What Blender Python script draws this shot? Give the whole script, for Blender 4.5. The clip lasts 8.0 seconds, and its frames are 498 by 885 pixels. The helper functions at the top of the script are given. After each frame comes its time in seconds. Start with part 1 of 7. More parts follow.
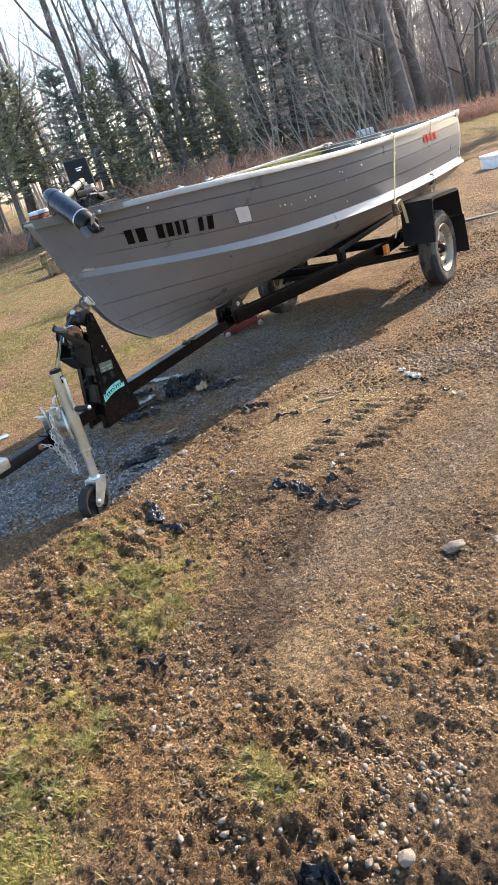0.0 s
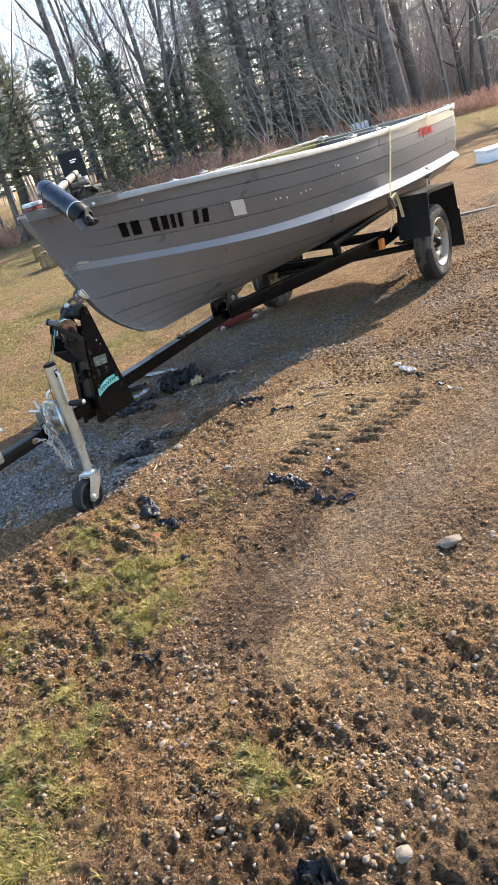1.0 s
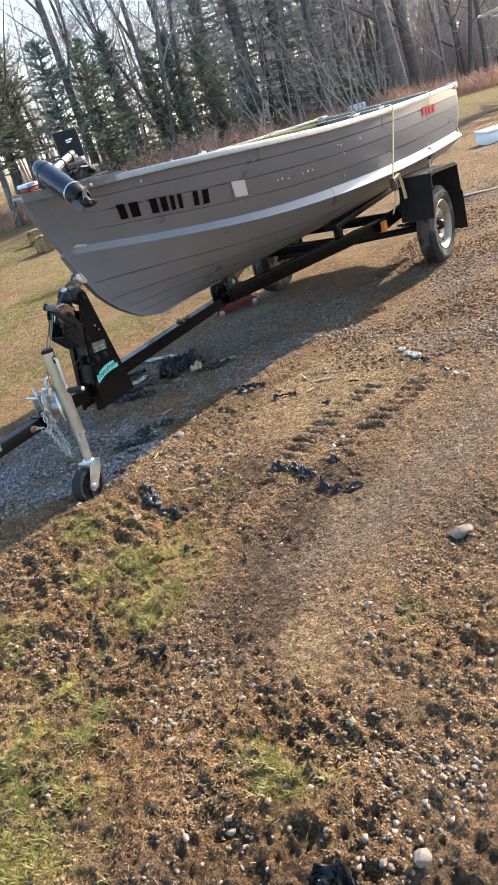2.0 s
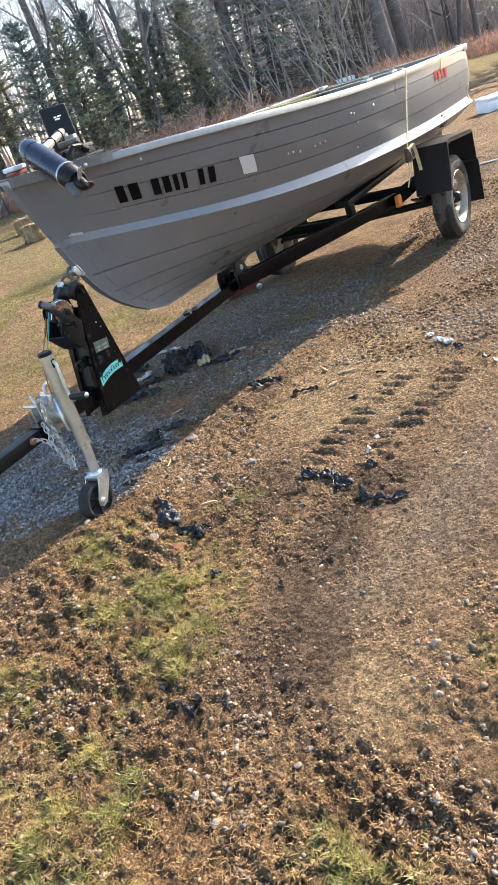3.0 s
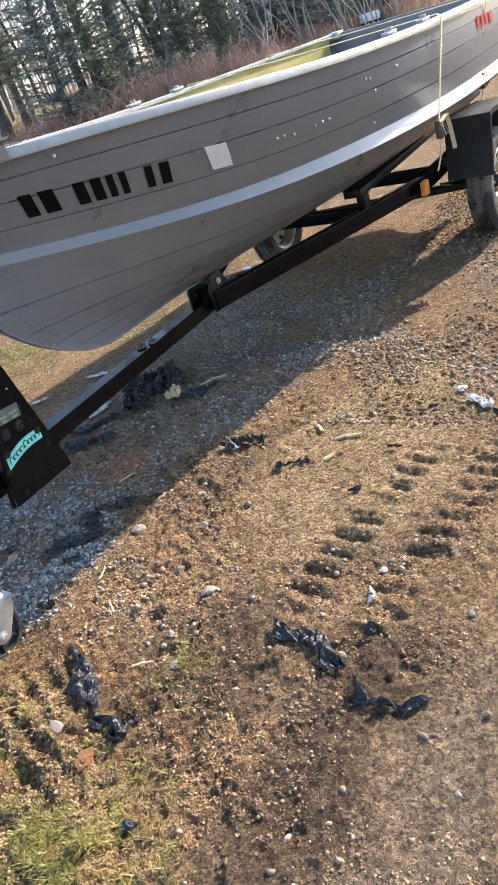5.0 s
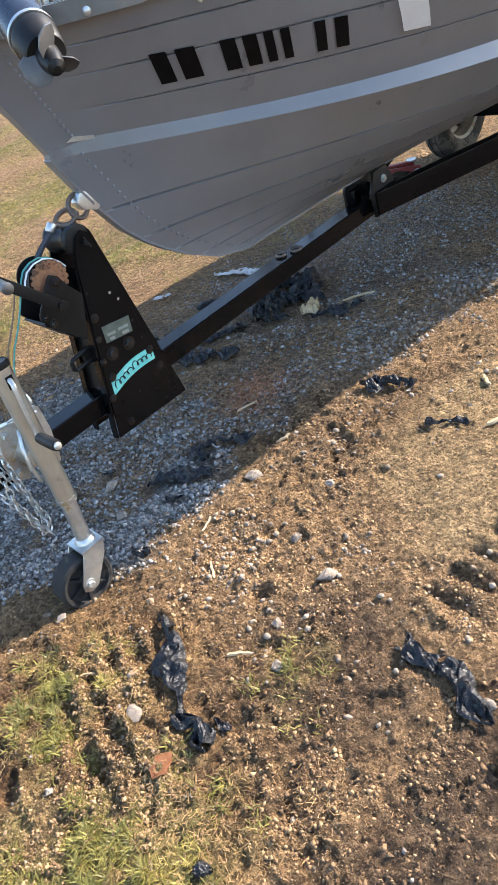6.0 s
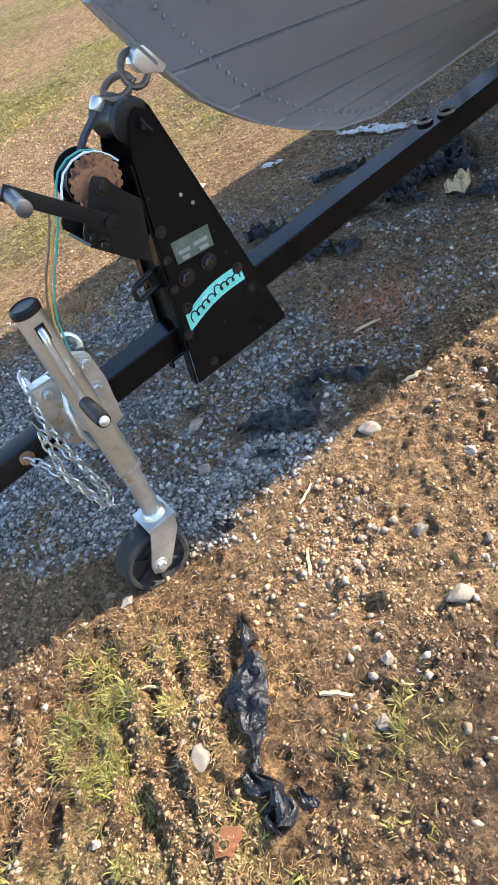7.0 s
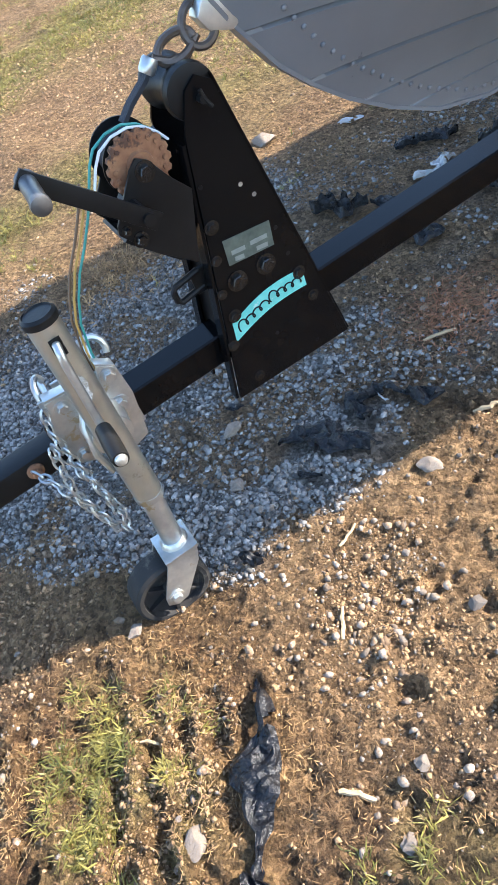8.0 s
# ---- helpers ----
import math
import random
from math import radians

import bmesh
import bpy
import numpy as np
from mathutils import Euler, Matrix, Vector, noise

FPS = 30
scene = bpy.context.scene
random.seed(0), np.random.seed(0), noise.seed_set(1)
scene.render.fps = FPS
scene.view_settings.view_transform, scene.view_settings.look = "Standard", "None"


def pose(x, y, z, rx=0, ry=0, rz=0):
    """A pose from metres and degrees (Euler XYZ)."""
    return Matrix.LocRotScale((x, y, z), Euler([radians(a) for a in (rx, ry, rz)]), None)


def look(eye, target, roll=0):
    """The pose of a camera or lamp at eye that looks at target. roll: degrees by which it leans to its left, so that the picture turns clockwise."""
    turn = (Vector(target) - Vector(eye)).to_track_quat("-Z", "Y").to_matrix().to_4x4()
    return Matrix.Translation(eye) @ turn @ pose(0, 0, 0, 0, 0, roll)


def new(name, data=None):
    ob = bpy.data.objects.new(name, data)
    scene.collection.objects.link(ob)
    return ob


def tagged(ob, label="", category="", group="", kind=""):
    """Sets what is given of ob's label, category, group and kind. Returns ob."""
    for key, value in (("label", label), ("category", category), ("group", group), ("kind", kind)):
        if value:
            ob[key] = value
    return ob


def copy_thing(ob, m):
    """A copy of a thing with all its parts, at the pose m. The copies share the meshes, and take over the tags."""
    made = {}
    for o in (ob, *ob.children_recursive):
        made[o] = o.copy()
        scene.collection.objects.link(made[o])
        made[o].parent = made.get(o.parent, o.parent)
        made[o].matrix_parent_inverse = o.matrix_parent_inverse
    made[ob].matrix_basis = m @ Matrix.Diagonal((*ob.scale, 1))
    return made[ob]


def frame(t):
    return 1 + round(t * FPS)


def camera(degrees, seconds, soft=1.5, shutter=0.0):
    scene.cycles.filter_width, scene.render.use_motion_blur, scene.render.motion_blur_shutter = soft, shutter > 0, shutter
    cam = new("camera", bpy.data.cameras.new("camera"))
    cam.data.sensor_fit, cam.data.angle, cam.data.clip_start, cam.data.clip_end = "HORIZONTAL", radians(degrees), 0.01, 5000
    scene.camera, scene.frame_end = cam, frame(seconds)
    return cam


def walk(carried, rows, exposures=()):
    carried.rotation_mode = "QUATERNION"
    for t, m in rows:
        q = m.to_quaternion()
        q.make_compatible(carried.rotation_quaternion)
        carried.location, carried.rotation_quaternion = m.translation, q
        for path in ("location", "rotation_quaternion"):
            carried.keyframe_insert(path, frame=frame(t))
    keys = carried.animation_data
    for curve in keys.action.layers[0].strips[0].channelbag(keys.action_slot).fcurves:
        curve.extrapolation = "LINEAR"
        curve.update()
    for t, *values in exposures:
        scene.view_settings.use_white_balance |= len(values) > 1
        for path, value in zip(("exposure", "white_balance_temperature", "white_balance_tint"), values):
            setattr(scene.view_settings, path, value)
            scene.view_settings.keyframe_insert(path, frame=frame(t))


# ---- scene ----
cam = camera(38.5, 8.0, soft=0.5)
PATH = [
    (0, (-0.024, 0.111, 1.312), (-0.212, 1.943, 0.531), -16.3),
    (0.5, (-0.034, 0.118, 1.314), (-0.206, 1.947, 0.523), -16.0),
    (1, (-0.031, 0.123, 1.309), (-0.206, 1.948, 0.51), -16.1),
    (2.3, (-0.096, 0.258, 1.289), (-0.269, 2.058, 0.436), -16.6),
    (2.5, (-0.141, 0.328, 1.282), (-0.312, 2.124, 0.418), -17.2),
    (3, (-0.165, 0.486, 1.274), (-0.343, 2.273, 0.393), -18.6),
    (3.5, (-0.103, 0.692, 1.294), (-0.3, 2.473, 0.407), -19.2),
    (4, (-0.072, 0.872, 1.284), (-0.261, 2.646, 0.38), -19.0),
    (4.2, (-0.063, 0.98, 1.278), (-0.243, 2.751, 0.367), -18.9),
    (5.3, (0.053, 1.526, 1.288), (-0.281, 3.203, 0.251), -18.4),
    (5.5, (0.042, 1.581, 1.289), (-0.375, 3.222, 0.224), -18.4),
    (6, (-0.06, 1.817, 1.226), (-0.674, 3.331, 0.072), -18.8),
    (6.5, (-0.149, 2.045, 1.186), (-0.97, 3.381, -0.055), -23.5),
    (7, (-0.17, 2.28, 1.121), (-1.109, 3.419, -0.228), -27.8),
    (7.5, (-0.215, 2.418, 1.104), (-1.203, 3.434, -0.306), -28.1),
    (8, (-0.28, 2.509, 1.1), (-1.296, 3.472, -0.328), -26.5),
]
EXPOSURES = [(0, 1.78, 6450, 10), (1.0, 1.78, 6450, 10), (3.5, 1.94, 6300, 10), (5.5, 2.02, 6200, 10), (6.5, 2.14, 6250, 10), (8.0, 2.22, 5950, 9)]
walk(cam, [(t, look(eye, target, roll)) for t, eye, target, roll in PATH], EXPOSURES)

# ---- light: low winter sun behind the boat, hazy blue sky ----
SUN_AZ, SUN_EL = 48.2, 31.0
world = bpy.data.worlds.new("sky")
scene.world = world
world.use_nodes = True
wn = world.node_tree.nodes
sky = wn.new("ShaderNodeTexSky")
sky.sky_type, sky.sun_disc = "NISHITA", False
sky.sun_elevation, sky.sun_rotation = radians(SUN_EL), radians(SUN_AZ)
sky.air_density, sky.dust_density, sky.ozone_density = 1.0, 0.8, 1.0
wn["Background"].inputs[1].default_value = 0.15
world.node_tree.links.new(sky.outputs[0], wn["Background"].inputs[0])
sun_dir = Vector((math.sin(radians(SUN_AZ)) * math.cos(radians(SUN_EL)), math.cos(radians(SUN_AZ)) * math.cos(radians(SUN_EL)), math.sin(radians(SUN_EL))))
lamp = bpy.data.lights.new("sun", "SUN")
lamp.energy, lamp.angle, lamp.color = 4.1, radians(0.6), (1.0, 0.87, 0.73)
new("sun", lamp).matrix_world = look(sun_dir * 60, (0, 0, 0))

# ---- materials ----


def rgb(c):
    return (*c, 1.0)


def surface(name, c1, c2, scale=8.0, rough=0.6, metal=0.0, bump=0.15, fine=60.0, c3=None, spot=0.62, spots=3.0, vary=0.0, coat=0.0, rough2=None, depth=0.004, obj=True, spec=0.5, through_light=0.0):
    """Two-tone noise at one scale, fine grain relief at another, stains or wear c3 where a third noise passes spot."""
    m = bpy.data.materials.new(name)
    m.use_nodes = True
    t = m.node_tree
    nd, ln = t.nodes, t.links
    b = nd["Principled BSDF"]
    co = nd.new("ShaderNodeTexCoord").outputs["Object"]
    n1 = nd.new("ShaderNodeTexNoise")
    n1.inputs["Scale"].default_value, n1.inputs["Detail"].default_value, n1.inputs["Roughness"].default_value = scale, 8, 0.62
    ln.new(co, n1.inputs["Vector"])
    ramp = nd.new("ShaderNodeValToRGB")
    ramp.color_ramp.elements[0].position, ramp.color_ramp.elements[1].position = 0.32, 0.68
    ramp.color_ramp.elements[0].color, ramp.color_ramp.elements[1].color = rgb(c1), rgb(c2)
    ln.new(n1.outputs["Fac"], ramp.inputs["Fac"])
    out = ramp.outputs["Color"]
    n2 = nd.new("ShaderNodeTexNoise")
    n2.inputs["Scale"].default_value, n2.inputs["Detail"].default_value = fine, 6
    ln.new(co, n2.inputs["Vector"])
    if c3:
        n3 = nd.new("ShaderNodeTexNoise")
        n3.inputs["Scale"].default_value, n3.inputs["Detail"].default_value, n3.inputs["Roughness"].default_value = spots, 10, 0.7
        ln.new(co, n3.inputs["Vector"])
        r3 = nd.new("ShaderNodeValToRGB")
        r3.color_ramp.elements[0].position, r3.color_ramp.elements[1].position = spot, spot + 0.05
        ln.new(n3.outputs["Fac"], r3.inputs["Fac"])
        mx = nd.new("ShaderNodeMix")
        mx.data_type = "RGBA"
        ln.new(r3.outputs["Color"], mx.inputs["Factor"])
        ln.new(out, mx.inputs["A"])
        mx.inputs["B"].default_value = rgb(c3)
        out = mx.outputs["Result"]
    if vary:
        info = nd.new("ShaderNodeObjectInfo") if obj else nd.new("ShaderNodeNewGeometry")
        src = info.outputs["Random"] if obj else info.outputs["Random Per Island"]
        mp = nd.new("ShaderNodeMapRange")
        mp.inputs["To Min"].default_value, mp.inputs["To Max"].default_value = 1 - vary, 1 + vary
        ln.new(src, mp.inputs["Value"])
        hs = nd.new("ShaderNodeHueSaturation")
        ln.new(mp.outputs["Result"], hs.inputs["Value"])
        ln.new(out, hs.inputs["Color"])
        out = hs.outputs["Color"]
    ln.new(out, b.inputs["Base Color"])
    b.inputs["Metallic"].default_value = metal
    rr = nd.new("ShaderNodeMapRange")
    rr.inputs["To Min"].default_value, rr.inputs["To Max"].default_value = rough - 0.1, (rough2 if rough2 else rough + 0.1)
    ln.new(n1.outputs["Fac"], rr.inputs["Value"])
    ln.new(rr.outputs["Result"], b.inputs["Roughness"])
    b.inputs["Coat Weight"].default_value = coat
    b.inputs["Specular IOR Level"].default_value = spec
    if bump:
        bp = nd.new("ShaderNodeBump")
        bp.inputs["Strength"].default_value, bp.inputs["Distance"].default_value = bump, depth
        ln.new(n2.outputs["Fac"], bp.inputs["Height"])
        ln.new(bp.outputs["Normal"], b.inputs["Normal"])
    if through_light:  # thin leaves and needles let part of the light through
        tl = nd.new("ShaderNodeBsdfTranslucent")
        ln.new(out, tl.inputs["Color"])
        ms = nd.new("ShaderNodeMixShader")
        ms.inputs[0].default_value = through_light
        ln.new(b.outputs[0], ms.inputs[1])
        ln.new(tl.outputs[0], ms.inputs[2])
        ln.new(ms.outputs[0], nd["Material Output"].inputs["Surface"])
    return m


HULL = surface("hull_paint", (0.130, 0.133, 0.138), (0.158, 0.161, 0.166), 5, 0.30, 0.0, 0.05, 40, (0.138, 0.130, 0.118), 0.64, 6, depth=0.002)
INNER = surface("inner_yellow", (0.60, 0.49, 0.17), (0.72, 0.60, 0.22), 6, 0.5, 0, 0.1, 40, (0.4, 0.38, 0.3), 0.62)
ALU = surface("worn_aluminium", (0.24, 0.235, 0.22), (0.32, 0.31, 0.29), 20, 0.42, 0.35, 0.1, 120, (0.23, 0.22, 0.20), 0.62, 14)
BARE = surface("bare_scratch", (0.62, 0.60, 0.55), (0.78, 0.75, 0.68), 60, 0.5, 0.2, 0.1, 120)
BLACK = surface("black_enamel", (0.004, 0.004, 0.0045), (0.006, 0.006, 0.006), 9, 0.13, 0, 0.02, 30, (0.010, 0.009, 0.008), 0.66, 8, spec=0.14, rough2=0.2)
GLOSS = surface("black_gloss_enamel", (0.003, 0.003, 0.0035), (0.005, 0.005, 0.005), 9, 0.14, 0, 0.015, 24, (0.009, 0.008, 0.007), 0.66, 8, spec=0.13, rough2=0.13)
BOLTM = surface("worn_black_bolt", (0.006, 0.006, 0.006), (0.014, 0.0135, 0.013), 40, 0.24, 0.1, 0.1, 120, (0.045, 0.03, 0.02), 0.66, 30, spec=0.5)
BLACKM = surface("black_dull_steel", (0.006, 0.006, 0.006), (0.011, 0.0105, 0.010), 12, 0.42, 0, 0.1, 80, (0.028, 0.020, 0.015), 0.67, 9, spec=0.2)
FENDER = surface("dusty_black_sheet", (0.012, 0.012, 0.013), (0.026, 0.025, 0.025), 7, 0.42, 0, 0.05, 60, (0.06, 0.05, 0.04), 0.62, 5, spec=0.3)
RUBBER = surface("rubber", (0.016, 0.0155, 0.015), (0.03, 0.028, 0.026), 14, 0.75, 0, 0.2, 90, (0.085, 0.074, 0.060), 0.50, 7, spec=0.25)
ZINC = surface("zinc_plate", (0.42, 0.43, 0.42), (0.60, 0.60, 0.56), 30, 0.34, 0.8, 0.08, 140, (0.42, 0.36, 0.24), 0.6, 18)
TUBE = surface("galvanised_tube", (0.40, 0.375, 0.31), (0.52, 0.49, 0.40), 14, 0.36, 0.75, 0.08, 120, (0.26, 0.24, 0.2), 0.62, 16)
RUST = surface("rust", (0.20, 0.085, 0.04), (0.34, 0.17, 0.08), 40, 0.85, 0.1, 0.4, 160, (0.10, 0.05, 0.03), 0.56, 30)
WHEELP = surface("wheel_paint", (0.25, 0.21, 0.15), (0.38, 0.33, 0.245), 12, 0.55, 0.1, 0.1, 90, (0.20, 0.12, 0.065), 0.54, 14)
AMBER = surface("amber_lens", (0.55, 0.17, 0.03), (0.65, 0.22, 0.05), 20, 0.25, 0, 0.1, 200)
REDL = surface("red_lens", (0.13, 0.015, 0.015), (0.20, 0.025, 0.022), 20, 0.35, 0, 0.05, 100)
PLANKM = surface("weathered_plank", (0.10, 0.088, 0.074), (0.16, 0.142, 0.12), 20, 0.9, 0, 0.4, 90)
DECAL = surface("white_vinyl", (0.86, 0.86, 0.85), (0.92, 0.92, 0.91), 30, 0.5, 0, 0.1, 90)
INK = surface("black_vinyl", (0.005, 0.005, 0.006), (0.009, 0.009, 0.010), 30, 0.45, 0, 0.05, 90, spec=0.15)
REDINK = surface("red_vinyl", (0.45, 0.05, 0.045), (0.6, 0.08, 0.06), 40, 0.5, 0, 0.05, 90)
TEAL = surface("teal_vinyl", (0.12, 0.48, 0.42), (0.20, 0.60, 0.52), 40, 0.42, 0, 0.05, 120, (0.45, 0.62, 0.58), 0.6, 60)
LABELM = surface("scratched_label", (0.30, 0.28, 0.24), (0.72, 0.70, 0.66), 160, 0.7, 0, 0.3, 300, (0.34, 0.31, 0.25), 0.52, 120)
PLATEG = surface("data_plate", (0.07, 0.09, 0.075), (0.13, 0.155, 0.13), 60, 0.4, 0.3, 0.1, 200)
PLATEW = surface("data_plate_print", (0.20, 0.23, 0.21), (0.28, 0.31, 0.28), 60, 0.4, 0.2, 0.1, 200)
MOTOR = surface("motor_paint", (0.010, 0.014, 0.026), (0.02, 0.025, 0.038), 18, 0.28, 0, 0.1, 140, (0.07, 0.08, 0.09), 0.66, 22, spec=0.35)
PROP = surface("propeller_grey", (0.05, 0.05, 0.052), (0.10, 0.097, 0.092), 24, 0.4, 0.2, 0.05, 120)
ROPE = surface("yellow_webbing", (0.42, 0.36, 0.19), (0.54, 0.47, 0.27), 40, 0.8, 0, 0.4, 300)
STRAP = surface("winch_strap", (0.015, 0.016, 0.02), (0.03, 0.03, 0.035), 40, 0.8, 0, 0.4, 300)
HOOKM = surface("brown_steel", (0.09, 0.07, 0.055), (0.15, 0.115, 0.09), 40, 0.45, 0.6, 0.2, 200)
WIREG = surface("green_wire", (0.04, 0.24, 0.20), (0.06, 0.30, 0.25), 30, 0.5, 0, 0.05, 90)
WIREY = surface("yellow_wire", (0.42, 0.25, 0.05), (0.5, 0.3, 0.08), 30, 0.5, 0, 0.05, 90)
WIREB = surface("brown_wire", (0.12, 0.07, 0.04), (0.16, 0.10, 0.05), 30, 0.5, 0, 0.05, 90)
WIREW = surface("white_wire", (0.6, 0.64, 0.66), (0.7, 0.74, 0.76), 30, 0.5, 0, 0.05, 90)
BAG = surface("black_film", (0.004, 0.0045, 0.006), (0.011, 0.0115, 0.014), 30, 0.28, 0, 0.9, 120, (0.055, 0.044, 0.032), 0.67, 26, depth=0.006, spec=0.3)
PAPER = surface("white_film", (0.36, 0.355, 0.35), (0.52, 0.51, 0.49), 20, 0.5, 0, 0.4, 70, (0.26, 0.21, 0.15), 0.56, 16)
STONE = surface("limestone", (0.165, 0.133, 0.104), (0.30, 0.252, 0.205), 40, 0.9, 0, 0.6, 200, (0.22, 0.15, 0.092), 0.54, 30, vary=0.3)
GRAVEL = surface("grey_gravel", (0.12, 0.112, 0.10), (0.28, 0.262, 0.24), 70, 0.9, 0, 0.4, 300, (0.13, 0.10, 0.075), 0.55, 40, vary=0.65, obj=False)
PEBBLE = surface("tan_pebble", (0.16, 0.118, 0.080), (0.31, 0.255, 0.200), 60, 0.9, 0, 0.4, 300, (0.18, 0.115, 0.065), 0.50, 40, vary=0.45, obj=False)
CLOD = surface("soil_clod", (0.21, 0.126, 0.062), (0.36, 0.228, 0.115), 18, 0.95, 0, 0.8, 160, vary=0.34, obj=False, depth=0.006)
DAMPCLOD = surface("damp_clod", (0.09, 0.055, 0.030), (0.19, 0.120, 0.066), 18, 0.95, 0, 0.8, 160, vary=0.3, obj=False, depth=0.006, spec=0.15)
GRASS = surface("grass_blade", (0.11, 0.120, 0.024), (0.35, 0.275, 0.070), 6, 0.5, 0, 0.0, 90, vary=0.5, obj=False, through_light=0.35)
STRAW = surface("dead_grass", (0.20, 0.105, 0.042), (0.44, 0.28, 0.115), 12, 0.7, 0, 0.0, 90, vary=0.6, obj=False, through_light=0.15)
TWIG = surface("stick_wood", (0.34, 0.24, 0.13), (0.5, 0.38, 0.22), 30, 0.8, 0, 0.4, 120)
LEAFM = surface("dead_leaf", (0.28, 0.10, 0.04), (0.40, 0.17, 0.07), 60, 0.7, 0, 0.3, 150)
BARK = surface("bark", (0.085, 0.075, 0.068), (0.17, 0.152, 0.138), 5, 0.95, 0, 0.8, 24, depth=0.03, vary=0.3)
# TWIGS and both needle colours are lifted to stand in for haze
TWIGS = surface("thin_branches", (0.25, 0.213, 0.20), (0.41, 0.36, 0.34), 3, 0.9, 0, 0.0, 24, vary=0.25)
PALE = surface("pale_branches", (0.20, 0.18, 0.155), (0.32, 0.29, 0.255), 3, 0.8, 0, 0.0, 24)
NEEDLE = surface("spruce_needles", (0.16, 0.19, 0.165), (0.28, 0.32, 0.265), 1.2, 0.6, 0, 0.0, 24, vary=0.4, obj=False, through_light=0.5)
NEEDLE2 = surface("pine_needles", (0.20, 0.215, 0.135), (0.33, 0.33, 0.205), 1.2, 0.6, 0, 0.0, 24, vary=0.4, obj=False, through_light=0.5)
BRUSH = surface("red_brush", (0.36, 0.20, 0.14), (0.52, 0.32, 0.22), 0.8, 0.9, 0, 0.0, 20, vary=0.3, obj=False)
HAY = surface("hay", (0.22, 0.145, 0.07), (0.40, 0.27, 0.135), 9, 0.95, 0, 1.0, 60, depth=0.03)
SIDING = surface("pale_siding", (0.55, 0.54, 0.52), (0.62, 0.61, 0.58), 2, 0.7, 0, 0.1, 20)
SHINGLE = surface("grey_shingle", (0.16, 0.155, 0.15), (0.24, 0.235, 0.23), 3, 0.9, 0, 0.3, 20)
CARBLUE = surface("car_paint_blue", (0.02, 0.03, 0.08), (0.03, 0.045, 0.11), 2, 0.25, 0.2, 0, 20, coat=0.6)
GLASSY = surface("dark_glass", (0.01, 0.012, 0.014), (0.02, 0.022, 0.025), 2, 0.1, 0, 0, 20)
FOAM = surface("white_foam", (0.68, 0.68, 0.67), (0.8, 0.8, 0.79), 6, 0.7, 0, 0.2, 60, (0.45, 0.4, 0.33), 0.62)
CUSHION = surface("pale_blue_vinyl", (0.55, 0.60, 0.66), (0.68, 0.72, 0.76), 10, 0.5, 0, 0.1, 60)

# ---- the boat's own frame: s metres aft of the stem head, w towards the port side, h up ----
HEAD = radians(32.06)
AFT, PORT = Vector((math.sin(HEAD), math.cos(HEAD), 0)), Vector((math.cos(HEAD), -math.sin(HEAD), 0))
ORIGIN = Vector((-0.982, 3.230, 0))
RIG = Matrix(((AFT.x, -PORT.x, 0, ORIGIN.x), (AFT.y, -PORT.y, 0, ORIGIN.y), (0, 0, 1, 0), (0, 0, 0, 1)))


def F(s, w, h):
    return Vector((s, -w, h))


def rig_xy(s, w):
    p = RIG @ F(s, w, 0)
    return p.x, p.y


def to_rig(x, y):
    """Boat-frame s and w of ground places, as arrays."""
    dx, dy = x - ORIGIN.x, y - ORIGIN.y
    return dx * AFT.x + dy * AFT.y, dx * PORT.x + dy * PORT.y


# ---- mesh helpers ----


def finish(name, bm, material, angle=35):
    me = bpy.data.meshes.new(name)
    bmesh.ops.recalc_face_normals(bm, faces=bm.faces)
    bm.to_mesh(me)
    bm.free()
    for p in me.polygons:
        p.use_smooth = True
    me.set_sharp_from_angle(angle=radians(angle))
    for mt in material if isinstance(material, (list, tuple)) else [material]:
        me.materials.append(mt)
    return me


def part(name, bm, material, parent, label="", angle=35):
    ob = new(name, finish(name, bm, material, angle))
    ob.parent = parent
    return tagged(ob, label)


def thing(name, label, category, m=None, group="", kind=""):
    ob = new(name)
    ob.empty_display_size = 0.1
    if m is not None:
        ob.matrix_world = m
    return tagged(ob, label, category, group, kind)


def solo(name, bm, material, label, category, m=None, group="", kind="", angle=35):
    ob = new(name, finish(name, bm, material, angle))
    if m is not None:
        ob.matrix_world = m
    return tagged(ob, label, category, group, kind)


def bevel(bm, geom_faces, r, seg=2):
    edges = list({e for f in geom_faces for e in f.edges})
    bmesh.ops.bevel(bm, geom=edges, offset=r, segments=seg, affect="EDGES", profile=0.6)


def block(bm, a, b, r=0.0, seg=2, m=None):
    """A box between corners a and b, edges rounded by r."""
    got = bmesh.ops.create_cube(bm, size=1.0)["verts"]
    lo, hi = Vector(a), Vector(b)
    for v in got:
        v.co = Vector(((v.co.x + 0.5) * (hi.x - lo.x) + lo.x, (v.co.y + 0.5) * (hi.y - lo.y) + lo.y, (v.co.z + 0.5) * (hi.z - lo.z) + lo.z))
        if m is not None:
            v.co = m @ v.co
    faces = {f for v in got for f in v.link_faces}
    if r:
        bevel(bm, faces, r, seg)


def frame_of(d):
    d = d.normalized()
    u = d.cross(Vector((0, 0, 1)))
    if u.length < 1e-4:
        u = d.cross(Vector((1, 0, 0)))
    u.normalize()
    return u, d.cross(u).normalized()


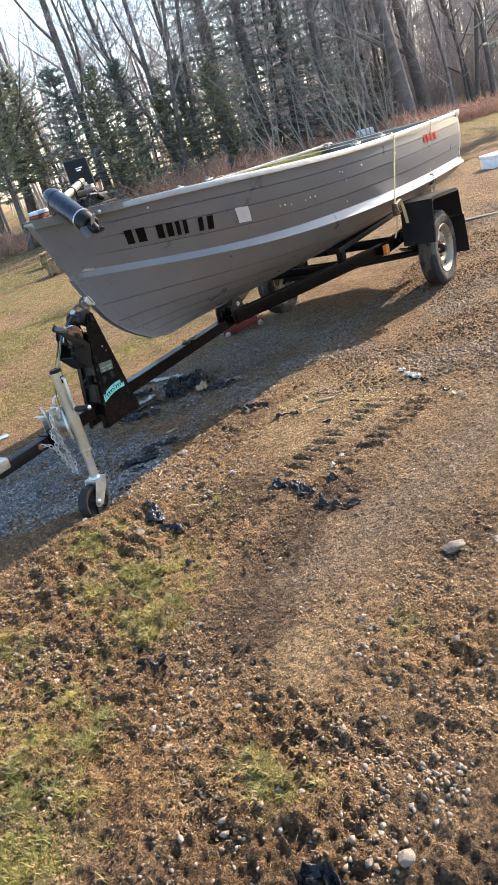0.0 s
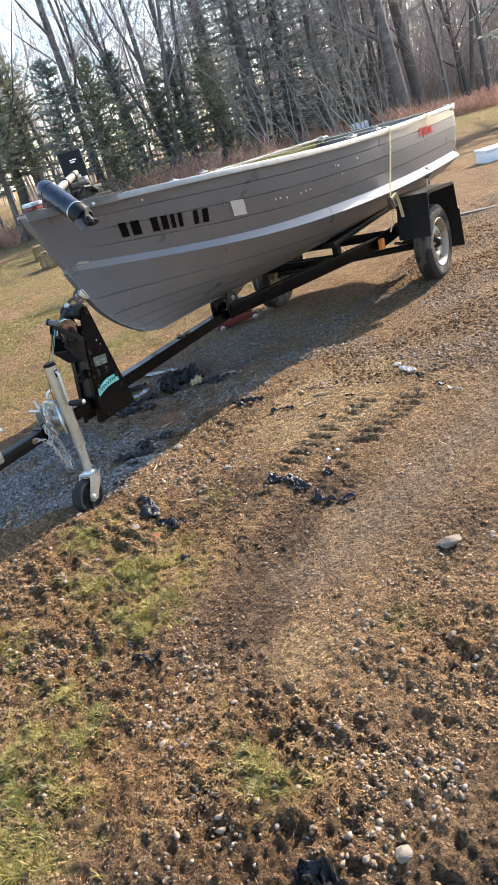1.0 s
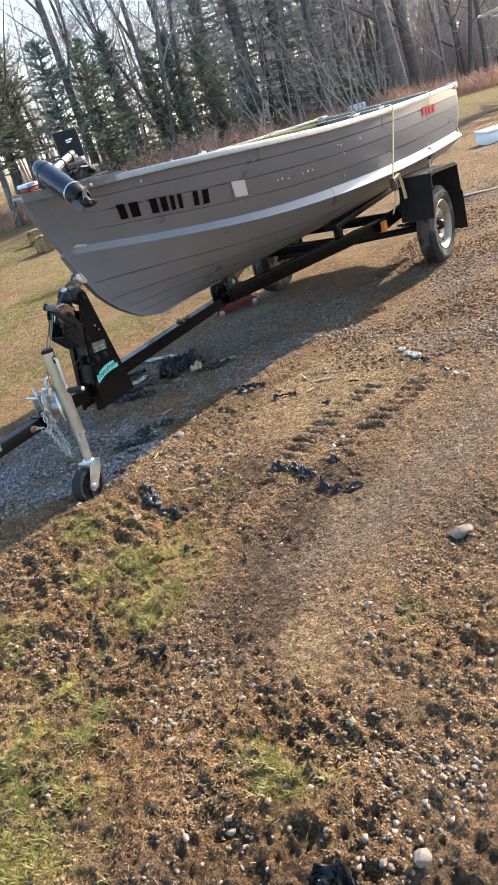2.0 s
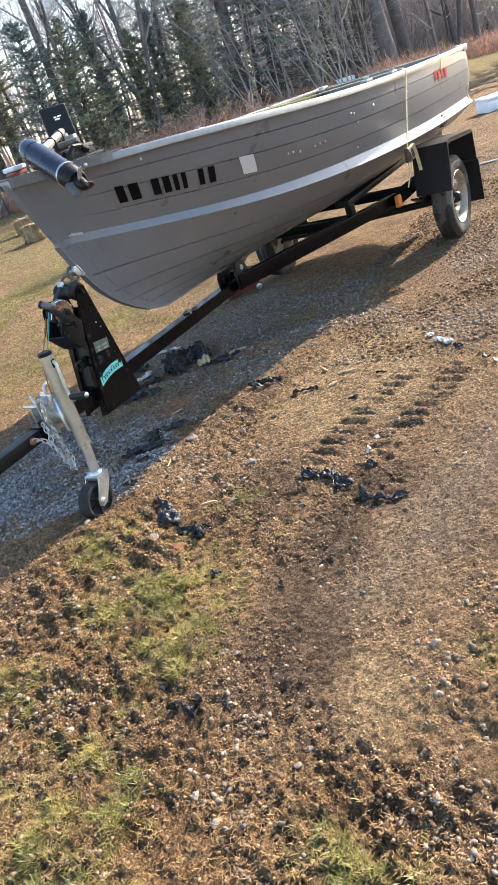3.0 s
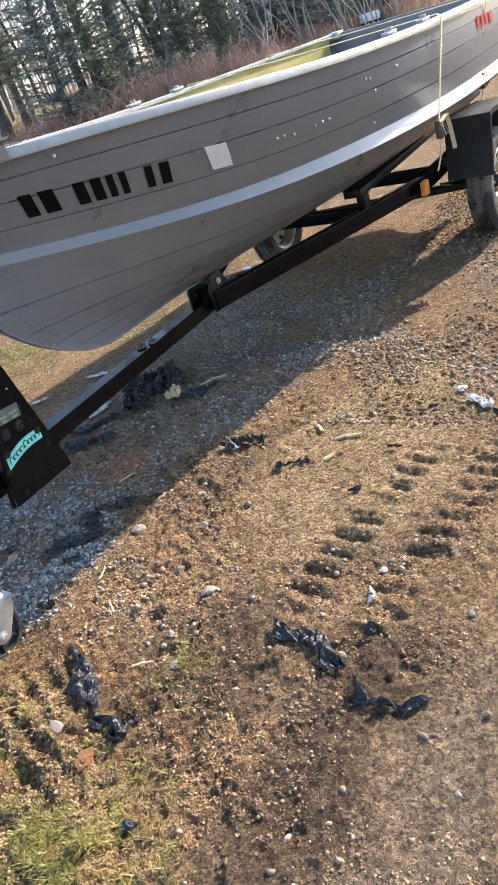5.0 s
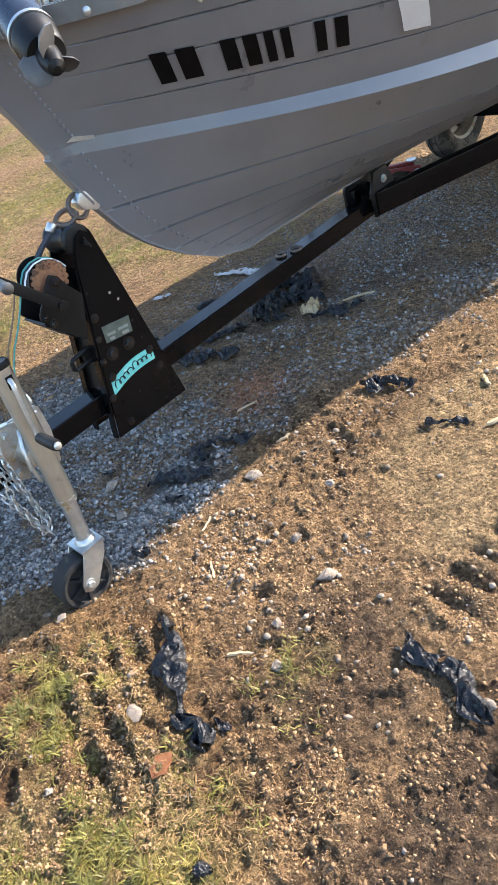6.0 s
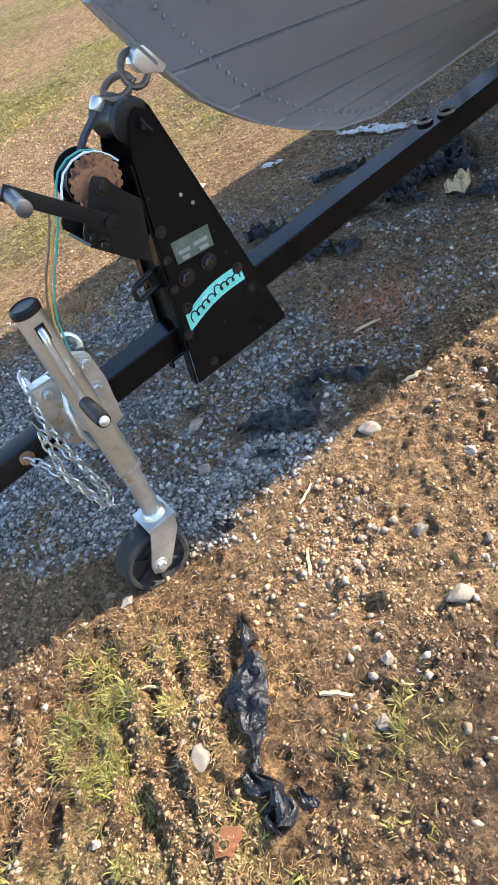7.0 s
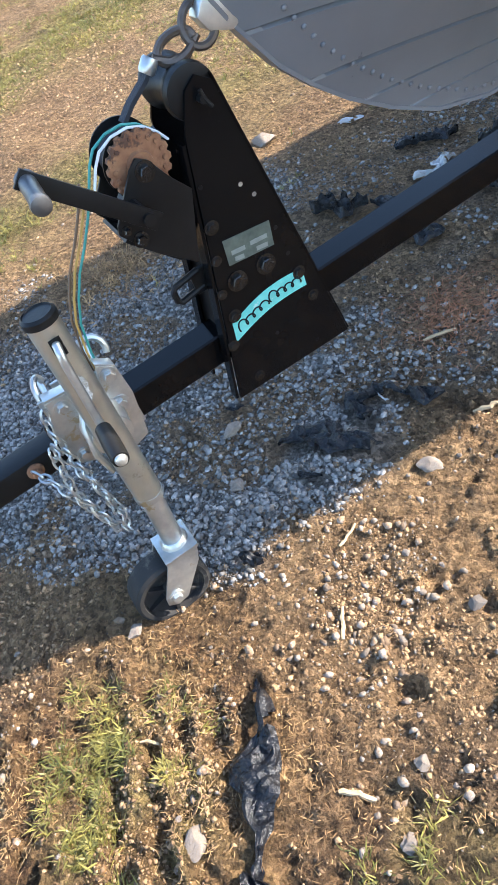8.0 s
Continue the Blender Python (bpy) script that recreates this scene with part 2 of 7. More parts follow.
def tube(bm, pts, r, seg=10, cap=True, mat=0, squash=1.0):
    """A round bar along points; r one radius or one for each point."""
    pts = [Vector(p) for p in pts]
    rs = r if isinstance(r, (list, tuple)) else [r] * len(pts)
    rings, u0 = [], None
    for i, p in enumerate(pts):
        d = (pts[min(i + 1, len(pts) - 1)] - pts[max(i - 1, 0)])
        u, v = frame_of(d)
        if u0 is not None:
            u = (u0 - d.normalized() * u0.dot(d.normalized())).normalized()
            v = d.normalized().cross(u)
        u0 = u
        rings.append([bm.verts.new(p + rs[i] * (math.cos(2 * math.pi * k / seg) * u + squash * math.sin(2 * math.pi * k / seg) * v)) for k in range(seg)])
    for a, b in zip(rings, rings[1:]):
        for k in range(seg):
            f = bm.faces.new((a[k], a[(k + 1) % seg], b[(k + 1) % seg], b[k]))
            f.material_index = mat
    if cap:
        for ring in (rings[0], rings[-1]):
            bm.faces.new(ring).material_index = mat
    return rings


def lathe(bm, c, axis, prof, seg=28, mat=0, close=True):
    """Turn a profile of (along, radius) about an axis through c."""
    axis = Vector(axis).normalized()
    u, v = frame_of(axis)
    rings = []
    for a, r in prof:
        rings.append([bm.verts.new(Vector(c) + axis * a + r * (math.cos(2 * math.pi * k / seg) * u + math.sin(2 * math.pi * k / seg) * v)) for k in range(seg)])
    for a, b in zip(rings, rings[1:]):
        for k in range(seg):
            bm.faces.new((a[k], a[(k + 1) % seg], b[(k + 1) % seg], b[k])).material_index = mat
    if close:
        for ring in (rings[0], rings[-1]):
            bm.faces.new(ring).material_index = mat
    return rings


def slab(bm, poly, d, r=0.0, seg=2, mat=0):
    """A flat polygon given thickness by the vector d."""
    a = [bm.verts.new(Vector(p)) for p in poly]
    b = [bm.verts.new(Vector(p) + Vector(d)) for p in poly]
    n = len(poly)
    fs = [bm.faces.new(a), bm.faces.new(b[::-1])] + [bm.faces.new((a[i], a[(i + 1) % n], b[(i + 1) % n], b[i])) for i in range(n)]
    for f in fs:
        f.material_index = mat
    if r:
        bevel(bm, fs, r, seg)


def ribbon(bm, pts, wide, thick, across):
    """A flat strap along points, its width along the vector across."""
    pts = [Vector(p) for p in pts]
    ac = Vector(across).normalized() * wide / 2
    rings = []
    for i, p in enumerate(pts):
        d = pts[min(i + 1, len(pts) - 1)] - pts[max(i - 1, 0)]
        nn = d.cross(ac).normalized() * thick / 2
        rings.append([bm.verts.new(p + o) for o in (ac + nn, -ac + nn, -ac - nn, ac - nn)])
    for a, b in zip(rings, rings[1:]):
        for k in range(4):
            bm.faces.new((a[k], a[(k + 1) % 4], b[(k + 1) % 4], b[k]))
    bm.faces.new(rings[0]), bm.faces.new(rings[-1])


def arc(c, r, a0, a1, n, u, v):
    return [Vector(c) + r * (math.cos(radians(a0 + (a1 - a0) * i / n)) * Vector(u) + math.sin(radians(a0 + (a1 - a0) * i / n)) * Vector(v)) for i in range(n + 1)]


def hexbolt(bm, p, axis, r=0.011, h=0.009):
    axis = Vector(axis).normalized()
    lathe(bm, p, axis, [(0, r * 1.5), (0.002, r * 1.5), (0.002, r * 1.45)], 14)
    lathe(bm, p, axis, [(0.001, r), (h - 0.0015, r), (h, r * 0.85)], 6)


def interp(xs, ys, q):
    """Natural cubic spline."""
    xs, ys, q = np.array(xs, float), np.array(ys, float), np.asarray(q, float)
    n, hh = len(xs), np.diff(xs)
    a, b = np.zeros((n, n)), np.zeros(n)
    a[0, 0] = a[-1, -1] = 1
    for i in range(1, n - 1):
        a[i, i - 1 : i + 2] = hh[i - 1], 2 * (hh[i - 1] + hh[i]), hh[i]
        b[i] = 6 * ((ys[i + 1] - ys[i]) / hh[i] - (ys[i] - ys[i - 1]) / hh[i - 1])
    mm = np.linalg.solve(a, b)
    i = np.clip(np.searchsorted(xs, q) - 1, 0, n - 2)
    d, e, h = q - xs[i], xs[i + 1] - q, hh[i]
    return mm[i] * e**3 / 6 / h + mm[i + 1] * d**3 / 6 / h + (ys[i] / h - mm[i] * h / 6) * e + (ys[i + 1] / h - mm[i + 1] * h / 6) * d


def lattice(x, y, cell, seed):
    """Smooth value noise in -1 .. 1 over arrays of places."""
    rng = np.random.RandomState(seed)
    table = rng.uniform(-1, 1, 4096)
    gx, gy = np.floor(x / cell).astype(np.int64), np.floor(y / cell).astype(np.int64)
    fx, fy = x / cell - gx, y / cell - gy
    fx, fy = fx * fx * (3 - 2 * fx), fy * fy * (3 - 2 * fy)

    def at(i, j):
        return table[((i * 73856093) ^ (j * 19349663)) & 4095]

    return (at(gx, gy) * (1 - fx) + at(gx + 1, gy) * fx) * (1 - fy) + (at(gx, gy + 1) * (1 - fx) + at(gx + 1, gy + 1) * fx) * fy


def ease(t):
    t = np.clip(t, 0, 1)
    return t * t * (3 - 2 * t)

# ---- the ground: one sheet, fine round the trailer, to the horizon ----


def ground_base(x, y):
    """Lie of the land: it falls a little under the far side of the trailer."""
    s, w = to_rig(x, y)
    dip = -0.14 * ease((s + 0.5) / 3.4) * np.clip(0.35 + (0.9 - w) * 0.4, 0, 1)
    far = np.hypot(x, y - 3)
    return dip + 0.05 * lattice(x, y, 4.1, 3) * ease((far - 4) / 8) + 0.12 * lattice(x, y, 13.0, 4) * ease((far - 9) / 12)


def zones(x, y):
    """Shares of grey gravel, grass, pale sand and loose stony soil at ground places."""
    s, w = to_rig(x, y)
    wob = 0.16 * lattice(x, y, 0.31, 11) + 0.09 * lattice(x, y, 0.11, 12)
    edge = 0.17 - 0.32 * ease((-0.18 - s) / 0.35) + 0.25 * ease((s - 0.4) / 0.8)
    gravel = ease((edge + 0.8 * wob - w) / 0.16) * ease((1.15 + wob + w) / 0.4) * (0.25 + 0.75 * ease((0.75 - s + wob) / 0.5)) * ease((2.8 - s + wob) / 0.6) * ease((s + 2.6) / 0.5)
    def blob(a, b, ra, rb):
        return np.exp(-(((s - a) / ra) ** 2 + ((w - b) / rb) ** 2))

    tufts = np.maximum.reduce([blob(-0.68, 0.70, 0.24, 0.24), blob(-0.92, 0.92, 0.16, 0.13), 0.55 * blob(-0.55, 0.42, 0.2, 0.26), blob(-1.42, 0.90, 0.20, 0.22), blob(-1.62, 1.10, 0.15, 0.24), 0.7 * blob(-1.15, 0.55, 0.12, 0.16), 0.45 * blob(-0.22, 0.75, 0.14, 0.12), blob(-0.734, 1.727, 0.05, 0.06), 0.6 * blob(-1.28, 1.62, 0.10, 0.16)])
    tufts = ease((tufts * (1 + 1.6 * wob + 0.7 * lattice(x, y, 0.05, 39)) - 0.12) / 0.85)
    bands = 1.5 * lattice(0.3 * s, w + 0.12 * s, 0.55, 13) + 0.7 * lattice(x, y, 0.26, 14) + 0.5 * lattice(x, y, 0.09, 36)
    lawn = ease((-w - 0.75 + wob) / 0.7) * ease(0.3 + bands + 0.35 * ease((-w - 3) / 3))
    strip = np.exp(-(((w + 3.85 + 0.25 * (s - 1)) / 0.6) ** 2)) + 0.55 * np.exp(-(((w + 1.75 + 0.1 * s) / 0.28) ** 2))
    lawn = np.maximum(lawn * (0.35 + 0.65 * ease((-w - 5) / 2)), ease((strip * (1 + 1.6 * wob + 0.5 * lattice(x, y, 0.7, 44)) - 0.15) / 0.5) * ease((-w - 0.8) / 0.4))
    rim = ease((x - 4.0) / 1.5) * ease((y - 8.5) / 2) * ease(0.4 + lattice(x, y, 1.4, 15))
    grass = np.clip(tufts + lawn + 0.7 * rim, 0, 1)
    sand = ease((np.maximum(blob(0.75, 0.80, 0.65, 0.36), 0.55 * blob(-0.92, 1.50, 0.25, 0.18)) + 0.8 * wob - 0.28) / 0.35) * (1 - gravel)
    border = np.exp(-(((w - edge - 0.22 - wob) / 0.2) ** 2)) * ease((s + 0.25) / 0.3) * ease((1.0 - s) / 0.4)
    banks = np.maximum.reduce([blob(-1.03, 1.2, 0.13, 0.16), blob(-1.0, 1.85, 0.26, 0.22), blob(-1.25, 1.62, 0.13, 0.30), blob(-1.45, 1.9, 0.2, 0.3), 0.9 * blob(-1.19, 0.6, 0.10, 0.16), 0.8 * blob(-1.5, 1.02, 0.10, 0.12), 0.5 * blob(-0.8, 0.3, 0.3, 0.3), 0.8 * blob(0.38, 0.52, 0.13, 0.10), 0.6 * blob(0.0, 0.52, 0.2, 0.2)])
    stony = np.clip(0.9 * border + banks + 0.9 * blob(1.45, 0.62, 0.3, 0.09) + 0.35 * ease((-0.75 - s + wob) / 0.4) * ease((w - 0.5) / 0.3), 0, 1) * (1 - 0.6 * grass) * (1 - 0.6 * sand)
    # bare brown soil shows through the gravel here and there
    gravel = gravel * (1 - 0.7 * ease((lattice(x, y, 0.27, 16) + 0.5 * lattice(x, y, 0.09, 17) - 0.28) / 0.3))
    return gravel, grass, sand, stony


def bed(x, y):
    """Shares of dark soil, damp plus lump shade painted in at one patch, and of matted dead grass."""
    s, w = to_rig(x, y)
    wob = lattice(x, y, 0.23, 18) + 0.6 * lattice(x, y, 0.08, 19)

    def blob(a, b, ra, rb):
        return np.exp(-(((s - a) / ra) ** 2 + ((w - b) / rb) ** 2))

    # the first blob also paints in the shade between its soil lumps
    darkened = np.maximum.reduce([0.95 * blob(-0.2, 0.80, 0.26, 0.18), 0.8 * blob(-0.72, 0.30, 0.25, 0.25), blob(-0.12, 1.20, 0.22, 0.13), blob(-0.45, 1.18, 0.30, 0.13), blob(-0.85, 1.22, 0.28, 0.17), 0.8 * blob(-1.05, 1.0, 0.25, 0.25), 0.7 * blob(-0.75, 0.28, 0.35, 0.2), 0.8 * blob(-1.38, 1.62, 0.17, 0.32), 0.8 * blob(-0.92, 0.45, 0.15, 0.34), 0.6 * blob(-0.9, 0.6, 0.3, 0.3), 0.5 * blob(-0.25, 1.75, 0.3, 0.2)])
    darkened = np.maximum(darkened, 0.5 * ease((-0.8 - s) / 0.5) * ease((w - 0.1) / 0.4) * ease((s + 3) / 0.5))
    darkened = ease(1.5 * darkened * (1 + 0.45 * wob) - 0.05) + 0.35 * ease((lattice(x, y, 0.5, 20) + 0.4 * wob - 0.25) / 0.5)
    mat = np.maximum.reduce([blob(-0.62, 0.42, 0.34, 0.28), blob(-0.95, 0.65, 0.45, 0.42), 0.85 * blob(-1.32, 1.35, 0.26, 0.6), 0.7 * blob(-1.3, 0.75, 0.4, 0.5), 0.5 * blob(-0.45, 0.75, 0.3, 0.3), 0.5 * blob(-0.75, 1.85, 0.2, 0.2)])
    return np.clip(darkened, 0, 1), ease(1.3 * mat * (1 + 0.45 * wob))


def wheel_track(x, y):
    """Share of smooth, packed soil where a wheel has passed."""
    s, w = to_rig(x, y)
    return np.exp(-(((w - np.interp(s, [-1.5, -1.05, -0.7, -0.25, 0.6], [1.32, 1.22, 1.27, 1.47, 1.66]) + 0.05 * lattice(x, y, 0.3, 38)) / 0.19) ** 2)) * ease((s + 1.6) / 0.3)


def relief(x, y):
    """Lumps, ruts and the chevron print of a tyre."""
    s, w = to_rig(x, y)
    sand, stony = zones(x, y)[2:]
    darkened, mat = bed(x, y)
    rough = 0.5 + 0.5 * lattice(x, y, 0.5, 21)
    track = wheel_track(x, y)
    calm = 1 - 0.62 * sand - 0.55 * track * (1 - sand)
    bump = 0.5 + 0.6 * stony + 0.75 * mat + 0.35 * darkened
    u, v = 0.8 * x + 0.6 * y, 0.8 * y - 0.6 * x
    p, q = 0.38 * x - 0.925 * y, 0.925 * x + 0.38 * y
    z = 0.012 * lattice(x, y, 0.45, 22) + 0.010 * rough * lattice(u, v, 0.13, 23) * calm
    # the finest lumps lie where the sheet is finest
    fine = 1 - ease(np.maximum.reduce([-1.7 - x, x - 1.2, y - 4.0, 0 * x]) / 0.9)
    z += 0.011 * (0.3 + 0.7 * fine) * bump * calm * (0.5 - np.abs(lattice(p, q, 0.062, 24)))
    z += 0.0085 * fine * bump * calm * (0.5 - np.abs(lattice(u, v, 0.033, 25)))
    z += 0.0058 * fine * (0.3 + bump * calm) * (0.4 - np.abs(lattice(p, q, 0.019, 30)))
    z += 0.0032 * fine * (0.4 + bump) * lattice(u, v, 0.0115, 40)
    # pits torn in the soil
    z -= 0.012 * ease((lattice(u, v, 0.09, 31) - 0.6) / 0.25) * ease(0.15 + stony + mat)
    z -= 0.009 * ease((lattice(p, q, 0.05, 41) - 0.62) / 0.2) * ease(0.1 + stony + mat + 0.6 * darkened)
    # broken tyre print running aft beside the boat
    axis = 1.05 + 0.16 * (s - 0.2)
    q = (w - axis) / 0.185
    ends = ease((s + 0.05) / 0.1) * ease((0.95 - s) / 0.3)
    worn = ease(0.62 + 1.1 * lattice(x, y, 0.12, 27) + 0.5 * lattice(x, y, 0.05, 32)) * (0.75 + 0.25 * (q < 0))
    lug = np.sin(2 * np.pi * ((s - 0.012 * np.abs(q) + 0.035 * (q > 0)) / 0.074 + 0.25 * lattice(x, y, 0.16, 26)))
    row = ease((1.0 - np.abs(q)) / 0.2) * ease((np.abs(q) - 0.18) / 0.2)
    lug = lug + 0.35 * lattice(x, y, 0.03, 43)
    z += ends * row * (0.004 - worn * (0.014 * ease((lug - 0.42) / 0.33)) + 0.007 * ease((-lug - 0.2) / 0.5))
    z += 0.016 * ends * np.exp(-((q - 1.15) / 0.18) ** 2) * (0.5 + 0.5 * lattice(x, y, 0.06, 33))
    # old tread furrows in the damp soil left of the jack
    furrow = np.exp(-(((s + 0.68) / 0.30) ** 2 + ((w - 0.42) / 0.28) ** 2))
    z += 0.014 * furrow * ease(0.6 + lattice(x, y, 0.13, 37)) * np.sin(2 * np.pi * (s + 0.31 * w + 0.05 * lattice(x, y, 0.2, 29)) / 0.075)
    # fine ribs of a wheel track nearer the camera
    z += track * (-0.012 + 0.0016 * np.sin(2 * np.pi * (w - 0.10 * s + 0.006 * lattice(x, y, 0.1, 34)) / 0.026) * ease(0.5 + lattice(x, y, 0.3, 35)))
    # the caster has pressed itself a hollow
    hollow = np.exp(-(((s + 0.325) / 0.10) ** 2 + ((w - 0.15) / 0.10) ** 2))
    z = z * (1 - 0.8 * hollow) - 0.026 * hollow
    z += 0.012 * lattice(u, v, 0.21, 42) * ease((np.hypot(x, y - 3) - 1.8) / 1.5)
    return z * ease((14 - np.hypot(x, y - 3)) / 8) + 0.03 * lattice(x, y, 0.9, 28) * ease((np.hypot(x, y - 3) - 3) / 4) * ease((30 - np.hypot(x, y - 3)) / 10)


def height(x, y):
    x, y = np.asarray(x, float), np.asarray(y, float)
    return ground_base(x, y) + relief(x, y)


def spread(step, belt, reach):
    """Widening steps: up to 5 cm over a belt, then growing to the horizon."""
    out, d = [], step
    while sum(out) < reach:
        d = min(d * 1.035, max(0.05, step)) if sum(out) < belt else d * 1.13
        out.append(d)
    return np.cumsum(out)


def ticks(lo, hi, step, reach, before, after):
    mid = np.arange(lo, hi, step)
    return np.concatenate([lo - spread(step, before, reach)[::-1], mid, mid[-1] + spread(step, after, reach)])


def ground_material():
    m = bpy.data.materials.new("soil")
    m.use_nodes = True
    t = m.node_tree
    nd, ln = t.nodes, t.links
    b = nd["Principled BSDF"]
    pos = nd.new("ShaderNodeNewGeometry").outputs["Position"]
    att = nd.new("ShaderNodeAttribute")
    att.attribute_name = "zone"
    sep = nd.new("ShaderNodeSeparateColor")
    ln.new(att.outputs["Color"], sep.inputs["Color"])

    def noise_at(scale, detail=8, rough=0.65):
        n = nd.new("ShaderNodeTexNoise")
        n.inputs["Scale"].default_value, n.inputs["Detail"].default_value, n.inputs["Roughness"].default_value = scale, detail, rough
        ln.new(pos, n.inputs["Vector"])
        return n.outputs["Fac"]

    def ramp(fac, *stops):
        r = nd.new("ShaderNodeValToRGB")
        while len(r.color_ramp.elements) < len(stops):
            r.color_ramp.elements.new(0.5)
        for e, (p, c) in zip(r.color_ramp.elements, stops):
            e.position, e.color = p, rgb(c)
        ln.new(fac, r.inputs["Fac"])
        return r.outputs["Color"]

    def mix(fac, a, c):
        x = nd.new("ShaderNodeMix")
        x.data_type = "RGBA"
        ln.new(fac, x.inputs["Factor"])
        ln.new(a, x.inputs["A"])
        ln.new(c, x.inputs["B"])
        return x.outputs["Result"]

    att2 = nd.new("ShaderNodeAttribute")
    att2.attribute_name = "bed"
    sep2 = nd.new("ShaderNodeSeparateColor")
    ln.new(att2.outputs["Color"], sep2.inputs["Color"])
    big, mid, fine = noise_at(1.7), noise_at(9), noise_at(70)
    soil = mix(fine, ramp(mid, (0.3, (0.20, 0.118, 0.058)), (0.5, (0.32, 0.198, 0.098)), (0.7, (0.43, 0.278, 0.142))), ramp(big, (0.35, (0.25, 0.152, 0.076)), (0.65, (0.40, 0.255, 0.129))))
    sand = mix(fine, ramp(mid, (0.3, (0.33, 0.218, 0.108)), (0.7, (0.52, 0.365, 0.186))), ramp(big, (0.35, (0.34, 0.225, 0.117)), (0.65, (0.45, 0.31, 0.163))))
    wet = mix(fine, ramp(mid, (0.3, (0.085, 0.053, 0.030)), (0.7, (0.185, 0.118, 0.067))), ramp(big, (0.35, (0.105, 0.067, 0.039)), (0.65, (0.20, 0.130, 0.075))))
    thatch = mix(fine, ramp(mid, (0.35, (0.10, 0.052, 0.025)), (0.5, (0.22, 0.122, 0.053)), (0.68, (0.38, 0.230, 0.095))), ramp(noise_at(28), (0.4, (0.12, 0.064, 0.030)), (0.64, (0.36, 0.216, 0.090))))
    grey = mix(fine, ramp(mid, (0.3, (0.15, 0.128, 0.104)), (0.7, (0.29, 0.255, 0.213))), ramp(noise_at(160), (0.4, (0.15, 0.132, 0.112)), (0.62, (0.36, 0.33, 0.29))))
    turf = mix(fine, ramp(mid, (0.35, (0.15, 0.118, 0.042)), (0.65, (0.35, 0.262, 0.098))), ramp(noise_at(22), (0.4, (0.125, 0.112, 0.034)), (0.62, (0.38, 0.275, 0.110))))
    packed = mix(fine, ramp(mid, (0.3, (0.20, 0.136, 0.083)), (0.7, (0.35, 0.245, 0.152))), ramp(big, (0.35, (0.22, 0.152, 0.094)), (0.65, (0.33, 0.232, 0.145))))
    soil = mix(sep2.outputs["Blue"], soil, packed)
    soil = mix(sep2.outputs["Red"], soil, wet)
    soil = mix(sep2.outputs["Green"], soil, thatch)
    def crumbs(scale):
        v = nd.new("ShaderNodeTexVoronoi")
        v.inputs["Scale"].default_value, v.inputs["Randomness"].default_value = scale, 1.0
        jig = nd.new("ShaderNodeVectorMath")
        jig.operation = "ADD"
        nz = nd.new("ShaderNodeTexNoise")
        nz.inputs["Scale"].default_value = scale * 0.9
        ln.new(pos, nz.inputs["Vector"])
        sc = nd.new("ShaderNodeVectorMath")
        sc.operation = "SCALE"
        sc.inputs["Scale"].default_value = 0.9 / scale
        ln.new(nz.outputs["Color"], sc.inputs[0])
        ln.new(pos, jig.inputs[0])
        ln.new(sc.outputs[0], jig.inputs[1])
        ln.new(jig.outputs[0], v.inputs["Vector"])
        return v

    small, coarse = crumbs(150), crumbs(62)
    col = mix(sep.outputs["Blue"], soil, sand)
    col = mix(sep.outputs["Red"], col, grey)
    col = mix(sep.outputs["Green"], col, turf)
    # tone spread per crumb, partly standing in for the shading between crumbs
    for v, amount in ((small, 0.46), (coarse, 0.34)):
        one = nd.new("ShaderNodeSeparateColor")
        ln.new(v.outputs["Color"], one.inputs["Color"])
        mr = nd.new("ShaderNodeMapRange")
        mr.inputs["To Min"].default_value, mr.inputs["To Max"].default_value = 1 - amount, 1 + amount
        ln.new(one.outputs["Red"], mr.inputs["Value"])
        hs = nd.new("ShaderNodeHueSaturation")
        ln.new(mr.outputs["Result"], hs.inputs["Value"])
        ln.new(col, hs.inputs["Color"])
        col = hs.outputs["Color"]
    ln.new(col, b.inputs["Base Color"])
    b.inputs["Roughness"].default_value = 0.95
    b.inputs["Specular IOR Level"].default_value = 0.25
    last = None
    for src, strength, dist in ((noise_at(420, 4, 0.7), 0.7, 0.003), (small.outputs["Distance"], -1.0, 0.011), (coarse.outputs["Distance"], -1.0, 0.020), (noise_at(120, 6, 0.7), 0.9, 0.014), (noise_at(30, 8, 0.7), 0.8, 0.03)):
        bp = nd.new("ShaderNodeBump")
        bp.inputs["Strength"].default_value, bp.inputs["Distance"].default_value = abs(strength), dist
        bp.invert = strength < 0
        ln.new(src, bp.inputs["Height"])
        if last:
            ln.new(last, bp.inputs["Normal"])
        last = bp.outputs["Normal"]
    ln.new(last, b.inputs["Normal"])
    return m


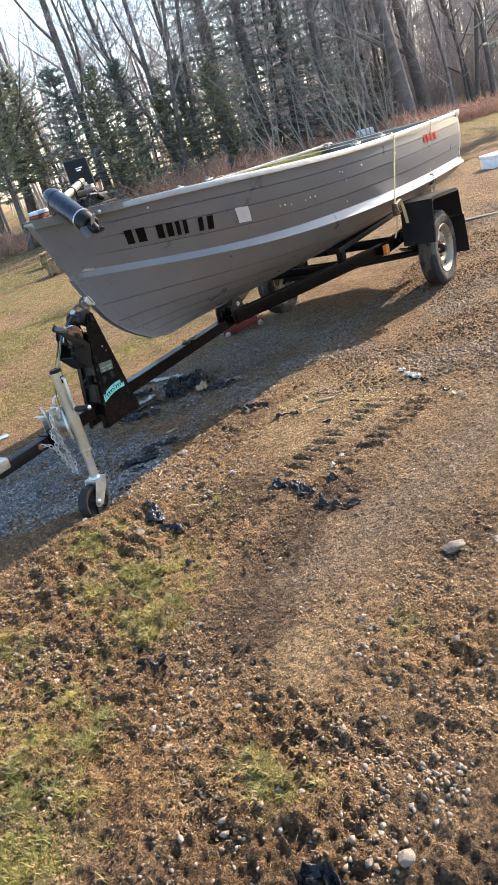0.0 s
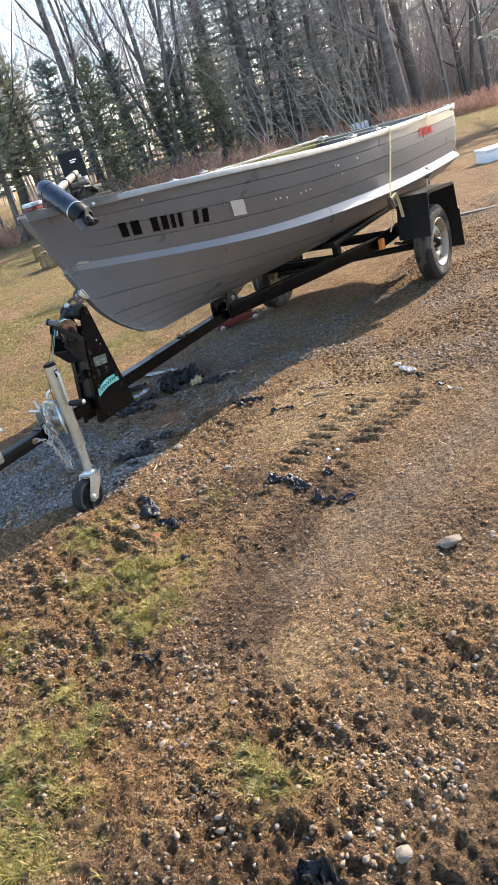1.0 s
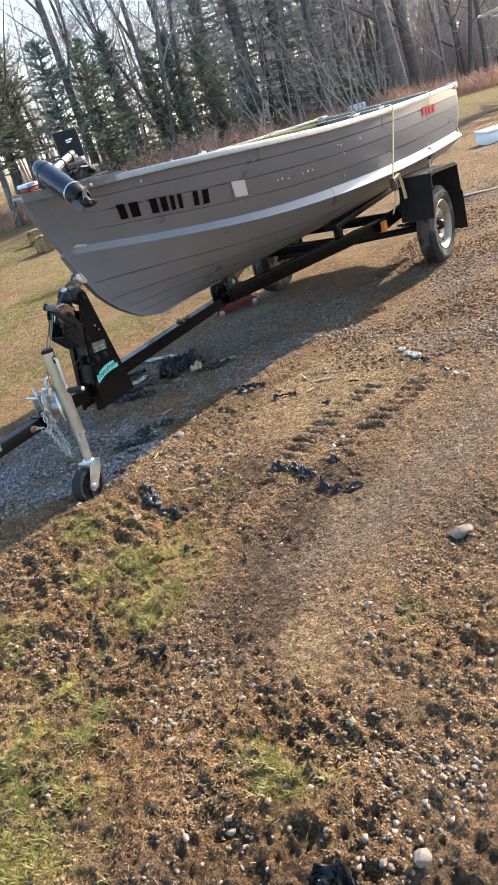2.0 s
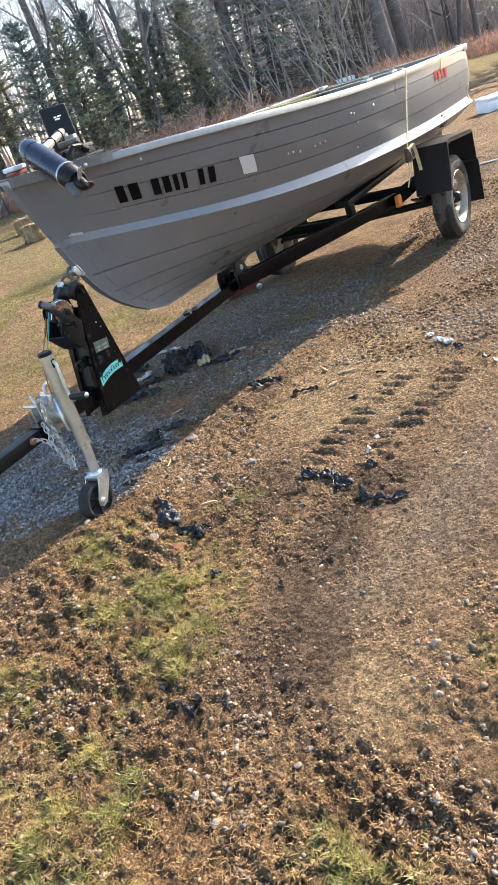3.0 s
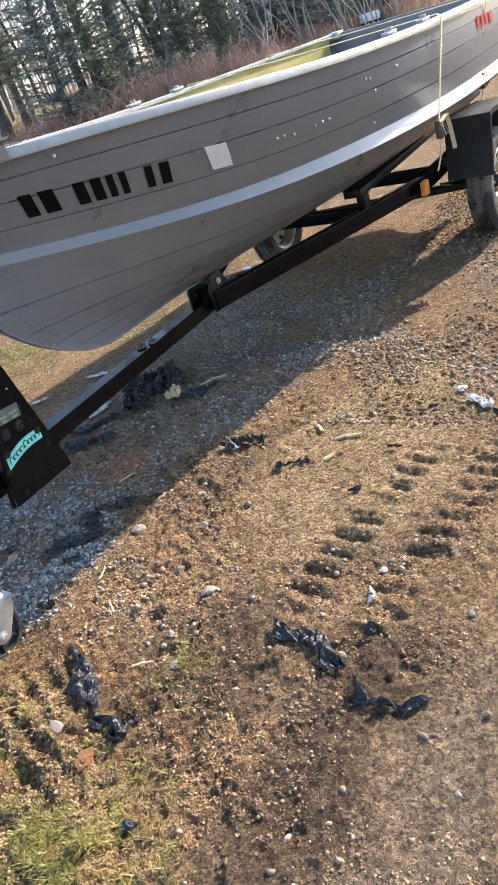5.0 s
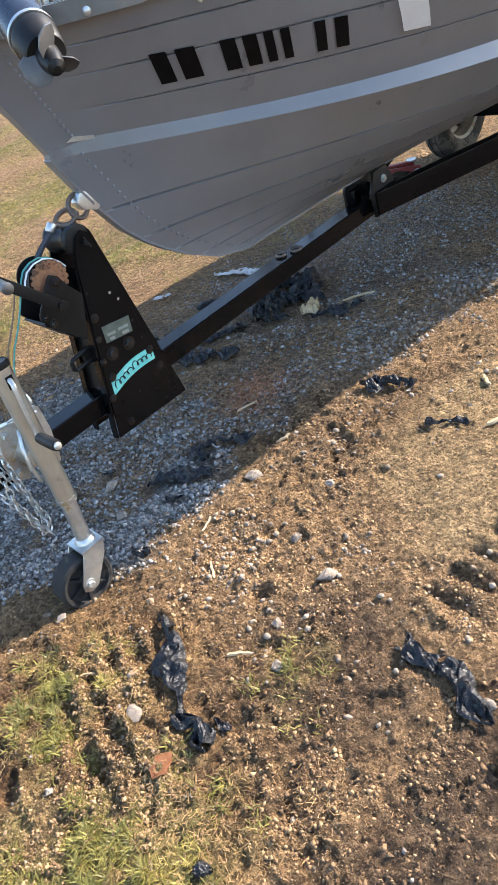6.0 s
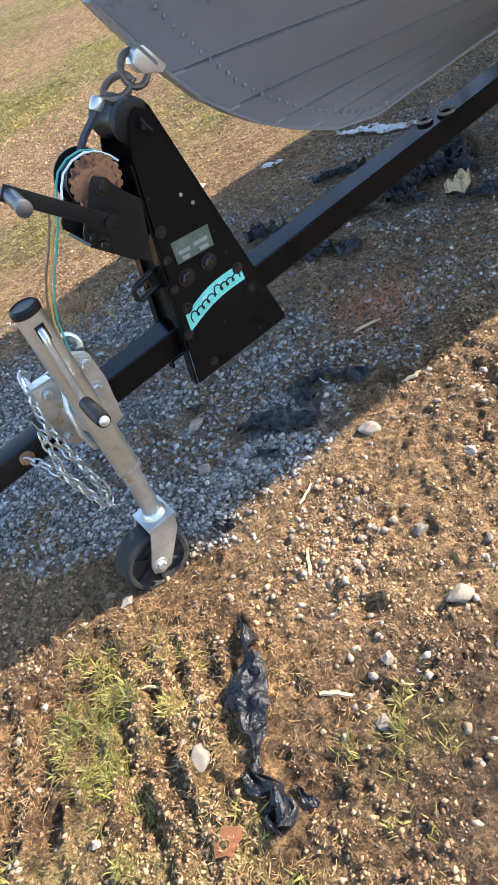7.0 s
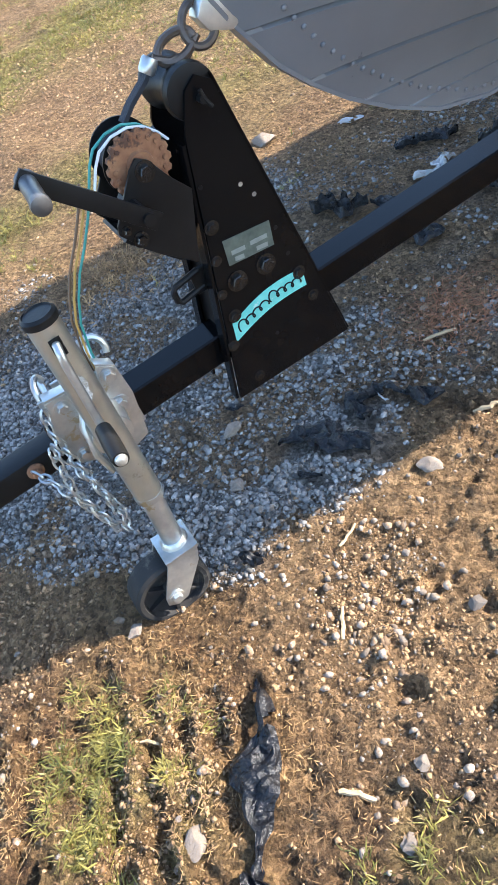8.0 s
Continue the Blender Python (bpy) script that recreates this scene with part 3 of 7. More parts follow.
def build_ground():
    xs, ys = ticks(-1.7, 1.2, 0.0064, 420, 2.5, 2.6), ticks(0.98, 4.0, 0.0064, 420, 0.1, 5.0)
    gx, gy = np.meshgrid(xs, ys)
    gx, gy = gx.ravel(), gy.ravel()
    gz = height(gx, gy)
    nx, ny = len(xs), len(ys)
    i = np.arange((nx - 1) * (ny - 1))
    c = i // (nx - 1) * nx + i % (nx - 1)
    quads = np.stack([c, c + 1, c + nx + 1, c + nx], 1)
    me = bpy.data.meshes.new("ground")
    me.vertices.add(len(gx))
    me.vertices.foreach_set("co", np.stack([gx, gy, gz], 1).astype(np.float32).ravel())
    me.loops.add(len(quads) * 4)
    me.loops.foreach_set("vertex_index", quads.astype(np.int32).ravel())
    me.polygons.add(len(quads))
    me.polygons.foreach_set("loop_start", (np.arange(len(quads)) * 4).astype(np.int32))
    me.polygons.foreach_set("use_smooth", np.ones(len(quads), bool))
    me.update(calc_edges=True)
    at = me.color_attributes.new("zone", "FLOAT_COLOR", "POINT")
    g, gr, sa, st = zones(gx, gy)
    at.data.foreach_set("color", np.stack([g, gr, sa, st], 1).astype(np.float32).ravel())
    at = me.color_attributes.new("bed", "FLOAT_COLOR", "POINT")
    da, ma = bed(gx, gy)
    gs, gw = to_rig(gx, gy)
    dry = 0.8 * ease((gs - 0.9) / 0.8) * ease((gw - 0.55) / 0.5) * ease(0.65 + lattice(gx, gy, 0.6, 45))
    at.data.foreach_set("color", np.stack([da, ma, np.maximum(wheel_track(gx, gy), dry), da * 0 + 1], 1).astype(np.float32).ravel())
    me.materials.append(ground_material())
    return tagged(new("ground", me), "brown gravelly dirt yard with grass patches and tyre ruts", "ground", kind="structure")


GROUND = build_ground()


def floor_z(x, y):
    return float(height(np.array([x]), np.array([y]))[0])


# ---- the boat ----
LEN = 4.075
GUN_S = [0, 0.12, 0.35, 0.8, 1.5, 2.6, 4.2]
GUN_W = [0.02, 0.121, 0.28, 0.487, 0.635, 0.668, 0.588]
GUN_H = [1.186, 1.175, 1.16, 1.128, 1.078, 1.034, 0.996]
CHN_S = [0.2, 0.6, 1.2, 2.2, 4.2]
CHN_W = [0.045, 0.245, 0.425, 0.596, 0.594]
CHN_H = [0.908, 0.838, 0.752, 0.677, 0.613]
STEM = [(0.61, 0.47), (0.5, 0.50), (0.41, 0.55), (0.34, 0.60), (0.285, 0.65), (0.24, 0.70), (0.19, 0.78), (0.155, 0.85), (0.125, 0.913)]
SCALE = LEN / 4.2


def gun(u):
    q = 4.2 * u
    return np.array([q * SCALE, interp(GUN_S, GUN_W, q), interp(GUN_S, GUN_H, q)])


def chine(u):
    q = 0.13 + (4.2 - 0.13) * u
    if q < 0.2:
        return np.array([q * SCALE, 0.012 + (0.045 - 0.012) * (q - 0.13) / 0.07, 0.920 - 0.012 * (q - 0.13) / 0.07])
    return np.array([q * SCALE, interp(CHN_S, CHN_W, q), interp(CHN_S, CHN_H, q)])


def keel(u):
    return np.array([0.61 + (LEN - 0.61) * u, 0.012, 0.47 - 0.045 * ease(u / 0.35) + 0.0 * u])


def stem_at(v):
    p = np.array(STEM)
    d = np.r_[0, np.cumsum(np.hypot(*np.diff(p, axis=0).T))]
    return np.array([np.interp(v, d / d[-1], p[:, 0]), 0.012, np.interp(v, d / d[-1], p[:, 1])])


def bottom(u, v):
    k, c = keel(u), chine(u)
    p = k + (c - k) * v
    belly = math.sin(math.pi * v) * (0.012 + 0.05 * ease(u / 0.5))
    p = p + np.array([0, 0.55 * belly, -0.75 * belly])
    k0, c0 = keel(0), chine(0)
    p0 = k0 + (c0 - k0) * v + math.sin(math.pi * v) * np.array([0, 0.55 * 0.012, -0.75 * 0.012])
    return p + (stem_at(v) - p0) * (1 - u) ** 5


def slot(u, v, f):
    """A narrow pressed crease between two bottom strakes: its floor at f 0.5, its far lip at f 1."""
    wide = 0.0100 / np.linalg.norm(bottom(u, 1.0) - bottom(u, 0.0))
    p = bottom(u, v + wide * (f if f == 1 else 0.7))
    deep = 0.018 * float(ease((u - 0.002) / 0.01)) if f < 1 else -0.0015
    return p - np.array([0, min(0.8 * deep, 0.55 * p[1]), -0.35 * deep])


def side(u, v, proud=0.0):
    """The topside from the band above the chine, v 0, to the gunwale, v 1."""
    c, g = chine(u), gun(u)
    grow = float(ease((u + 0.004) / 0.03))
    wide = 0.022 + 0.024 * float(ease(u / 0.55))
    a = c + np.array([0, -0.66 * wide * min(grow, 0.25 + 5.0 * u), wide * grow + 0.003])
    p = a + (g - a) * v
    bulge = 0.02 * math.sin(math.pi * v) * float(ease(u / 0.3))
    return p + np.array([0, bulge + proud, 0])


def build_boat():
    boat = thing("boat", "grey painted aluminium fishing boat strapped on its black trailer", "boat", RIG)
    us = np.concatenate([np.linspace(0, 0.12, 22)[:-1], np.linspace(0.12, 1, 56)])
    rows = []  # functions of u that give s, w, h from keel to gunwale
    for i, (lo, hi) in enumerate(zip([0, 0.12, 0.25, 0.39, 0.55, 0.74], [0.12, 0.25, 0.39, 0.55, 0.74, 1.0])):
        for v in np.linspace(lo, hi, 4)[(0 if i == 0 else 1):]:
            rows.append((lambda u, v=v: bottom(u, v)))
        if hi < 1.0:  # a pressed crease between the strakes
            rows.append((lambda u, v=hi: slot(u, v, 0.5)))
            rows.append((lambda u, v=hi: slot(u, v, 1.0)))
    for lo, hi in ((0, 0.265), (0.265, 0.55), (0.55, 0.775), (0.775, 1.0)):
        if lo:
            rows.append((lambda u, v=lo: side(u, v - 0.018)))
            rows.append((lambda u, v=lo: side(u, v - 0.008, -0.006 * float(ease((u - 0.02) / 0.05)))))
            rows.append((lambda u, v=lo: side(u, v, 0.001 * float(ease((u - 0.02) / 0.05)))))
        else:
            rows.append((lambda u: side(u, 0.0) + np.array([0, 0.002, 0.0])))
        for v in np.linspace(lo, hi - 0.02, 4)[1:-1]:
            rows.append((lambda u, v=v: side(u, v)))
    rows.append((lambda u: side(u, 1.0)))
    bm = bmesh.new()
    grid = {}
    for sg in (1, -1):
        for j, fn in enumerate(rows):
            for i, u in enumerate(us):
                s, w, h = fn(float(u))
                grid[sg, j, i] = bm.verts.new(F(s, sg * w, h))
        for j in range(len(rows) - 1):
            for i in range(len(us) - 1):
                bm.faces.new((grid[sg, j, i], grid[sg, j, i + 1], grid[sg, j + 1, i + 1], grid[sg, j + 1, i]))
    for i in range(len(us) - 1):  # keel strip
        bm.faces.new((grid[1, 0, i], grid[1, 0, i + 1], grid[-1, 0, i + 1], grid[-1, 0, i]))
    for j in range(len(rows) - 1):  # stem strip
        bm.faces.new((grid[1, j, 0], grid[1, j + 1, 0], grid[-1, j + 1, 0], grid[-1, j, 0]))
    hull = part("hull", bm, HULL, boat, "grey painted ribbed aluminium hull with scuffs", 18)
    sol = hull.modifiers.new("thickness", "SOLIDIFY")
    sol.thickness, sol.offset = 0.004, -1
    # transom
    bm = bmesh.new()
    port = [F(fn(1.0)[0] - 0.012, fn(1.0)[1] - 0.004, fn(1.0)[2]) for fn in rows[::2] + [rows[-1]]]
    star = [Vector((p.x, -p.y, p.z)) for p in port[::-1]]
    slab(bm, port + star, F(-0.03, 0, 0))
    part("transom", bm, HULL, boat)
    # gunwales: rolled channel along the sheer
    for sg in (1, -1):
        bm = bmesh.new()
        rings = []
        for u in np.concatenate([np.linspace(0.0, 0.1, 12), np.linspace(0.12, 1.004, 44)]):
            s, w, h = gun(min(float(u), 1.0))
            s += (u - 1) * LEN if u > 1 else 0
            prof = [(0.010, -0.018), (0.011, 0.002), (0.007, 0.008), (-0.020, 0.009), (-0.027, 0.004), (-0.027, -0.010), (-0.022, -0.010), (-0.018, -0.002), (0.004, -0.003), (0.005, -0.018)]
            rings.append([bm.verts.new(F(s, sg * max(w + a, 0.001), h + b)) for a, b in prof])
        for a, b in zip(rings, rings[1:]):
            for k in range(len(a)):
                bm.faces.new((a[k], a[(k + 1) % len(a)], b[(k + 1) % len(a)], b[k]))
        bm.faces.new(rings[0]), bm.faces.new(rings[-1])
        part("gunwale", bm, ALU, boat, "worn bare aluminium gunwale", 40)
    # bow plate and its side caps with a screw
    bm = bmesh.new()
    edge = [gun(u) for u in (0.0, 0.03, 0.06, 0.085)]
    slab(bm, [F(s, w + 0.004, h + 0.012) for s, w, h in edge] + [F(s, -w - 0.004, h + 0.012) for s, w, h in edge[::-1]], F(0, 0, 0.004))
    part("bow_plate", bm, ALU, boat)
    for sg in (1, -1):
        bm = bmesh.new()
        cap = [gun(u) for u in np.linspace(0.0, 0.075, 8)]
        lo = [F(s - 0.004, sg * (w + 0.016), h - 0.019) for s, w, h in cap]
        hi = [F(s - 0.004, sg * (w + 0.016), h + 0.017) for s, w, h in cap]
        tp = [F(s, sg * max(w - 0.03, 0.0), h + 0.018) for s, w, h in cap]
        vs = [[bm.verts.new(p) for p in row] for row in (lo, hi, tp)]
        for a, b in zip(vs, vs[1:]):
            for k in range(len(a) - 1):
                bm.faces.new((a[k], a[k + 1], b[k + 1], b[k]))
        bmesh.ops.solidify(bm, geom=bm.faces[:], thickness=0.003)
        cp = part("bow_cap", bm, ALU, boat, "bare aluminium bow cap")
        bm = bmesh.new()
        s, w, h = gun(0.052)
        lathe(bm, F(s, sg * (w + 0.017), h - 0.008), F(-0.5, sg * 0.86, 0), [(0, 0.009), (0.003, 0.008), (0.005, 0.004)], 12)
        part("screw", bm, ZINC, cp)
    # corner cap at the stern
    for sg in (1, -1):
        bm = bmesh.new()
        s, w, h = gun(1.0)
        block(bm, (s - 0.09, min(-sg * (w + 0.018), -sg * (w - 0.06)), h - 0.03), (s + 0.008, max(-sg * (w + 0.018), -sg * (w - 0.06)), h + 0.014), 0.004)
        part("corner_cap", bm, ALU, boat)
    def on_side(s, h, lift=0.0045):
        v = 0.4
        for _ in range(6):
            u = (s / SCALE - 0.13 * (1 - v)) / (4.2 - 0.13 * (1 - v))
            lo, hi = side(u, 0), side(u, 1)
            v = (h - lo[2]) / (hi[2] - lo[2])
        return F(*(side(u, v) + np.array([0, lift, 0])))

    def decal(name, lo, hi, mat, label, lift=0.0045, n=4):
        bm = bmesh.new()
        rows2 = []
        for f in (0.0, 0.5, 1.0):
            a = [lo[0][i] + (hi[0][i] - lo[0][i]) * f for i in (0, 1)]
            b = [lo[1][i] + (hi[1][i] - lo[1][i]) * f for i in (0, 1)]
            rows2.append([bm.verts.new(on_side(a[0] + (b[0] - a[0]) * k / n, a[1] + (b[1] - a[1]) * k / n, lift)) for k in range(n + 1)])
        for p, q in zip(rows2, rows2[1:]):
            for k in range(n):
                bm.faces.new((p[k], p[k + 1], q[k + 1], q[k]))
        bmesh.ops.solidify(bm, geom=bm.faces[:], thickness=0.0008)
        return part(name, bm, mat, boat, label)

    # rivets along the stem and keel
    for k in range(52):
        t = k / 51
        if t < 0.62:
            v = 1 - t / 0.62
            p, q = bottom(0.012, v), bottom(0.03, v)
        else:
            v = (t - 0.62) / 0.38
            p, q = side(0.012, v), side(0.03, v)
        d = (q - p) / np.linalg.norm(q - p)
        c = p + d * 0.018
        bm = bmesh.new()
        lathe(bm, F(c[0], c[1] + 0.001, c[2]), F(-0.25, 1, 0), [(-0.001, 0.0044), (0.0015, 0.0034), (0.0024, 0.0013)], 8)
        part("rivet", bm, HULL, boat)
    # wear strip over the keel
    bm = bmesh.new()
    pts = [F(s - 0.001, 0, h - 0.001) for s, h in STEM[::-1]] + [F(s, 0, 0.425 - 0.0) for s in (0.95, 1.4, 2.0, 3.0, 4.06)]
    pts = [p if i < len(STEM) else F(p.x, 0, float(keel((p.x - 0.61) / (LEN - 0.61))[2]) - 0.001) for i, p in enumerate(pts)]
    ribbon(bm, pts, 0.030, 0.006, F(0, 1, 0))
    part("keel_strip", bm, HULL, boat)
    # registration: one plain dark bar for each character, leaning with the bow
    for x0, x1 in ((129, 155), (159, 189), (214, 240), (243, 268), (271, 290), (294, 313), (343, 365), (373, 400)):
        a, b = 0.352 + (x0 - 127) * 0.00157, 0.352 + (x1 - 133) * 0.00157
        decal("registration_bar", [(a, 0.981 - 0.1454 * (a - 0.378)), (b, 0.981 - 0.1454 * (b - 0.378))], [(a - 0.03, 1.047 - 0.1457 * (a - 0.377)), (b - 0.03, 1.047 - 0.1457 * (b - 0.377))], INK, "plain dark bar on the bow")
    decal("sticker", [(0.917, 0.906), (1.0, 0.894)], [(0.861, 0.986), (0.945, 0.974)], DECAL, "blank white peeling sticker", 0.0075)
    for k in range(4):
        a, b = 3.04 + 0.085 * k, 3.10 + 0.085 * k
        decal("emblem_bar", [(a, 0.903 - 0.05 * (a - 3.04)), (b, 0.903 - 0.05 * (b - 3.04))], [(a - 0.01, 0.957 - 0.05 * (a - 3.04)), (b - 0.01, 0.957 - 0.05 * (b - 3.04))], REDINK, "red emblem bar")
    # bare scuffs near the stem and on the topside
    for lo, hi in (([(0.164, 0.935), (0.225, 0.922)], [(0.18, 0.943), (0.222, 0.931)]),):
        decal("scuff", lo, hi, BARE, "bare metal scuff", 0.0066)
    # bow eye bracket
    bm = bmesh.new()
    slab(bm, [F(0.192, 0.016, 0.826), F(0.158, 0.014, 0.822), F(0.146, 0.012, 0.804), F(0.156, 0.014, 0.784), F(0.19, 0.016, 0.770), F(0.215, 0.016, 0.785)], F(0, -0.03, 0), 0.004)
    part("bow_bracket", bm, ZINC, boat, "scratched steel bow bracket")
    bm = bmesh.new()
    pts = arc(F(0.150, 0.0, 0.795), 0.024, 0, 360, 20, (1, 0, 0.2), (0.0, 0.45, 1))
    tube(bm, pts, 0.006, 8)
    part("bow_eye", bm, HOOKM, boat)
    # small bolts through the topside
    for s, h in ((1.69, 0.963), (1.725, 0.956), (1.783, 0.904), (1.95, 0.95), (1.397, 0.891), (1.437, 0.893), (1.479, 0.890), (1.19, 0.911), (1.225, 0.908), (1.28, 0.898), (1.854, 0.78), (0.415, 1.115), (2.45, 0.93)):
        bm = bmesh.new()
        lathe(bm, on_side(s, h, 0.001), F(0, 1, 0.1), [(0, 0.006), (0.005, 0.006), (0.008, 0.003)], 8)
        part("bolt", bm, ZINC, boat)
    # inside: floor, benches and the yellow strip under the far gunwale
    bm = bmesh.new()
    a = [bottom(float(u), 0.45) for u in np.linspace(0.12, 0.99, 14)]
    slab(bm, [F(s, w - 0.02, h + 0.03) for s, w, h in a] + [F(s, -w + 0.02, h + 0.03) for s, w, h in a[::-1]], F(0, 0, 0.012))
    part("floor", bm, ALU, boat)
    for s0 in (0.95, 2.0, 3.15):
        bm = bmesh.new()
        p, q = side(s0 / LEN, 0.40), side((s0 + 0.28) / LEN, 0.40)
        slab(bm, [F(s0, p[1] - 0.075, p[2]), F(s0 + 0.28, q[1] - 0.075, q[2]), F(s0 + 0.28, -q[1] + 0.075, q[2]), F(s0, -p[1] + 0.075, p[2])], F(0, 0, -0.03), 0.004)
        part("bench", bm, ALU, boat, "bare aluminium bench seat")
    bm = bmesh.new()
    n = 20
    lo = [bm.verts.new(F(*(side(float(u), 0.55) * np.array([1, -1, 1]) + np.array([0, 0.014, 0])))) for u in np.linspace(0.15, 0.97, n)]
    hi = [bm.verts.new(F(*(side(float(u), 0.97) * np.array([1, -1, 1]) + np.array([0, 0.014, 0])))) for u in np.linspace(0.15, 0.97, n)]
    for k in range(n - 1):
        bm.faces.new((lo[k], lo[k + 1], hi[k + 1], hi[k]))
    bmesh.ops.solidify(bm, geom=bm.faces[:], thickness=0.003)
    part("inner_strip", bm, INNER, boat, "yellow strip along the inner side")
    return boat


BOAT = build_boat()

# ---- the trailer under the boat, with winch post, winch and jack ----


def box_beam(bm, pts, wide, lo, hi, r=0.004):
    """A square-section beam along plan points (s, w)."""
    for (s0, w0), (s1, w1) in zip(pts, pts[1:]):
        d = Vector((s1 - s0, -(w1 - w0), 0))
        m = Matrix.Translation(F(s0, w0, 0)) @ Matrix.Rotation(math.atan2(d.y, d.x), 4, "Z")
        block(bm, (-0.012, -wide / 2, lo), (d.length + 0.012, wide / 2, hi), r, 2, m)


def wheel_parts(trailer, s, w, h, sg):
    c, ax = F(s, w, h), F(0, sg, 0)
    bm = bmesh.new()
    prof = [(-0.050, 0.160), (-0.062, 0.185), (-0.064, 0.215), (-0.057, 0.240), (-0.046, 0.254), (-0.044, 0.258), (-0.024, 0.261), (-0.022, 0.256), (-0.017, 0.256), (-0.015, 0.262), (0.015, 0.262), (0.017, 0.256), (0.022, 0.256), (0.024, 0.261), (0.044, 0.258), (0.046, 0.254), (0.057, 0.240), (0.060, 0.228), (0.0615, 0.227), (0.064, 0.213), (0.0625, 0.211), (0.062, 0.185), (0.050, 0.160)]
    lathe(bm, c, ax, prof, 56, close=False)
    wheel = part("wheel", bm, RUBBER, trailer, "worn black trailer tyre on a cream steel rim", 30)
    bm = bmesh.new()
    lathe(bm, c, ax, [(-0.055, 0.164), (-0.045, 0.150), (0.0, 0.140), (0.012, 0.146), (0.040, 0.150), (0.048, 0.158), (0.056, 0.166), (0.059, 0.164), (0.050, 0.154), (0.040, 0.146), (0.020, 0.140), (0.012, 0.130), (0.026, 0.108), (0.032, 0.085), (0.022, 0.066), (0.016, 0.058), (0.016, 0.034)], 48, close=False)
    part("rim", bm, WHEELP, wheel, "cream painted steel rim with rust", 30)
    bm = bmesh.new()
    lathe(bm, c, ax, [(0.014, 0.040), (0.040, 0.034), (0.052, 0.028), (0.058, 0.020), (0.060, 0.0)][:4], 24)
    part("hub_cap", bm, BLACKM, wheel)
    u, v = frame_of(ax)
    for k in range(5):
        a = 2 * math.pi * k / 5
        bm = bmesh.new()
        lathe(bm, c + (u * math.cos(a) + v * math.sin(a)) * 0.052, ax, [(0.014, 0.010), (0.030, 0.010), (0.034, 0.006)], 6)
        part("wheel_nut", bm, RUST, wheel)
    for k in range(8):  # hand holes in the dish, their dark inside drawn as black discs
        a = 2 * math.pi * (k + 0.5) / 8
        bm = bmesh.new()
        lathe(bm, c + (u * math.cos(a) + v * math.sin(a)) * 0.118, ax, [(0.012, 0.014), (0.0235, 0.014), (0.0225, 0.011)], 10)
        part("rim_slot_disc", bm, BLACKM, wheel)
    return wheel


def each_bolt(name, places, axis, mat, parent):
    """Hexagon bolts, each a part of its own."""
    for p, r, h in places:
        bm = bmesh.new()
        hexbolt(bm, p, axis, r, h)
        part(name, bm, mat, parent)


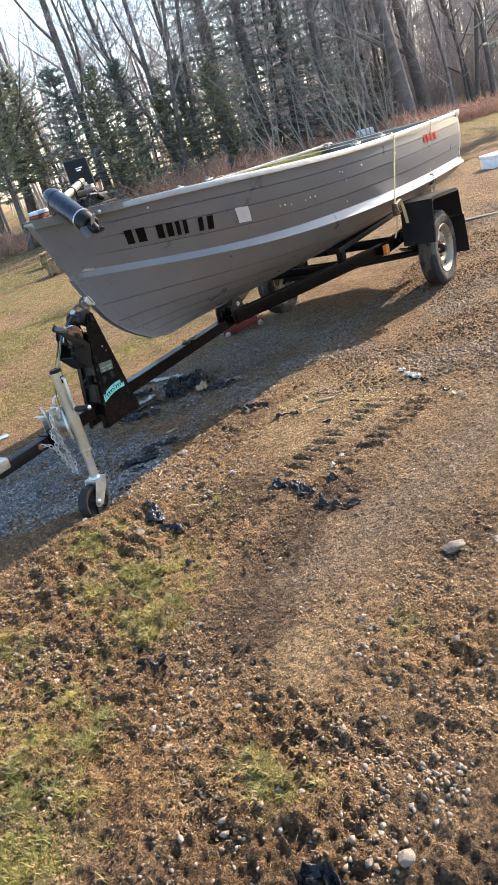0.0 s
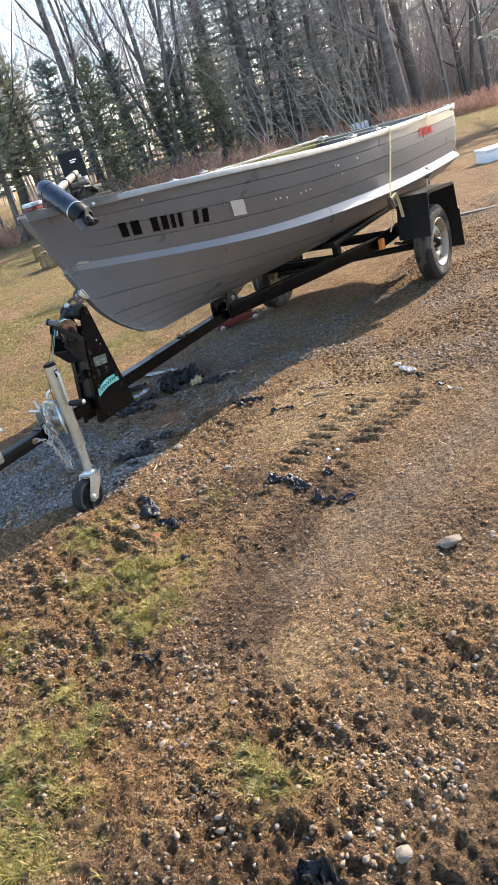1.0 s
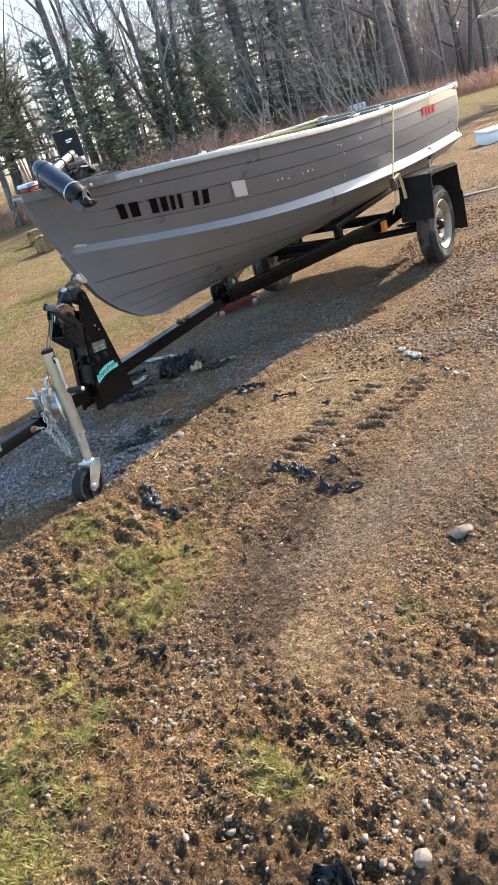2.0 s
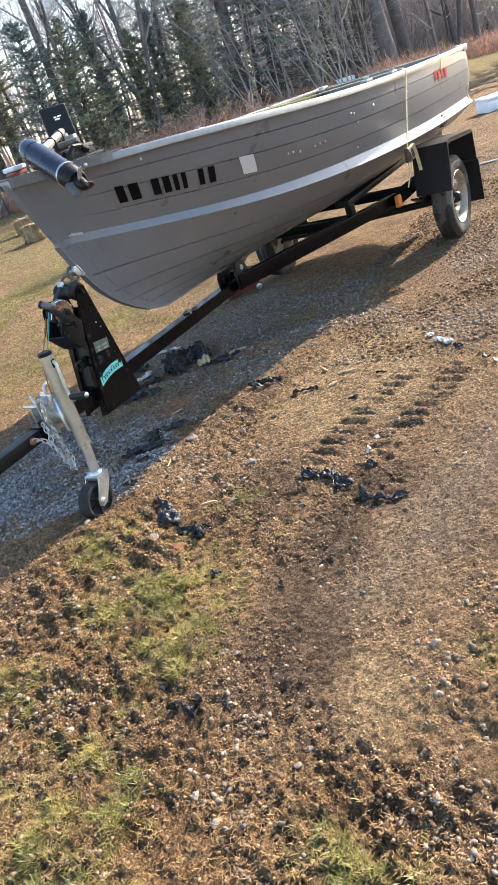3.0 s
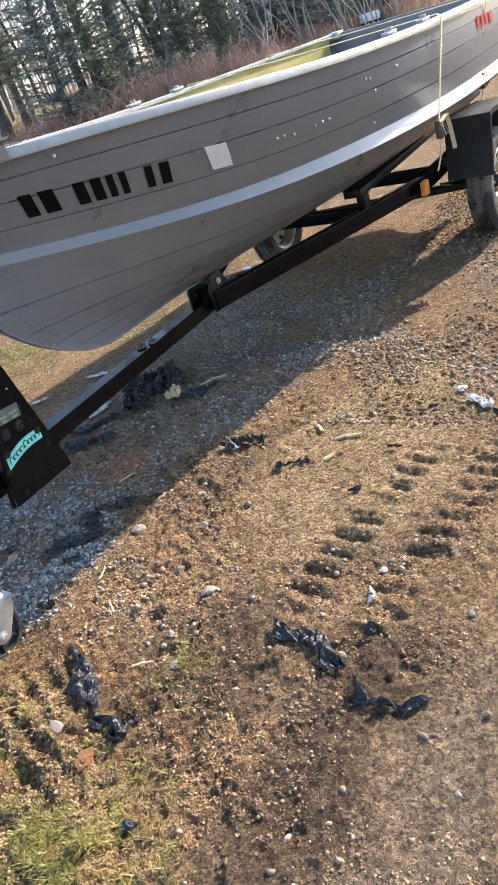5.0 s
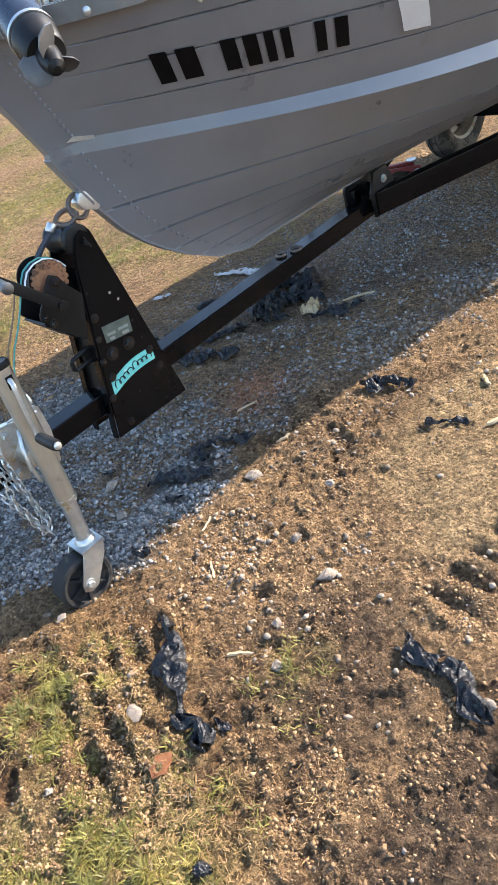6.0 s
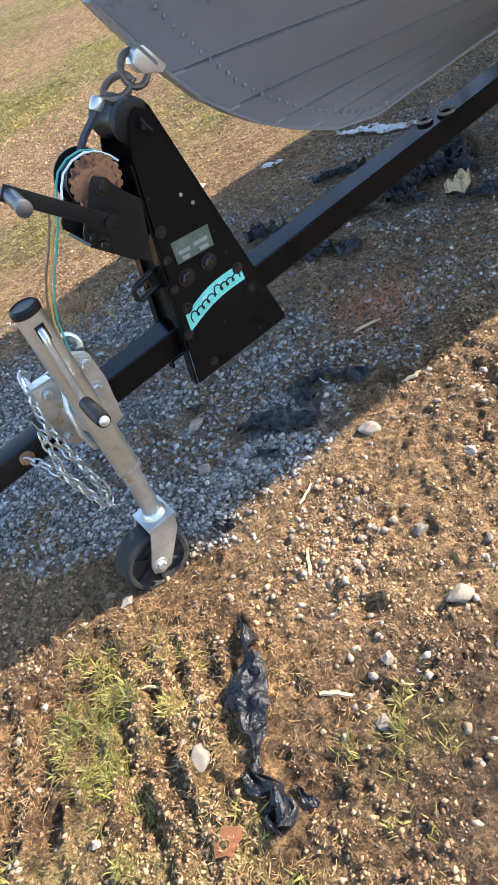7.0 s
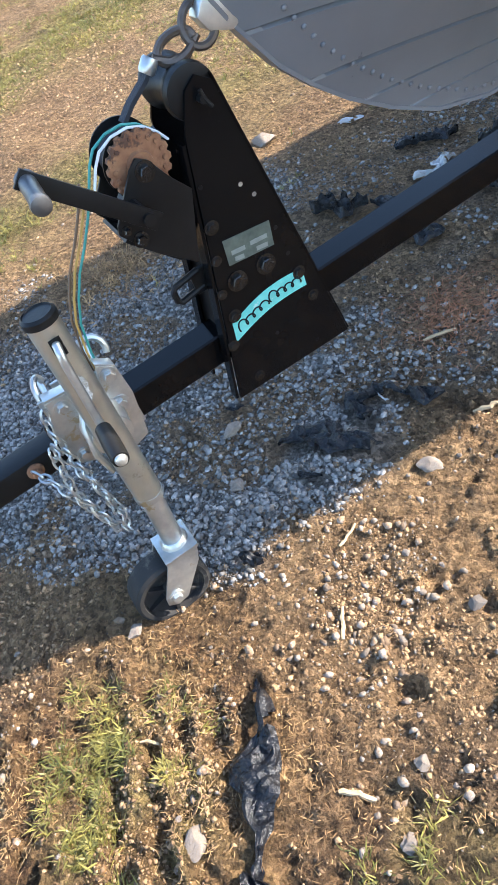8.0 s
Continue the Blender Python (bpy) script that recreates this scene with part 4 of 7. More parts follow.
def build_trailer():
    tr = thing("boat_trailer", "black painted steel boat trailer with winch post and jack wheel", "trailer", RIG)
    bm = bmesh.new()
    block(bm, (-0.34, -0.029, 0.312), (1.42, 0.029, 0.369), 0.003, 1)
    part("tongue", bm, GLOSS, tr, "glossy black square tongue beam", 20)
    bm = bmesh.new()
    block(bm, (-0.62, -0.025, 0.315), (-0.335, 0.025, 0.364), 0.005, 2)
    part("tongue_tip", bm, BLACKM, tr, "dull black tongue tip with rust")
    bm = bmesh.new()  # coupler: socket, neck and latch lever
    block(bm, (-0.74, -0.034, 0.340), (-0.56, 0.034, 0.388), 0.010, 3)
    lathe(bm, F(-0.80, 0, 0.320), (0, 0, 1), [(0, 0.040), (0.03, 0.045), (0.06, 0.040), (0.078, 0.022)], 20)
    tube(bm, [F(-0.66, 0, 0.388), F(-0.62, 0, 0.438), F(-0.54, 0.0, 0.458), F(-0.50, 0, 0.453)], 0.011, 8)
    part("coupler", bm, ZINC, tr, "galvanised ball coupler")
    bm = bmesh.new()
    lathe(bm, F(-0.388, 0.024, 0.342), F(0, 1, 0), [(0, 0.015), (0.004, 0.015), (0.006, 0.012)], 14)
    lathe(bm, F(-0.388, 0.028, 0.342), F(0, 1, 0), [(0, 0.009), (0.010, 0.009), (0.013, 0.006)], 6)
    part("chain_bolt", bm, RUST, tr, "rusty chain bolt")
    # frame
    for sg in (1, -1):
        bm = bmesh.new()
        box_beam(bm, [(1.18, sg * 0.055), (2.42, sg * 0.50), (3.92, sg * 0.50)], 0.042, 0.322, 0.398)
        part("side_rail", bm, GLOSS, tr, "black side rail", 20)
        bm = bmesh.new()  # bunk that carries the hull
        block(bm, (2.0, -sg * 0.33 - 0.045, 0.455), (3.92, -sg * 0.33 + 0.045, 0.490), 0.006, 2)
        part("bunk", bm, BLACKM, tr, "dark carpeted bunk board")
        for s0 in (2.10, 3.75):
            bm = bmesh.new()
            block(bm, (s0 - 0.03, -sg * 0.33 - 0.02, 0.39), (s0 + 0.03, -sg * 0.33 + 0.02, 0.458), 0.003, 1)
            part("bunk_bracket", bm, BLACKM, tr)
    for s0 in (1.30, 2.08, 2.60, 3.78):
        reach = 0.10 if s0 < 1.5 else 0.38 if s0 < 2.3 else 0.50
        bm = bmesh.new()
        block(bm, (s0 - 0.022, -reach, 0.335), (s0 + 0.022, reach, 0.392), 0.004, 2)
        part("cross_member", bm, BLACK, tr)
    bm = bmesh.new()  # keel roller bracket on the tongue
    for w0 in (-0.062, 0.050):
        slab(bm, [F(1.16, w0, 0.315), F(1.27, w0, 0.315), F(1.28, w0, 0.40), F(1.245, w0, 0.462), F(1.175, w0, 0.462), F(1.15, w0, 0.40)], F(0, 0.012, 0), 0.003)
    br = part("roller_bracket", bm, BLACKM, tr, "black keel roller bracket")
    bm = bmesh.new()
    lathe(bm, F(1.21, -0.05, 0.437), F(0, 1, 0), [(0, 0.026), (0.03, 0.020), (0.05, 0.016), (0.07, 0.020), (0.1, 0.026)], 18)
    part("keel_roller", bm, RUBBER, br)
    each_bolt("bolt", [(F(s0, 0.062, h0), 0.009, 0.009) for s0, h0 in ((1.19, 0.35), (1.25, 0.35), (1.22, 0.425))], F(0, 1, 0), ZINC, br)
    bm = bmesh.new()  # clamp ring lying on the tongue
    tube(bm, arc(F(0.80, 0.012, 0.374), 0.017, 0, 360, 18, (1, 0, 0), (0, 1, 0)), 0.0045, 8)
    part("tie_ring", bm, HOOKM, tr)
    bm = bmesh.new()
    tube(bm, arc(F(0.755, -0.012, 0.374), 0.014, 0, 360, 18, (1, 0, 0), (0, 1, 0)), 0.005, 8)
    part("tie_ring", bm, HOOKM, tr)
    # axle, springs, wheels, fenders
    bm = bmesh.new()
    tube(bm, [F(2.90, 0.62, 0.199), F(2.90, -0.62, 0.127)], 0.024, 12)
    part("axle", bm, BLACKM, tr)
    for sg, z0 in ((1, 0.20), (-1, 0.135)):
        bm = bmesh.new()
        for k in range(3):
            reach = 0.30 - 0.08 * k
            pts = [F(2.90 + reach * (j / 6 - 1), sg * 0.54, z0 + 0.03 + 0.012 * k + 0.07 * (reach * (j / 6 - 1)) ** 2 / 0.09) for j in range(13)]
            ribbon(bm, pts, 0.045, 0.008, F(0, 1, 0))
        part("leaf_spring", bm, BLACKM, tr)
        wheel_parts(tr, 2.90, sg * 0.683, 0.199 if sg > 0 else 0.125, sg)
        bm = bmesh.new()
        prof = [(2.56, 0.318), (2.585, 0.45), (2.61, 0.592), (2.66, 0.600), (3.14, 0.556), (3.185, 0.535), (3.205, 0.36), (3.24, 0.34), (3.262, 0.07)]
        a = [[bm.verts.new(F(s, sg * w0, h - (0 if sg > 0 else 0.05))) for s, h in prof] for w0 in (0.575, 0.795)]
        for k in range(len(prof) - 1):
            bm.faces.new((a[0][k], a[0][k + 1], a[1][k + 1], a[1][k]))
        lip = [bm.verts.new(F(s + (0.012 if k < 3 else 0 if k < 5 else -0.012), sg * 0.797, h - 0.022 * (2 <= k <= 4) - (0 if sg > 0 else 0.05))) for k, (s, h) in enumerate(prof)]
        for k in range(len(prof) - 1):
            bm.faces.new((a[1][k], a[1][k + 1], lip[k + 1], lip[k]))
        bmesh.ops.solidify(bm, geom=bm.faces[:], thickness=0.004)
        part("fender", bm, FENDER, tr, "folded black sheet-steel fender")
        for s0 in (2.68, 3.1):
            bm = bmesh.new()
            block(bm, (s0 - 0.02, -sg * 0.54 - 0.06, 0.36), (s0 + 0.02, -sg * 0.54 + 0.06, 0.40 if sg > 0 else 0.39), 0.003, 1)
            tube(bm, [F(s0, sg * 0.58, 0.38), F(s0, sg * 0.60, 0.54 if sg > 0 else 0.49)], 0.012, 6)
            part("fender_stay", bm, BLACKM, tr)
    bm = bmesh.new()
    block(bm, (2.33, -0.545, 0.325), (2.385, -0.518, 0.392), 0.006, 3)
    part("side_marker", bm, AMBER, tr, "amber plastic side marker")

    # winch post: two tapered plates with folded front flanges
    post = [(0.078, 0.752), (0.098, 0.764), (0.118, 0.748), (0.206, 0.243), (-0.030, 0.250), (0.055, 0.700)]
    bm = bmesh.new()
    slab(bm, [F(s, 0.055, h) for s, h in post], F(0, 0.005, 0))
    slab(bm, [F(-0.032, 0.056, 0.250), F(0.052, 0.056, 0.690), F(0.052, 0.030, 0.690), F(-0.032, 0.036, 0.250)], F(-0.005, 0, 0))
    slab(bm, [F(0.208, 0.057, 0.243), F(0.119, 0.057, 0.755), F(0.119, 0.045, 0.755), F(0.208, 0.045, 0.243)], F(0.003, 0, 0))
    plate = part("winch_post", bm, BLACK, tr, "glossy black folded-steel winch post", 25)
    bm = bmesh.new()
    slab(bm, [F(s, -0.060, h) for s, h in post], F(0, 0.005, 0))
    slab(bm, [F(-0.032, -0.056, 0.250), F(0.052, -0.056, 0.690), F(0.052, -0.030, 0.690), F(-0.032, -0.036, 0.250)], F(-0.005, 0, 0))
    part("winch_post", bm, BLACK, tr, "glossy black folded-steel winch post", 25)
    each_bolt("bolt", [(F(s0, 0.060, h0), r, r * 0.8) for s0, h0, r in ((0.046, 0.463, 0.012), (0.100, 0.461, 0.012), (0.040, 0.566, 0.008), (0.149, 0.412, 0.008), (0.019, 0.409, 0.008), (-0.003, 0.359, 0.007), (0.018, 0.271, 0.007), (0.161, 0.356, 0.007), (0.027, 0.514, 0.006), (0.014, 0.457, 0.006))], F(0, 1, 0), BOLTM, plate)
    # holes drawn as discs: dark for their shade, two bright for light through
    for s0, h0 in ((0.077, 0.329), (0.143, 0.264), (0.142, 0.454), (0.136, 0.507), (0.106, 0.60), (0.048, 0.628), (0.121, 0.575)):
        bm = bmesh.new()
        lathe(bm, F(s0, 0.0590, h0), F(0, 1, 0), [(0, 0.0036), (0.0016, 0.0036)], 12)
        part("hole_disc", bm, ZINC if h0 in (0.60, 0.575) else INK, plate)
    bm = bmesh.new()
    slab(bm, [F(0.047, 0.0605, 0.537), F(0.129, 0.0605, 0.525), F(0.124, 0.0605, 0.483), F(0.043, 0.0605, 0.494)], F(0, 0.001, 0))
    dp = part("data_plate", bm, PLATEG, plate, "small dull green data plate")
    for s0, s1, h0 in ((0.054, 0.078, 0.515), (0.088, 0.118, 0.512), (0.056, 0.072, 0.503), (0.095, 0.115, 0.498)):
        bm = bmesh.new()
        slab(bm, [F(s0, 0.0616, h0), F(s1, 0.0616, h0 - 0.0035), F(s1 - 0.001, 0.0616, h0 - 0.0105), F(s0 - 0.001, 0.0616, h0 - 0.007)], F(0, 0.0006, 0))
        part("print_bar", bm, PLATEW, dp)
    bm = bmesh.new()  # curved teal maker's badge with dark plain strokes
    n = 12
    up = [F(0.010 + 0.146 * k / n, 0.0608, 0.398 + 0.012 * math.sin(math.pi * k / n) + 0.018 * k / n) for k in range(n + 1)]
    lo = [F(0.005 + 0.150 * k / n, 0.0608, 0.362 + 0.010 * math.sin(math.pi * k / n) + 0.020 * k / n) for k in range(n + 1)]
    slab(bm, lo + up[::-1], F(0, 0.001, 0))
    badge = part("badge", bm, TEAL, plate, "curved teal maker's badge")
    for k0, k1 in ((0.06, 0.48), (0.52, 0.93)):
        pts = []
        for j in range(61):
            f = j / 60
            g = k0 + (k1 - k0) * f
            base = 0.377 + 0.010 * math.sin(math.pi * g) + 0.0195 * g
            big = 1.0 + 0.7 * (1 - float(ease(f / 0.3)))
            a = 2 * math.pi * 4 * f
            pts.append(F(0.006 + 0.146 * g - 0.0050 * math.sin(a) + 0.004, 0.0622, base + 0.006 * big * (1 - math.cos(a)) - 0.004))
        bm = bmesh.new()
        tube(bm, pts, 0.0014, 6)
        part("badge_stroke", bm, INK, badge)
    bm = bmesh.new()
    slab(bm, [F(-0.006, 0.050, 0.34), F(0.034, 0.050, 0.55), F(0.034, -0.050, 0.55), F(-0.006, -0.050, 0.34)], F(0.004, 0, 0))
    block(bm, (0.10, -0.056, 0.31), (0.16, 0.056, 0.334), 0.003)
    part("post_web", bm, BLACKM, tr)
    bm = bmesh.new()  # slotted catch on the front of the post
    tube(bm, [F(0.004, 0.02, 0.464), F(-0.040, 0.02, 0.458), F(-0.046, 0.02, 0.464), F(-0.046, 0.02, 0.482), F(-0.040, 0.02, 0.488), F(0.004, 0.02, 0.494)], 0.0055, 8)
    block(bm, (-0.012, -0.024, 0.455), (0.02, -0.016, 0.497), 0.001, 1)
    part("catch", bm, BLACKM, tr, "slotted black steel catch")
    # bow roller at the top
    bm = bmesh.new()
    lathe(bm, F(0.090, -0.054, 0.742), F(0, 1, 0), [(0, 0.024), (0.004, 0.036), (0.016, 0.038), (0.030, 0.032), (0.054, 0.026), (0.078, 0.032), (0.092, 0.038), (0.104, 0.036), (0.107, 0.024)], 32)
    part("bow_roller", bm, BLACKM, tr, "black rubber bow roller")
    bm = bmesh.new()
    tube(bm, [F(0.094, -0.07, 0.735), F(0.094, 0.072, 0.735)], 0.006, 8)
    tube(bm, [F(0.094, 0.069, 0.748), F(0.096, 0.070, 0.735), F(0.102, 0.072, 0.722)], 0.003, 6)
    part("roller_pin", bm, BLACKM, tr)

    # winch: cheek plates, drum, rusty ratchet gear, crank
    cheek = [(-0.036, 0.704), (-0.022, 0.714), (-0.007, 0.704), (0.012, 0.668), (0.034, 0.637), (0.0, 0.531), (-0.057, 0.590), (-0.088, 0.634), (-0.084, 0.646)]
    bm = bmesh.new()
    slab(bm, [F(s, 0.062, h) for s, h in cheek], F(0, 0.005, 0), 0.0015)
    winch = part("winch", bm, BLACKM, tr, "black hand winch with a rusty ratchet gear")
    bm = bmesh.new()
    slab(bm, [F(s, -0.030, h) for s, h in cheek], F(0, 0.005, 0), 0.0015)
    slab(bm, [F(-0.018, 0.062, 0.552), F(-0.080, 0.062, 0.622), F(-0.080, -0.03, 0.622), F(-0.018, -0.03, 0.552)], F(-0.004, 0, -0.004))
    part("cheek_plate", bm, BLACKM, winch)
    bm = bmesh.new()
    c = F(-0.014, 0.0, 0.695)
    for w0 in (-0.024, 0.030):
        lathe(bm, c + F(0, w0, 0), F(0, 1, 0), [(0, 0.0475), (0.003, 0.0475)], 36)
    part("drum_flange", bm, BLACKM, winch)
    bm = bmesh.new()
    lathe(bm, c + F(0, -0.022, 0), F(0, 1, 0), [(0, 0.036), (0.05, 0.036)], 28)
    part("strap_roll", bm, STRAP, winch)
    bm = bmesh.new()  # gear with teeth
    teeth, ring = 18, []
    for k in range(teeth):
        for f, r in ((0.0, 0.0425), (0.2, 0.0465), (0.6, 0.0465), (0.8, 0.0425)):
            a = 2 * math.pi * (k + f) / teeth
            ring.append(c + F(r * math.cos(a), 0.038, r * math.sin(a)))
    slab(bm, ring, F(0, 0.009, 0))
    for k in range(teeth):
        a = 2 * math.pi * (k + 0.4) / teeth
        lathe(bm, c + F(0.0365 * math.cos(a), 0.0465, 0.0365 * math.sin(a)), F(0, 1, 0), [(0, 0.0042), (0.003, 0.003)], 6)
    lathe(bm, c + F(0, 0.046, 0), F(0, 1, 0), [(0, 0.020), (0.008, 0.018)], 20)
    part("ratchet_gear", bm, RUST, winch, "rusty toothed ratchet gear", 25)
    each_bolt("bolt", [(F(s0, 0.067, h0), r, 0.009) for s0, h0, r in ((-0.017, 0.693, 0.010), (-0.063, 0.613, 0.008), (-0.076, 0.635, 0.005))], F(0, 1, 0), BOLTM, winch)
    bm = bmesh.new()
    tube(bm, [F(-0.052, 0.03, 0.661), F(-0.052, 0.128, 0.661)], 0.009, 10)
    part("crank_pin", bm, BLACKM, winch)
    bm = bmesh.new()
    d = Vector((-0.112, 0, 0.124)).normalized()
    nrm = Vector((d.z, 0, -d.x)) * 0.0125
    a, b = F(-0.040, 0.116, 0.648), F(-0.172, 0.116, 0.788)
    slab(bm, [a + nrm, b + nrm, b - nrm, a - nrm], F(0, 0.006, 0), 0.002)
    part("crank_arm", bm, BLACKM, winch)
    bm = bmesh.new()
    lathe(bm, F(-0.163, 0.112, 0.778), F(-0.08, 1, -0.12), [(0, 0.014), (0.006, 0.0135), (0.008, 0.0115), (0.058, 0.0115), (0.061, 0.013), (0.068, 0.0125), (0.070, 0.009)], 18)
    part("crank_grip", bm, PROP, winch, "worn black crank grip")
    # strap, steel clip and brown hook up to the bow eye
    bm = bmesh.new()
    ribbon(bm, [F(0.0, -0.002, 0.735), F(0.02, 0, 0.752), F(0.049, 0, 0.768), F(0.068, 0, 0.784)], 0.018, 0.006, F(0, 1, 0))
    part("winch_strap", bm, STRAP, winch, "dark twisted winch rope")
    bm = bmesh.new()
    lathe(bm, F(0.056, 0, 0.774), Vector((0.7, 0, 0.7)), [(0, 0.010), (0.003, 0.012), (0.018, 0.012), (0.021, 0.010)], 14)
    part("rope_clamp", bm, ZINC, winch, "shiny steel rope clamp")
    bm = bmesh.new()
    tube(bm, arc(F(0.108, 0, 0.785), 0.032, -20, 320, 22, Vector((0.85, 0, 0.15)), Vector((-0.1, 0.25, 0.42))), 0.0062, 8)
    tube(bm, [F(0.072, 0, 0.786), F(0.090, 0.004, 0.775), F(0.118, 0.006, 0.770), F(0.142, 0.0, 0.785)], 0.006, 8)
    part("hook", bm, HOOKM, winch, "brown steel safety hook")
    # lighting wires hanging from the winch to the tongue
    for mt, o in ((WIREG, 0.0), (WIREW, 0.004), (WIREY, -0.005), (WIREB, -0.009)):
        pts = [(0.034, 0.706), (0.024, 0.722), (0.008, 0.738), (-0.012, 0.747), (-0.037, 0.747), (-0.060, 0.738), (-0.074, 0.722), (-0.088, 0.698), (-0.108, 0.665), (-0.132, 0.632), (-0.160, 0.598), (-0.180, 0.565), (-0.196, 0.53), (-0.206, 0.48), (-0.212, 0.42)]
        if mt in (WIREY, WIREB):
            pts = pts[7:]
        if mt is WIREW:
            pts = pts[:8]
        bm = bmesh.new()
        tube(bm, [F(s + o, 0.036 - 0.004 * (len(pts) > 9) + o, h - o) for k, (s, h) in enumerate(pts)], 0.0020, 6)
        part("wire", bm, mt, tr)

    # jack: swivel bracket on the tongue, outer and inner tube, crank, caster wheel
    top, mid, foot = F(-0.241, 0.114, 0.620), F(-0.257, 0.131, 0.255), F(-0.269, 0.134, 0.128)
    bm = bmesh.new()
    tube(bm, [mid, top], 0.0245, 24)
    jack = part("jack", bm, TUBE, tr, "galvanised swivel jack with a caster wheel")
    bm = bmesh.new()
    d = (top - mid).normalized()
    lathe(bm, top - d * 0.004, d, [(0, 0.0262), (0.010, 0.0262), (0.014, 0.022), (0.012, 0.021)], 24)
    part("jack_cap", bm, BLACKM, jack, "black plastic cap")
    bm = bmesh.new()
    tube(bm, [foot, mid + d * 0.02], 0.0195, 20)
    lathe(bm, mid - d * 0.004, d, [(0, 0.0255), (0.008, 0.0262), (0.012, 0.0255)], 24)
    part("inner_tube", bm, ZINC, jack)
    # the crank slot's dark inside, drawn as a thin black slab
    bm = bmesh.new()
    slab(bm, [F(-0.252, 0.1405, 0.570), F(-0.235, 0.1405, 0.570), F(-0.233, 0.1405, 0.600), F(-0.250, 0.1405, 0.600)], F(0, 0.0015, 0))
    part("slot", bm, BLACKM, jack)
    bm = bmesh.new()
    tube(bm, [F(-0.243, 0.125, 0.590), F(-0.243, 0.146, 0.590), F(-0.245, 0.154, 0.583), F(-0.247, 0.156, 0.57), F(-0.254, 0.162, 0.475), F(-0.255, 0.163, 0.462), F(-0.256, 0.168, 0.454), F(-0.256, 0.180, 0.453)], 0.0062, 12)
    part("crank_rod", bm, ZINC, jack)
    bm = bmesh.new()
    e = (F(-0.259, 0.257, 0.460) - F(-0.256, 0.160, 0.452)).normalized()
    lathe(bm, F(-0.256, 0.168, 0.4525), e, [(0, 0.008), (0.004, 0.0125), (0.045, 0.0138), (0.082, 0.013), (0.086, 0.012)], 18)
    grip = part("jack_grip", bm, BLACKM, jack, "black rubber jack grip")
    bm = bmesh.new()
    lathe(bm, F(-0.256, 0.168, 0.4525) + e * 0.086, e, [(0, 0.0095), (0.004, 0.0085), (0.006, 0.005)], 14)
    part("grip_rivet", bm, ZINC, grip)
    bm = bmesh.new()
    slab(bm, [F(-0.253, 0.1445, 0.491), F(-0.246, 0.1447, 0.488), F(-0.239, 0.1445, 0.496), F(-0.241, 0.1443, 0.505), F(-0.236, 0.144, 0.516), F(-0.238, 0.1435, 0.529), F(-0.244, 0.143, 0.534), F(-0.251, 0.143, 0.527), F(-0.248, 0.1436, 0.515), F(-0.252, 0.144, 0.503)], F(0, 0.0012, 0))
    part("worn_label", bm, LABELM, jack, "scratched remains of a white label")
    # yoke and caster
    bm = bmesh.new()
    block(bm, (-0.305, -0.172, 0.118), (-0.238, -0.100, 0.127), 0.003)
    for w0 in (0.100, 0.168):
        slab(bm, [F(-0.300, w0, 0.126), F(-0.240, w0, 0.126), F(-0.252, w0, 0.088), F(-0.305, w0, 0.018), F(-0.328, w0, 0.013), F(-0.345, w0, 0.026), F(-0.342, w0, 0.046)], F(0, 0.004, 0), 0.0012)
    lathe(bm, foot - d * 0.004, d, [(0, 0.027), (0.008, 0.026), (0.014, 0.021)], 20)
    part("yoke", bm, ZINC, jack, "bright welded steel yoke")
    bm = bmesh.new()
    cw = F(-0.323, 0.136, 0.037)
    lathe(bm, cw, F(0, 1, 0), [(-0.026, 0.058), (-0.027, 0.068), (-0.022, 0.074), (0.022, 0.074), (0.027, 0.068), (0.026, 0.060), (0.012, 0.057), (0.008, 0.020), (0.024, 0.018), (0.026, 0.006)], 40, close=False)
    lathe(bm, cw, F(0, 1, 0), [(-0.026, 0.058), (-0.010, 0.056), (-0.008, 0.02), (-0.024, 0.018), (-0.026, 0.006)], 40, close=False)
    cast = part("caster_wheel", bm, RUBBER, jack, "black plastic caster wheel", 30)
    for k in range(6):
        bm = bmesh.new()
        a = math.pi * k / 3 + 0.3
        o = F(math.cos(a), 0, math.sin(a))
        nn = F(-math.sin(a), 0, math.cos(a)) * 0.003
        slab(bm, [cw + o * 0.017 + nn, cw + o * 0.058 + nn, cw + o * 0.058 - nn, cw + o * 0.017 - nn], F(0, 0.02, 0))
        part("caster_rib", bm, RUBBER, cast)
    bm = bmesh.new()
    hexbolt(bm, cw + F(0, 0.036, 0), F(0, 1, 0), 0.010)
    part("caster_bolt", bm, ZINC, jack)
    # swivel bracket
    bm = bmesh.new()
    slab(bm, [F(-0.318, 0.040, 0.462), F(-0.190, 0.040, 0.452), F(-0.190, 0.040, 0.318), F(-0.318, 0.040, 0.325)], F(0, 0.005, 0), 0.002)
    slab(bm, [F(-0.308, 0.062, 0.470), F(-0.268, 0.062, 0.466), F(-0.262, 0.062, 0.40), F(-0.285, 0.062, 0.318), F(-0.318, 0.062, 0.335), F(-0.330, 0.062, 0.385)], F(0, 0.005, 0), 0.002)
    slab(bm, [F(-0.214, 0.062, 0.478), F(-0.188, 0.062, 0.458), F(-0.186, 0.062, 0.40), F(-0.200, 0.062, 0.310), F(-0.230, 0.062, 0.300), F(-0.238, 0.062, 0.40)], F(0, 0.005, 0), 0.002)
